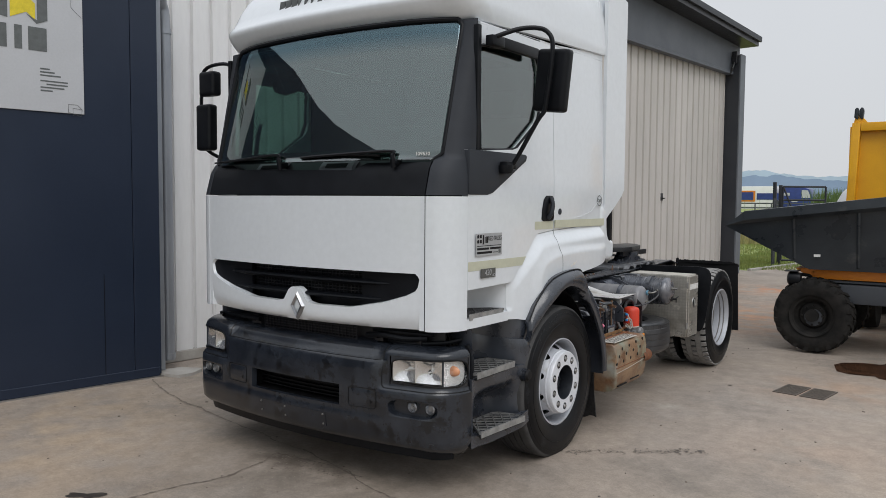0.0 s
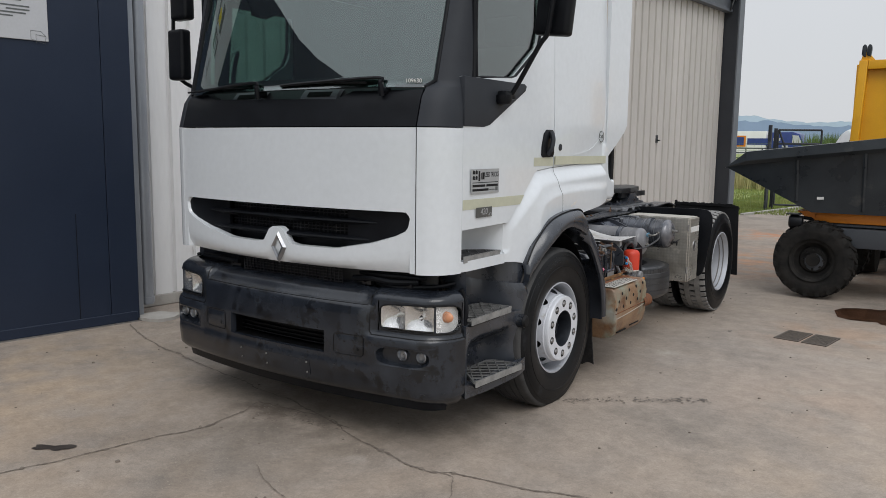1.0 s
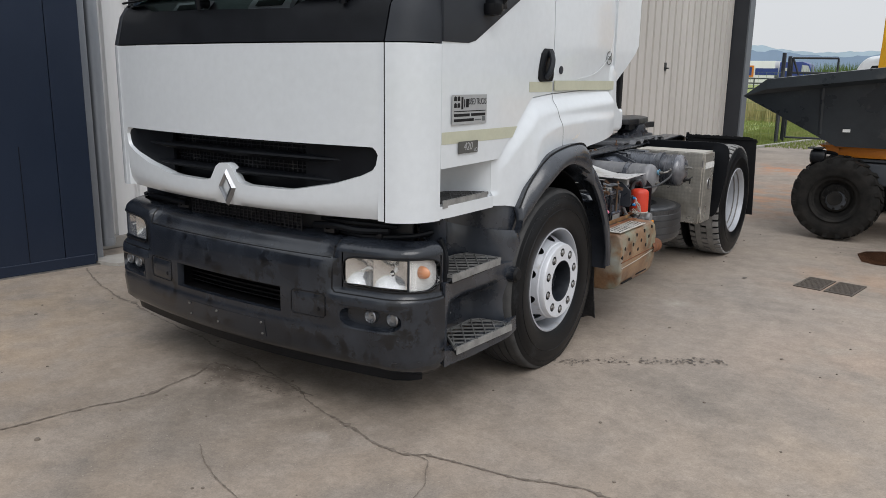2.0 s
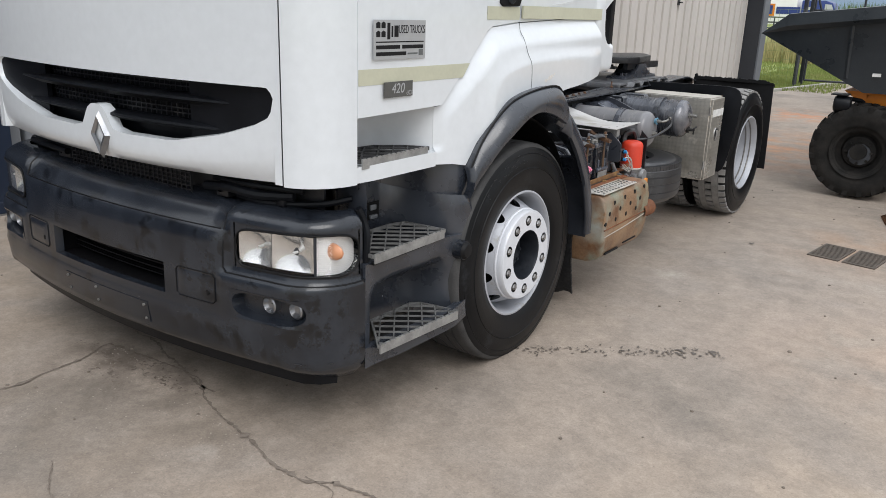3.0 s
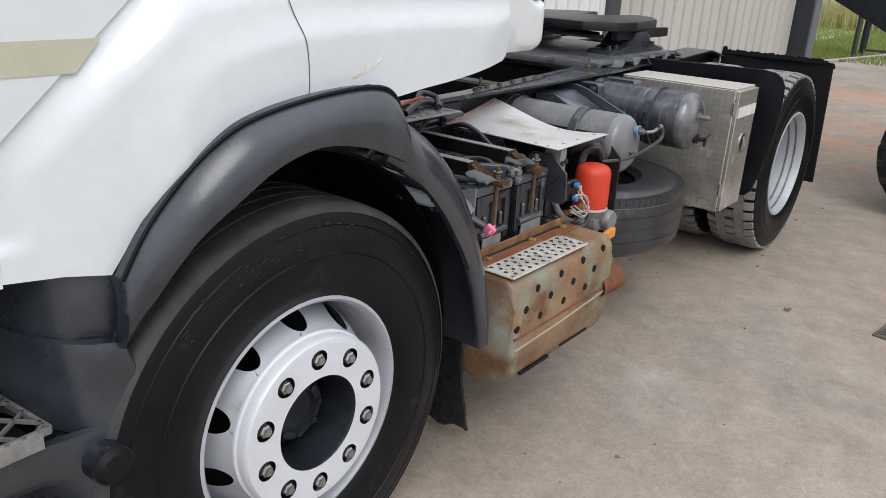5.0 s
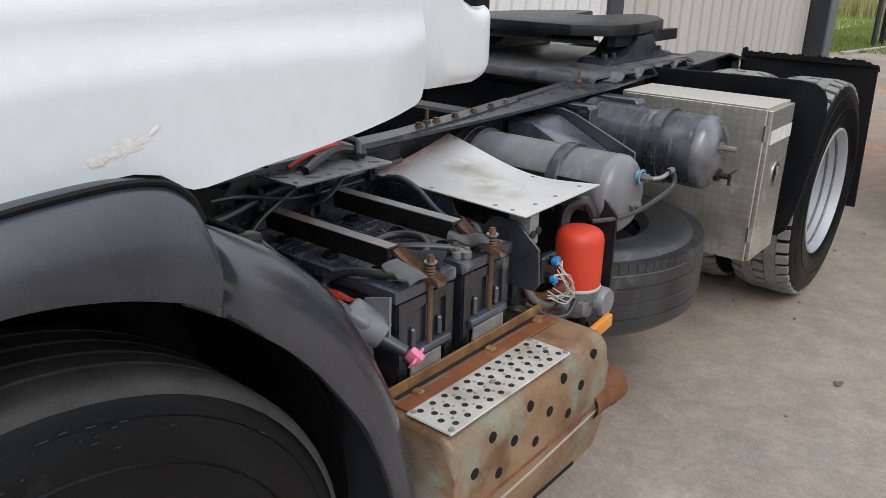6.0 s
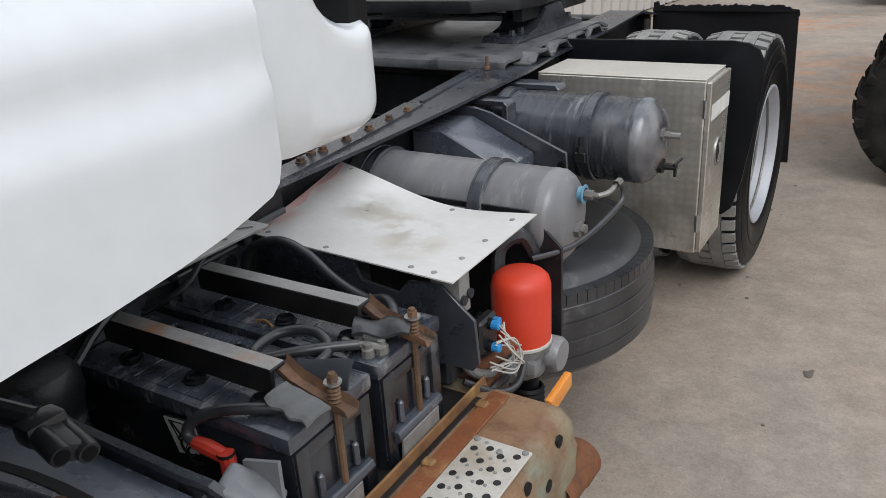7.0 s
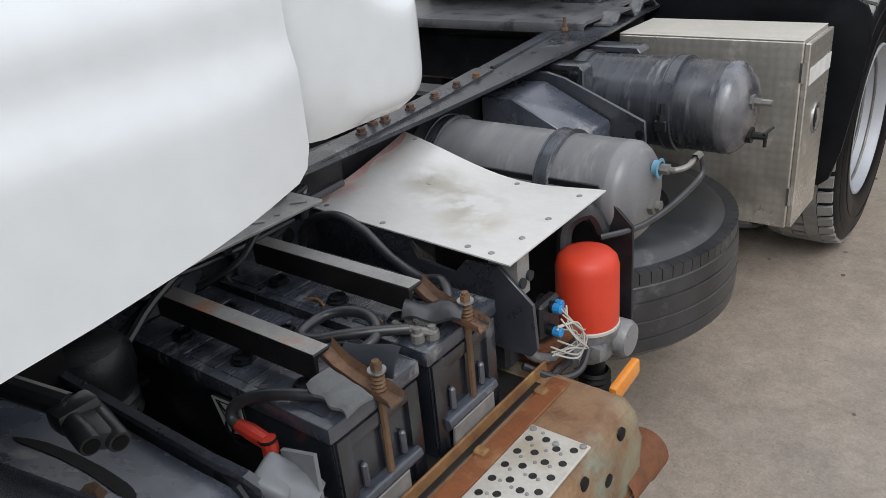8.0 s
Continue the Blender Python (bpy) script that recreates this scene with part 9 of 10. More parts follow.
for y, z in ((2.16, 0.98), (2.27, 0.95), (2.46, 0.985), (2.54, 0.93)):
    lathe(bm, [(0, 0.0), (0.016, 0.0), (0.018, -0.002)], (0.5545 if y > 2.35 else 0.5445, y, z), "x", 14)
split_part("bracket_hole", bm, M_BLACK, truck)
bm = B()
for y, z in ((2.45, 0.98), (2.55, 0.94), (2.62, 1.0), (2.40, 0.90)):
    lathe(bm, [(0.013, 0), (0.013, 0.010), (0, 0.011)], (0.52, y, z), "x", 6)
split_part("frame_bolt", bm, M_STEEL, truck)

# ---- cover sheet, side plates, red filter ----
def sheet_z(u, v):
    return 0.962 + 0.05 * max(0, 1 - u * 1.35) ** 2 * max(0, v * 1.2 - 0.1) + 0.010 * math.sin(u * 6 + 1) * v - 0.006 * math.sin(3.1 * v) * (1 - u)


bm = B()
shell(bm, span(0, 1, 18), span(0, 1, 10), lambda u, v: (0.525 + 0.547 * u, 2.625 - 0.038 * u + (0.345 + 0.02 * u) * v, sheet_z(u, v)), (0, 0, -0.003))
sh = part("cover_sheet", bm, M_SHEET, truck, "bent silver sheet with a dried smear", 60)
for u, v in ((0.07, 0.95), (0.40, 0.05), (0.62, 0.95), (0.93, 0.90), (0.93, 0.55), (0.93, 0.28), (0.90, 0.06), (0.80, 0.06), (0.08, 0.06)):
    bm = B()
    lathe(bm, [(0.0065, 0.0), (0.006, 0.0015), (0, 0.002)], (0.525 + 0.547 * u, 2.625 - 0.038 * u + 0.355 * v, sheet_z(u, v)), "z", 12)
    part("rivet", bm, M_ALU, sh)
bm = B()
shell(bm, span(0.001, 0.035, 2), span(0.02, 0.99, 12), lambda u, v: (0.525 + 0.547 * u * (1 + 0.5 * math.sin(v * 17)), 2.625 - 0.038 * u + (0.345 + 0.02 * u) * v, sheet_z(u, v) + 0.0012), (0, 0, -0.0008))
part("red_edge", bm, M_FADEDRED, sh, "faded red paint along the inner edge")
bm = B()
prism(bm, [(0.56, 0.74), (0.56, 0.955), (0.82, 0.955), (0.84, 0.91), (0.93, 0.90), (0.955, 0.932), (1.03, 0.937), (1.100, 0.876), (1.106, 0.785), (1.092, 0.765), (0.985, 0.765), (0.97, 0.72)], "y", 2.612, 2.620, 0.001, 1)
pl = part("valve_side_plate", bm, M_FRAME, truck, "black steel side plate")
bm = B()
prism(bm, [(0.56, 0.60), (0.56, 0.955), (1.03, 0.955), (1.112, 0.875), (1.112, 0.56), (0.9, 0.56)], "y", 2.995, 3.003, 0.001, 1)
part("valve_side_plate", bm, M_DARK, truck, "black steel side plate")
bm = B()
prism(bm, [(1.0, 0.956), (1.066, 0.956), (1.066, 0.875), (1.0, 0.875)], "y", 2.622, 2.66, 0.002, 1)
part("alu_angle", bm, M_ALU, pl)
bm = B()
for x, z in ((1.02, 0.905), (1.045, 0.91)):
    lathe(bm, [(0.010, 0), (0.010, 0.006), (0, 0.007)], (1.066, 2.63 + (x - 1.02), z), "x", 12)
for x, z in ((1.055, 0.80), (1.058, 0.77)):
    lathe(bm, [(0.011, 0), (0.011, -0.012), (0, -0.013)], (x - 0.06, 2.612, z), "y", 6)
split_part("plate_bolt", bm, M_GREYPL, pl)
bm = B()
R = 0.0665
lathe(bm, [(0, 0.166), (R * 0.55, 0.165), (R * 0.80, 0.159), (R * 0.94, 0.149), (R, 0.132), (R, 0.012), (R * 0.985, 0.006), (R * 0.985, 0.0)], (1.065, 2.880, 0.697), "z", 40)
fl = part("air_dryer_filter", bm, M_RED, truck, "bright red air dryer canister")
bm = B()
lathe(bm, [(R * 0.98, 0.0), (R * 1.02, 0.002), (R * 1.02, 0.008), (R * 0.98, 0.010)], (1.065, 2.880, 0.690), "z", 40)
part("pale_gasket", bm, M_PALE, fl)
bm = B()
lathe(bm, [(0, -0.085), (0.045, -0.085), (0.055, -0.07), (0.055, -0.035), (0.064, -0.02), (0.066, 0.0), (0, 0.0)], (1.065, 2.885, 0.692), "z", 28)
lathe(bm, [(0.038, -0.02), (0.042, 0.0), (0.042, 0.075), (0.036, 0.085), (0, 0.086)], (1.06, 2.925, 0.645), "x", 24)
box(bm, 1.03, 1.12, 2.83, 2.87, 0.63, 0.665, 0.008, 2)
tube(bm, [(1.06, 2.84, 0.65), (1.075, 2.79, 0.645)], 0.017, 10)
tube(bm, [(1.05, 2.9, 0.61), (1.05, 2.9, 0.50)], [0.026, 0.030], 12)
dr = part("dryer_valve", bm, M_DUSTY, fl, "grey cast dryer valve body")
bm = B()
lathe(bm, [(0.030 + 0.006 * (k % 2), 0.007 * k) for k in range(15)], (1.085, 2.872, 0.485), "z", 16)
part("bellow", bm, M_BLACK, fl)
bm = B()
tube(bm, bow([(0.99, 2.70, 0.72), (1.03, 2.74, 0.69), (1.06, 2.79, 0.70), (1.07, 2.82, 0.72)], 4), 0.013, 8)
part("copper_pipe", bm, M_RUSTY, truck)
bm = B()
tube(bm, bow([(1.07, 2.79, 0.645), (1.07, 2.73, 0.65), (1.06, 2.68, 0.625), (1.04, 2.64, 0.60)], 4), 0.009, 8)
tube(bm, bow([(1.0, 2.90, 0.80), (0.99, 2.93, 0.88), (1.03, 2.96, 0.91), (1.05, 2.98, 0.86)], 4), 0.017, 8)
tube(bm, bow([(0.98, 2.66, 0.66), (1.02, 2.67, 0.645), (1.05, 2.66, 0.61)], 4), 0.016, 8)
box(bm, 0.96, 1.02, 2.64, 2.70, 0.69, 0.80, 0.008, 1)
split_part("air_line", bm, M_CABLE, truck)
for p in ((1.085, 2.715, 0.815), (1.075, 2.735, 0.812), (1.09, 2.705, 0.770)):
    bm = B()
    lathe(bm, [(0.010, -0.004), (0.010, 0.012), (0.0075, 0.014), (0, 0.014)], p, "x", 10)
    con = part("blue_connector", bm, M_BLUE, truck, "blue electrical connector")
    bm = B()
    lathe(bm, [(0.009, -0.040), (0.0125, -0.036), (0.0125, -0.006), (0.0115, -0.003), (0.0, -0.003)], p, "x", 10)
    part("connector_body", bm, M_PLASTIC, con)
bm = B()
box(bm, 1.05, 1.075, 2.68, 2.75, 0.755, 0.83, 0.006, 1)
part("connector_block", bm, M_DARK, truck)
rnd = random.Random(31)
for k in range(8):
    bm = B()
    j = lambda w: rnd.uniform(-w, w)
    tube(bm, bow([(1.097, 2.715 + j(0.02), 0.80 + j(0.025)), (1.112 + j(0.01), 2.738 + j(0.015), 0.765 + j(0.012)), (1.118 + j(0.012), 2.765 + j(0.022), 0.722 + j(0.016)), (1.105 + j(0.01), 2.748 + j(0.02), 0.705 + j(0.01)), (1.085, 2.705 + j(0.015), 0.725 + j(0.015))], 5), 0.0019, 5)
    part("pale_wire", bm, M_PALE, truck)
bm = B()
tube(bm, bow([(1.04, 2.66, 0.70), (1.09, 2.70, 0.665), (1.115, 2.75, 0.66), (1.11, 2.80, 0.685)], 5), 0.0075, 8)
part("air_line", bm, M_OLDRUBBER, truck, "thin grey air line")
bm = B()
tube(bm, bow([(1.03, 2.675, 0.745), (1.04, 2.70, 0.700), (1.045, 2.755, 0.665), (1.045, 2.81, 0.648), (1.035, 2.845, 0.650)], 5), 0.0115, 10)
hz = part("vent_hose", bm, M_DUSTY, truck, "pale grey bent hose")
bm = B()
tube(bm, [(1.044, 2.815, 0.648), (1.030, 2.862, 0.652)], 0.0135, 10)
part("hose_collar", bm, M_RODRUST, hz)
bm = B()
tube(bm, bow([(1.05, 2.905, 0.615), (1.055, 2.856, 0.620), (1.05, 2.783, 0.648), (1.048, 2.737, 0.654), (1.045, 2.705, 0.648)], 5), 0.0062, 8)
tube(bm, [(1.047, 2.72, 0.652), (1.040, 2.69, 0.648)], 0.012, 8)
part("air_line", bm, M_CABLE, truck, "thin black air line with a clamp")
bm = B()
lathe(bm, [(0, 0.0), (0.026, 0.0), (0.030, 0.012), (0.030, 0.05), (0.022, 0.058), (0, 0.058)], (1.03, 2.685, 0.64), "x", 18)
lathe(bm, [(0.016, 0.05), (0.016, 0.075), (0, 0.076)], (1.03, 2.685, 0.64), "x", 10)
part("relay_valve", bm, M_FRAME, truck, "dark round relay valve")
bm = B()
tube(bm, [(1.085, 2.872, 0.65), (1.085, 2.872, 0.58), (1.085, 2.872, 0.46)], [0.026, 0.023, 0.024], 14)
part("black_strut", bm, M_PLASTIC, truck)
bm = B()
m = Matrix.Translation((1.184, 2.812, 0.624)) @ Matrix.Rotation(radians(6), 4, "X")
box(bm, -0.009, 0.009, -0.055, 0.055, -0.019, 0.019, 0.006, 2, m)
part("side_marker", bm, M_ORANGE, truck, "orange side marker lamp")

# ---- silencer ----
MX = 0.004
prof = [(0.74, 0.32), (0.80, 0.275), (1.15, 0.272), (1.215, 0.292), (1.250, 0.34), (1.268, 0.42), (1.268, 0.585), (1.262, 0.645), (1.235, 0.672), (0.80, 0.676), (0.74, 0.64)]
bm = B()
prism(bm, prof, "y", 2.082, 2.712, 0.030, 3)
for v in bm.verts:
    if v.co.y < 2.2:
        v.co.y += 0.055 * max(0.0, min(1.0, (0.46 - v.co.z) / 0.18))
mu = part("silencer", bm, M_RUST, truck, "rusty green exhaust silencer", 40)
bm = B()
tube(bm, [(1.2685, 2.095, 0.482), (1.2685, 2.705, 0.490)], 0.004, 6)
part("weld_seam", bm, M_RUSTY, mu)
bm = B()
tube(bm, [(1.2685, 2.10, 0.442), (1.2690, 2.36, 0.452), (1.2685, 2.705, 0.476)], 0.0035, 6)
part("weld_seam", bm, M_PALESPOT, mu, "pale worn weld seam")
bm = B()
box(bm, 1.135, 1.253, 2.088, 2.536, 0.677, 0.683, 0.002, 1)
pp_bm, bm = bm, B()
box(bm, 1.092, 1.132, 2.10, 2.685, 0.675, 0.679, 0.0015, 1)
part("rusted_strip", bm, M_REDRUST, mu, "red-brown rusted top of the silencer")
bm = pp_bm
pp = part("perforated_plate", bm, M_DIRTYALU, mu, "perforated bright step plate")
for k in range(11):
    for j in range(4):
        bm = B()
        x, y = 1.153 + j * 0.027, 2.113 + k * 0.0385 + (0.012 if j % 2 else 0)
        if y < 2.525:
            lathe(bm, [(0, 0.0002), (0.0056, 0.0004), (0.0064, 0.0012), (0.0074, 0.0)], (x, y, 0.6832), "z", 10)
            part("hole", bm, M_RUSTSTRAP, pp)
        else:
            bm.free()
for x, y in ((1.146, 2.524), (1.243, 2.526), (1.20, 2.508), (1.146, 2.10), (1.243, 2.10), (1.195, 2.30)):
    bm = B()
    lathe(bm, [(0.0065, 0), (0.0058, 0.003), (0, 0.004)], (x, y, 0.683), "z", 10)
    part("screw", bm, M_ALU, pp)
rnd = random.Random(6)
for k in range(34):
    bm = B()
    lathe(bm, [(0.0036, 0), (0.003, 0.002), (0, 0.0025)], (1.153 + (k % 3) * 0.027 + 0.0135 + rnd.uniform(-0.002, 0.002), 2.133 + (k // 3) * 0.0355 + rnd.uniform(-0.003, 0.003), 0.683), "z", 8)
    part("stud", bm, M_ALU, pp)
# three staggered rows of round vents, drawn as black discs, that rise a little towards the rear
for row, (y0, z0, rise) in enumerate(((2.212, 0.619, 0.0075), (2.149, 0.567, 0.006), (2.095, 0.515, 0.006))):
    for k in range(4):
        y, z = y0 + 0.141 * k, z0 + rise * k
        if row == 2 and k == 0:
            y += 0.012
        bm = B()
        x = lerp(z, [(0.42, 1.268), (0.585, 1.268), (0.645, 1.262)])
        lathe(bm, [(0.0135, -0.004), (0.0125, 0.0014), (0.0105, 0.0018), (0, 0.0016)], (x, y, z), "x", 14)
        part("vent_hole", bm, M_BLACK, mu)
for ya, yb, z in ((2.177, 2.347, 0.327), (2.419, 2.601, 0.341)):
    bm = B()
    box(bm, 1.232, 1.2535, ya, yb, z - 0.005, z + 0.006, 0.002, 1)
    part("slot", bm, M_BLACK, mu)
bm = B()
lathe(bm, [(0.044, -0.05), (0.045, 0.0), (0.046, 0.040), (0.049, 0.045), (0.050, 0.098), (0.047, 0.101), (0.044, 0.098), (0.043, 0.02)], (1.238, 2.700, 0.484), "y", 28)
part("outlet_pipe", bm, M_RUSTY, mu, "rust-brown outlet pipe")
bm = B()
lathe(bm, [(0, 0.06), (0.0435, 0.06)], (1.238, 2.700, 0.484), "y", 24)
part("outlet_bore", bm, M_BLACK, mu)
bm = B()
box(bm, 0.80, 1.06, 2.08, 2.80, 0.62, 0.66)
part("silencer_bracket", bm, M_RUSTY, truck)

# ---- site dumper standing behind the lorry ----
dumper = thing("site_dumper", (2.6, 7.2, 0), "muddy site dumper with a dark steel skip", "dumper")
ND, FD = 6.32, 8.10
bm = B()
# skip: tapered tub, side outline in x and z
side = [(0.86, 1.475), (1.02, 1.43), (1.80, 0.985), (2.95, 0.985), (3.45, 1.60), (3.55, 1.95)]
rim_line = [(0.86, 1.475), (1.10, 1.665), (2.56, 1.835), (3.55, 1.98)]
tub = [(0.86, 1.475), (1.80, 0.985), (2.95, 0.985), (3.45, 1.60), (3.55, 1.98), (2.56, 1.835), (1.10, 1.665)]
YT = lambda x, z: 0.16 * max(0, (1.66 - z)) / 0.7
near = [bm.verts.new((x, ND + YT(x, z), z)) for x, z in tub]
far = [bm.verts.new((x, FD - YT(x, z), z)) for x, z in tub]
bm.faces.new(near)
bm.faces.new(far[::-1])
for k in (0, 1, 2, 3):
    bm.faces.new((near[k], near[k + 1], far[k + 1], far[k]))
skip_part = part("skip", bm, M_SKIP, dumper, "dented dark grey steel skip", 20)
bm = B()
rl = [(0.86, 1.475), (1.10, 1.665), (2.56, 1.835), (3.55, 1.98)]
for y, sgn in ((ND, -1), (FD, 1)):
    vs2 = []
    for x, z in rl:
        d = 0.0 if x < 0.9 else 1.0
        vs2.append([(x, y + sgn * 0.00, z), (x, y + sgn * 0.05 * d, z - 0.005), (x, y + sgn * 0.055 * d, z - 0.11 * d), (x, y + sgn * 0.004, z - 0.15 * d)])
    for a, b in zip(vs2, vs2[1:]):
        for k in range(3):
            quadmesh(bm, [a[k], b[k], b[k + 1], a[k + 1]], [(0, 1, 2, 3)])
split_part("skip_rim", bm, M_SKIP, skip_part)
for x0, x1, z0, z1 in ((1.62, 1.66, 1.10, 1.58), (2.30, 2.34, 1.02, 1.66), (2.95, 2.99, 1.02, 1.73)):
    bm = B()
    a, b = ND + YT(x0, z0), ND + YT(x0, z1)
    quadmesh(bm, [(x0, a - 0.002, z0), (x1, a - 0.002, z0), (x1, b - 0.002, z1), (x0, b - 0.002, z1), ((x0 + x1) / 2, a - 0.014, z0 + 0.01), ((x0 + x1) / 2, b - 0.014, z1)], [(0, 4, 5, 3), (4, 1, 2, 5), (0, 1, 4)])
    part("pressed_rib", bm, M_SKIP, skip_part)
bm = B()
prism(bm, [(1.86, 1.138), (1.93, 1.140), (1.93, 1.17), (1.86, 1.168)], "y", 6.405, 6.412)
part("white_label", bm, M_PAPER, skip_part, "small white label")
bm = B()
box(bm, 1.80, 3.05, 6.62, 7.80, 0.865, 0.98, 0.02)
prism(bm, [(1.62, 0.985), (1.80, 0.865), (1.85, 0.985)], "y", 6.62, 7.80)
part("skip_cradle", bm, M_ORANGEP, dumper, "orange cradle under the skip")
bm = B()
box(bm, 1.95, 4.6, 6.70, 7.72, 0.60, 0.83, 0.02)
box(bm, 2.05, 2.95, 6.55, 6.70, 0.60, 0.82, 0.015)
box(bm, 1.92, 3.1, 6.60, 7.80, 0.83, 0.86, 0.006, 1)
tube(bm, [(1.87, 6.45, 0.42), (1.87, 7.95, 0.42)], 0.10, 12)
part("chassis", bm, M_POST, dumper, "dark steel chassis")
bm = B()
box(bm, 3.5, 4.7, 6.75, 7.65, 0.83, 1.35, 0.06, 3)
part("engine_cover", bm, M_YELLOW, dumper)
bm = B()
box(bm, 3.25, 3.5, 6.95, 7.45, 0.95, 1.1, 0.05, 3)
box(bm, 3.48, 3.56, 6.95, 7.45, 1.1, 1.5, 0.03, 3)
part("driver_seat", bm, M_PLASTIC, dumper)
bm = B()
tube(bm, [(1.60, 6.60, 0.92), (1.78, 6.62, 0.90), (1.86, 6.66, 0.86)], 0.02, 8)
lathe(bm, [(0.066, 0.0), (0.082, 0.02), (0.082, 0.09), (0.06, 0.14), (0, 0.14)], (1.58, 6.46, 0.870), "x", 20)
dl = part("work_lamp", bm, M_PLASTIC, dumper, "round black work lamp")
bm = B()
lathe(bm, [(0, -0.014), (0.04, -0.010), (0.064, 0.002)], (1.58, 6.46, 0.870), "x", 20)
part("lamp_glass", bm, M_LAMPW, dl)
bm = B()
box(bm, 1.55, 1.70, 6.38, 6.54, 0.952, 0.966, 0.004, 1)
part("lamp_guard", bm, M_DARK, dl)


def lug_wheel(x, y, r, w, out):
    """Tractor-tread wheel about the y axis; out is the side with the dish."""
    c = (x, y, r)
    bm = B()
    h = w / 2
    pr = [(0.20, h * 0.8), (0.23, h * 0.98), (0.32, h * 1.05), (r - 0.06, h), (r - 0.025, h * 0.85), (r - 0.022, 0), (r - 0.025, -h * 0.85), (r - 0.06, -h), (0.32, -h * 1.05), (0.20, -h * 0.8)]
    lathe(bm, pr, c, "y", 48)
    wheel = part("dumper_wheel", bm, M_MUD, dumper, "mud-caked lugged wheel")
    bm = B()
    nl = 20
    for k in range(nl):
        for sd in (1, -1):
            a = 2 * math.pi * (k + (0.5 if sd > 0 else 0)) / nl
            pts = []
            for da, yy in ((0.0, 0.012), (0.20, h * 1.02)):
                for wv in (-0.055, 0.055):
                    for rr in (r - 0.045 - 0.03 * (yy > 0.05), r + 0.004 - 0.03 * (yy > 0.05)):
                        aa = a + da + wv
                        pts.append((x + rr * math.cos(aa), y + sd * yy, c[2] + rr * math.sin(aa)))
            quadmesh(bm, pts, [(0, 1, 3, 2), (4, 6, 7, 5), (1, 5, 7, 3), (0, 4, 5, 1), (2, 3, 7, 6)])
    tagged(part("tread_lug", bm, M_MUD, wheel, "worn tread lugs", 20), kind="stuff")
    bm = B()
    o = out
    lathe(bm, [(0.235, o * h * 0.95), (0.245, o * (h * 0.95 + 0.012)), (0.225, o * h * 0.9), (0.215, o * h * 0.4), (0.16, o * h * 0.3), (0.14, o * h * 0.5), (0.075, o * h * 0.52), (0.07, o * h * 0.95), (0, o * h * 0.97)], c, "y", 40)
    for k in range(8):
        a = 2 * math.pi * k / 8
        lathe(bm, [(0.014, o * h * 0.5), (0.014, o * h * 0.72), (0, o * h * 0.73)], (x + 0.11 * math.cos(a), y, c[2] + 0.11 * math.sin(a)), "y", 6)
    part("rim", bm, M_MUD, wheel, "muddy black rim")


for x in (1.86, 3.95):
    lug_wheel(x, 6.55, 0.445, 0.32, -1)
    lug_wheel(x, 7.87, 0.445, 0.32, 1)

# ---- yellow tipping body of a second machine ----
tip = thing("yellow_tipper", (2.9, 9.0, 0), "yellow steel tipping body of a parked machine", "tipper")
TMx = Matrix.Translation((1.895, 8.5, 0)) @ Matrix.Rotation(radians(1.0), 4, "Z")
bm = B()
prism(bm, [(0.0, 1.05), (0.055, 2.82), (1.75, 2.82), (1.75, 1.05)], "y", 0.06, 0.12, 0.006, 1, TMx)
part("back_plate", bm, M_YELLOW, tip)
for pts in ([(-0.05, 1.0), (0.02, 2.86), (0.125, 2.86), (0.055, 1.0)], [(0.125, 2.745), (0.127, 2.86), (1.8, 2.86), (1.8, 2.745)], [(0.75, 1.0), (0.75, 2.74), (0.87, 2.74), (0.87, 1.0)], [(1.68, 1.0), (1.68, 2.74), (1.80, 2.74), (1.80, 1.0)]):
    bm = B()
    prism(bm, pts, "y", -0.05, 0.06, 0.01, 2, TMx)
    part("frame_rib", bm, M_YELLOW, tip)
bm = B()
prism(bm, [(0.0, 1.0), (0.04, 2.82), (0.9, 2.82), (1.2, 1.0)], "x", 0.0, 0.05, 0.006, 1, TMx @ Matrix.Translation((-0.02, 0.05, 0)))
part("side_plate", bm, M_YELLOW, tip)
bm = B()
prism(bm, [(0.03, 2.855), (0.21, 2.855), (0.13, 2.945), (0.06, 2.985)], "y", 0.0, 0.06, 0.008, 2, TMx)
lug = part("hinge_base", bm, M_YELLOW, tip)
for dx in (0.0, 0.06):
    bm = B()
    prism(bm, [(0.035 + dx, 2.93), (0.085 + dx, 2.90), (0.095 + dx, 3.02), (0.085 + dx, 3.06), (0.06 + dx, 3.07), (0.04 + dx, 3.04)], "y", -0.02, 0.0 + 0.07, 0.012, 2, TMx)
    part("hinge_lug", bm, M_SKIP, lug, "dark steel hinge lug")
bm = B()
box(bm, 0.1, 1.8, 0.15, 2.6, 0.45, 1.02, 0.04, 2, TMx)
part("chassis", bm, M_POST, tip)
for dx, dy in ((0.25, 0.5), (1.6, 0.5), (0.25, 2.2), (1.6, 2.2)):
    bm = B()
    p = TMx @ Vector((dx, dy, 0.42))
    lathe(bm, [(0, -0.14), (0.22, -0.14), (0.40, -0.13), (0.42, 0), (0.40, 0.13), (0.22, 0.14), (0, 0.14)], tuple(p), "x", 24)
    part("wheel", bm, M_MUD, tip)
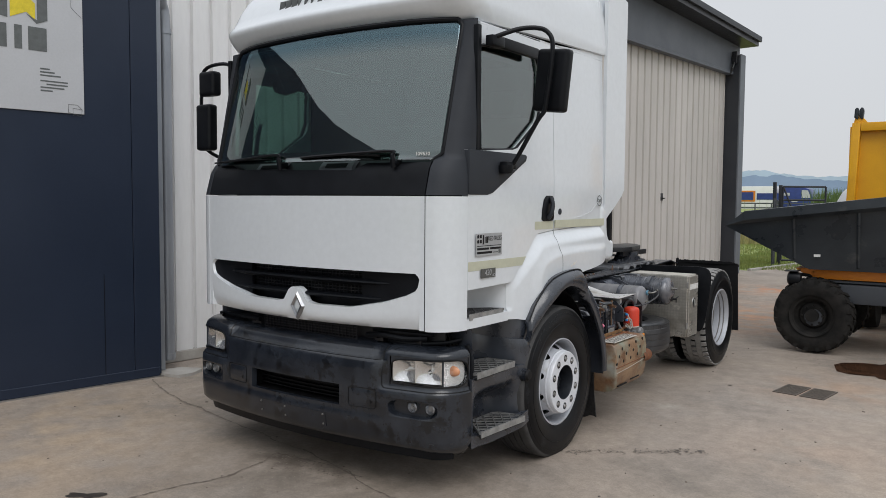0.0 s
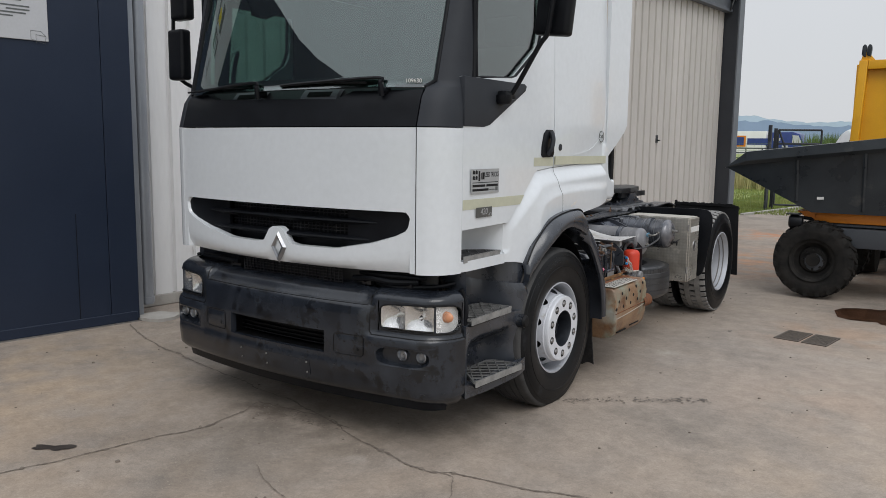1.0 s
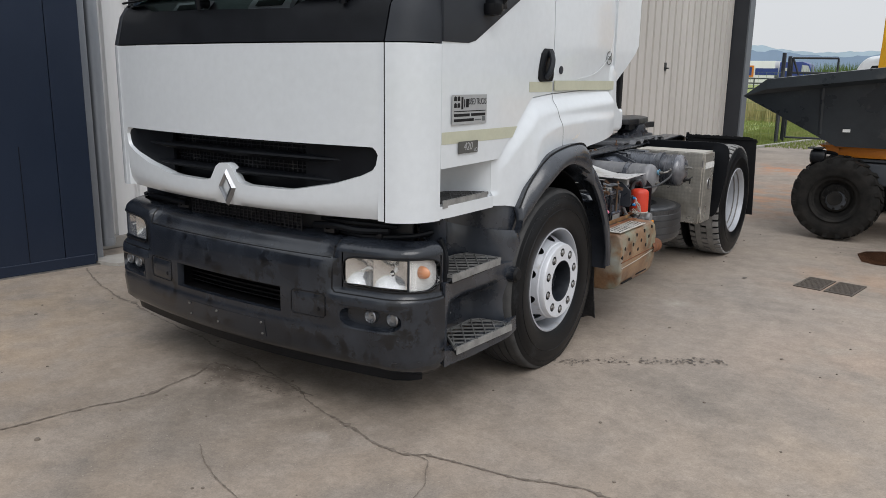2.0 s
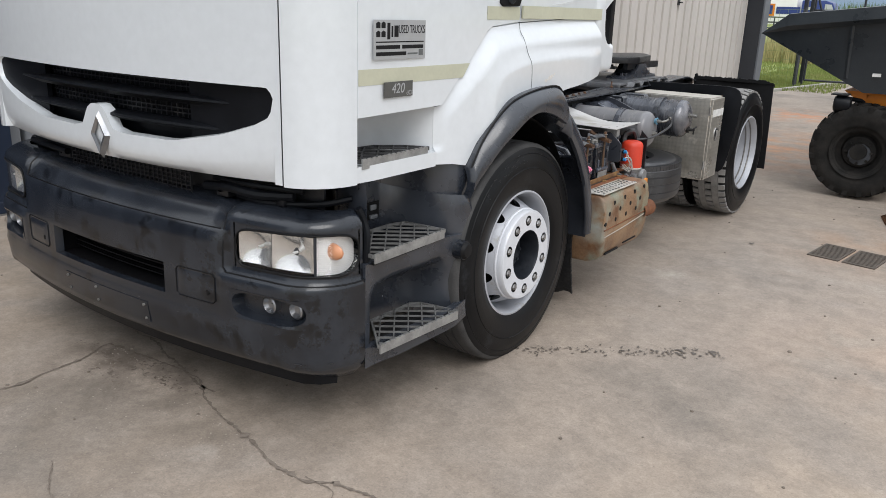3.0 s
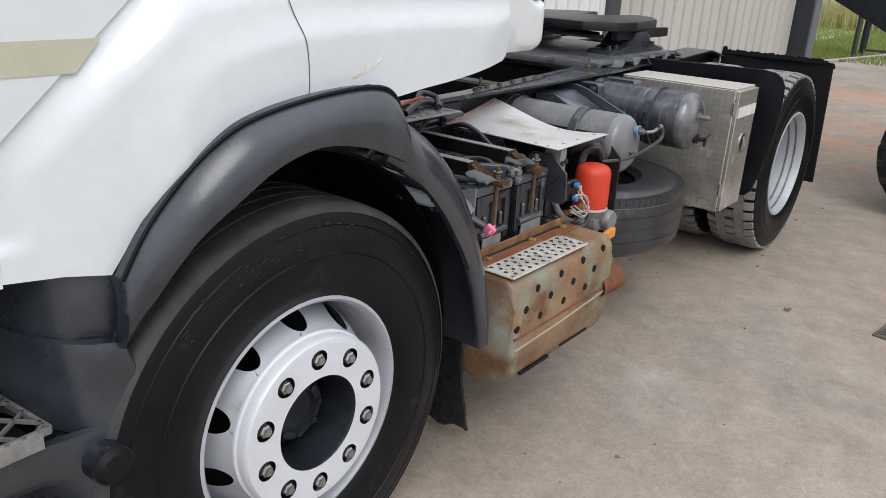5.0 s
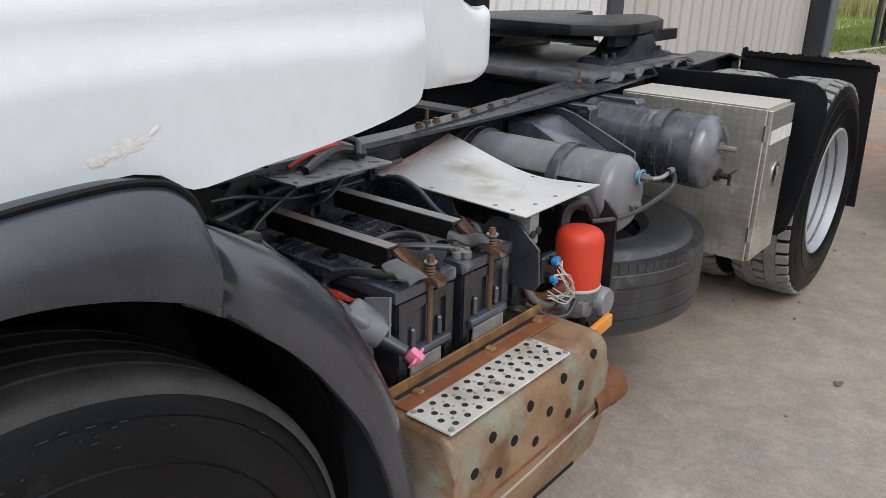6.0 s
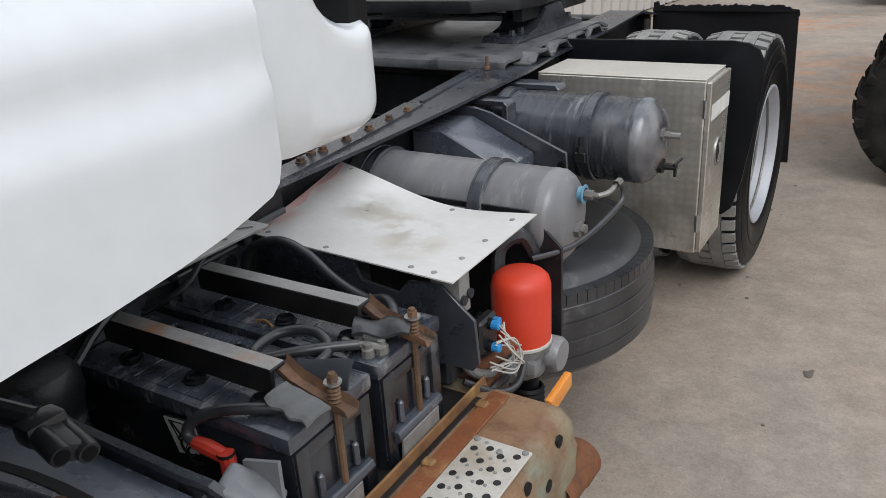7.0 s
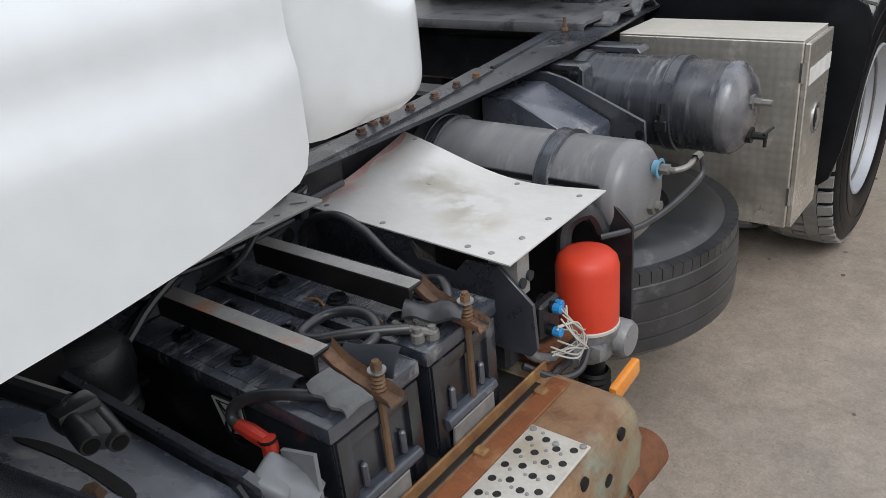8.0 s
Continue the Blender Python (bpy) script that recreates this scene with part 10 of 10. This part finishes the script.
# white car bonnet glimpsed between the machines
car = thing("white_van", (0.9, 15.6, 0), "white van parked beyond the machines", "van")
bm = B()
CMx = Matrix.Translation((0.62, 15.0, 0))
prism(bm, [(0.0, 0.35), (0.0, 1.40), (0.10, 1.78), (0.22, 2.02), (0.34, 2.12), (0.9, 2.20), (4.2, 2.20), (4.3, 0.35)], "y", 0, 1.85, 0.08, 3, CMx)
part("van_body", bm, M_WHITE, car)
bm = B()
prism(bm, [(0.22, 1.32), (0.30, 1.70), (0.42, 1.95), (1.0, 1.98), (1.0, 1.32)], "y", -0.006, 0.0, 0, 1, CMx)
part("van_window", bm, M_BLACK, car)
for dx in (0.75, 3.5):
    for dy in (0.1, 1.75):
        bm = B()
        lathe(bm, [(0, -0.1), (0.2, -0.1), (0.33, -0.09), (0.33, 0.09), (0.2, 0.1), (0, 0.1)], tuple(CMx @ Vector((dx, dy, 0.33))), "y", 24)
        part("wheel", bm, M_MUD, car)

# ---- gate, fence, distance ----
gt = thing("yard_gate", (-1.35, 19.5, 0), "black steel yard gate with two posts and a braced frame", "gate")
for x, y, h in ((-1.655, 20.1, 2.36), (-1.565, 20.4, 2.28)):
    bm = B()
    box(bm, x - 0.045, x + 0.045, y - 0.045, y + 0.045, -0.05, h, 0.008)
    part("gate_post", bm, M_POSTD, gt)
g0, g1 = Vector((-1.44, 20.1, 0)), Vector((-0.36, 20.25, 0))
for a, b in (((0, 2.23), (1, 2.22)), ((0, 1.85), (1, 1.85)), ((0, 0.15), (1, 0.15)), ((0, 0.15), (0, 2.23)), ((0.02, 2.2), (0.30, 1.4)), ((1, 0.15), (1, 2.22))):
    bm = B()
    p, q = g0.lerp(g1, a[0]), g0.lerp(g1, b[0])
    tube(bm, [(p.x, p.y, a[1]), (q.x, q.y, b[1])], 0.028, 6)
    part("gate_bar", bm, M_POSTD, gt)
# wire fence on the grass beside the hall
fence = thing("mesh_fence", (-3.0, 19.5, 0), "green wire mesh fence on the grass", "fence")
M_WIRE = surf("green_wire", (0.22, 0.30, 0.12), None, 20, 0.5, 0, 0.0)
for k in range(4):
    bm = B()
    x = -1.55 - k * 2.2
    tube(bm, [(x, 19.6, -0.05), (x, 19.6, 1.9)], 0.03, 8)
    part("fence_post", bm, M_POST, fence)
bm = B()
for k in range(34):
    x = -1.55 - k * 0.20
    tube(bm, [(x, 19.62, 0.02), (x, 19.62, 1.85)], 0.0035, 3)
for z in span(0.05, 1.85, 9):
    tube(bm, [(-1.5, 19.62, z), (-8.2, 19.62, z)], 0.0035, 3)
tagged(part("wire_mesh", bm, M_WIRE, fence), kind="stuff")
# tall dry grass and maize behind the mown strip
rnd = random.Random(8)


def blades(bm, n, area, h, w):
    for _ in range(n):
        x, y = area()
        a, hh = rnd.uniform(0, 6.28), rnd.uniform(*h)
        dx, dy = math.cos(a) * w, math.sin(a) * w
        lx, ly = rnd.gauss(0, 0.12) * hh, rnd.gauss(0, 0.12) * hh
        quadmesh(bm, [(x - dx, y - dy, -0.03), (x + dx, y + dy, -0.03), (x + lx, y + ly, hh)], [(0, 1, 2)])


bm = B()
blades(bm, 9000, lambda: (rnd.uniform(-16, 1.5), rnd.uniform(31, 37)), (0.5, 1.0), 0.03)
solo("dry_grass", bm, M_DRYGRASS, "tall pale dry grass at the field edge", "grass", kind="stuff")
bm = B()
blades(bm, 14000, lambda: (rnd.uniform(-2.4, 0.4) - 0.9, rnd.uniform(18.2, 31)), (0.03, 0.10), 0.012)
blades(bm, 7000, lambda: (rnd.uniform(-9, -1.9), rnd.uniform(19, 31)), (0.04, 0.12), 0.015)
solo("grass_tufts", bm, M_GRASS, "short mown green grass", "grass", kind="stuff")
bm = B()
blades(bm, 9000, lambda: (rnd.uniform(-8.6, 30), rnd.uniform(62, 70)), (2.4, 3.15), 0.10)
solo("maize_field", bm, M_CORN, "green maize field in the distance", "field", kind="stuff")
# articulated lorry on the road far off
lorry = thing("distant_lorry", (-18, 88, 0), "white trailer lorry with a blue cab on a far road", "truck")
bm = B()
box(bm, -30.5, -16.55, 87, 89.5, 1.1, 3.62, 0.05)
part("trailer", bm, M_WALLWHITE, lorry)
bm = B()
box(bm, -18.5, -16.2, 86.97, 87.0, 2.15, 2.85)
part("blue_band", bm, M_BLUEP, lorry)
bm = B()
box(bm, -20.6, -18.65, 86.95, 86.99, 1.93, 3.13)
part("orange_panel", bm, M_ORANGEP, lorry)
bm = B()
box(bm, -20.4, -18.85, 86.91, 86.96, 2.1, 2.97)
part("blue_panel", bm, M_BLUEP, lorry)
bm = B()
prism(bm, [(-16.1, 0.9), (-16.1, 3.5), (-13.9, 3.55), (-13.2, 3.3), (-12.75, 2.3), (-12.75, 0.6)], "y", 87, 89.5, 0.1, 2)
part("cab", bm, M_BLUEP, lorry)
bm = B()
prism(bm, [(-13.9, 2.35), (-13.9, 3.2), (-13.3, 3.15), (-12.95, 2.35)], "y", 86.96, 86.99)
part("cab_window", bm, M_SIGN, lorry)
bm = B()
box(bm, -14.9, -14.3, 86.96, 86.99, 1.9, 2.1)
box(bm, -15.8, -15.1, 86.96, 86.99, 2.6, 2.9)
split_part("cab_mark", bm, M_SIGN, lorry)
for x in (-29, -27.6, -26.2, -16.5, -14.4):
    bm = B()
    lathe(bm, [(0, -0.15), (0.5, -0.15), (0.52, 0), (0.5, 0.15), (0, 0.15)], (x, 87.2, 0.5), "y", 20)
    part("wheel", bm, M_MUD, lorry)
rail_far = thing("far_railing", (-20, 60, 0), "low grey railing along the far road", "railing")
for k in range(20):
    bm = B()
    tube(bm, [(-24 + k * 1.2, 60, 0), (-24 + k * 1.2, 60, 1.75)], 0.05, 5)
    part("rail_post", bm, M_POST, rail_far)
for z in (1.0, 1.4, 1.75):
    bm = B()
    tube(bm, [(-24, 60, z), (-1.2, 60, z)], 0.05, 5)
    part("rail_bar", bm, M_POST, rail_far)
# hill ridges
NEAR_RIDGE = [(-90, 40), (-30, 46), (-15.5, 43), (-14.0, 52.5), (-13.2, 48), (-12.3, 53.5), (-11.4, 46.5), (-10.6, 44.5), (-9.8, 43.5), (-8.4, 40.5), (-6, 45), (10, 38), (90, 42)]
FAR_RIDGE = [(-90, 90), (-30, 84), (-15.2, 96), (-14.2, 101.5), (-13.4, 105.5), (-12.6, 95), (-11.5, 88), (-9.8, 81.5), (-7, 86), (15, 78), (90, 88)]
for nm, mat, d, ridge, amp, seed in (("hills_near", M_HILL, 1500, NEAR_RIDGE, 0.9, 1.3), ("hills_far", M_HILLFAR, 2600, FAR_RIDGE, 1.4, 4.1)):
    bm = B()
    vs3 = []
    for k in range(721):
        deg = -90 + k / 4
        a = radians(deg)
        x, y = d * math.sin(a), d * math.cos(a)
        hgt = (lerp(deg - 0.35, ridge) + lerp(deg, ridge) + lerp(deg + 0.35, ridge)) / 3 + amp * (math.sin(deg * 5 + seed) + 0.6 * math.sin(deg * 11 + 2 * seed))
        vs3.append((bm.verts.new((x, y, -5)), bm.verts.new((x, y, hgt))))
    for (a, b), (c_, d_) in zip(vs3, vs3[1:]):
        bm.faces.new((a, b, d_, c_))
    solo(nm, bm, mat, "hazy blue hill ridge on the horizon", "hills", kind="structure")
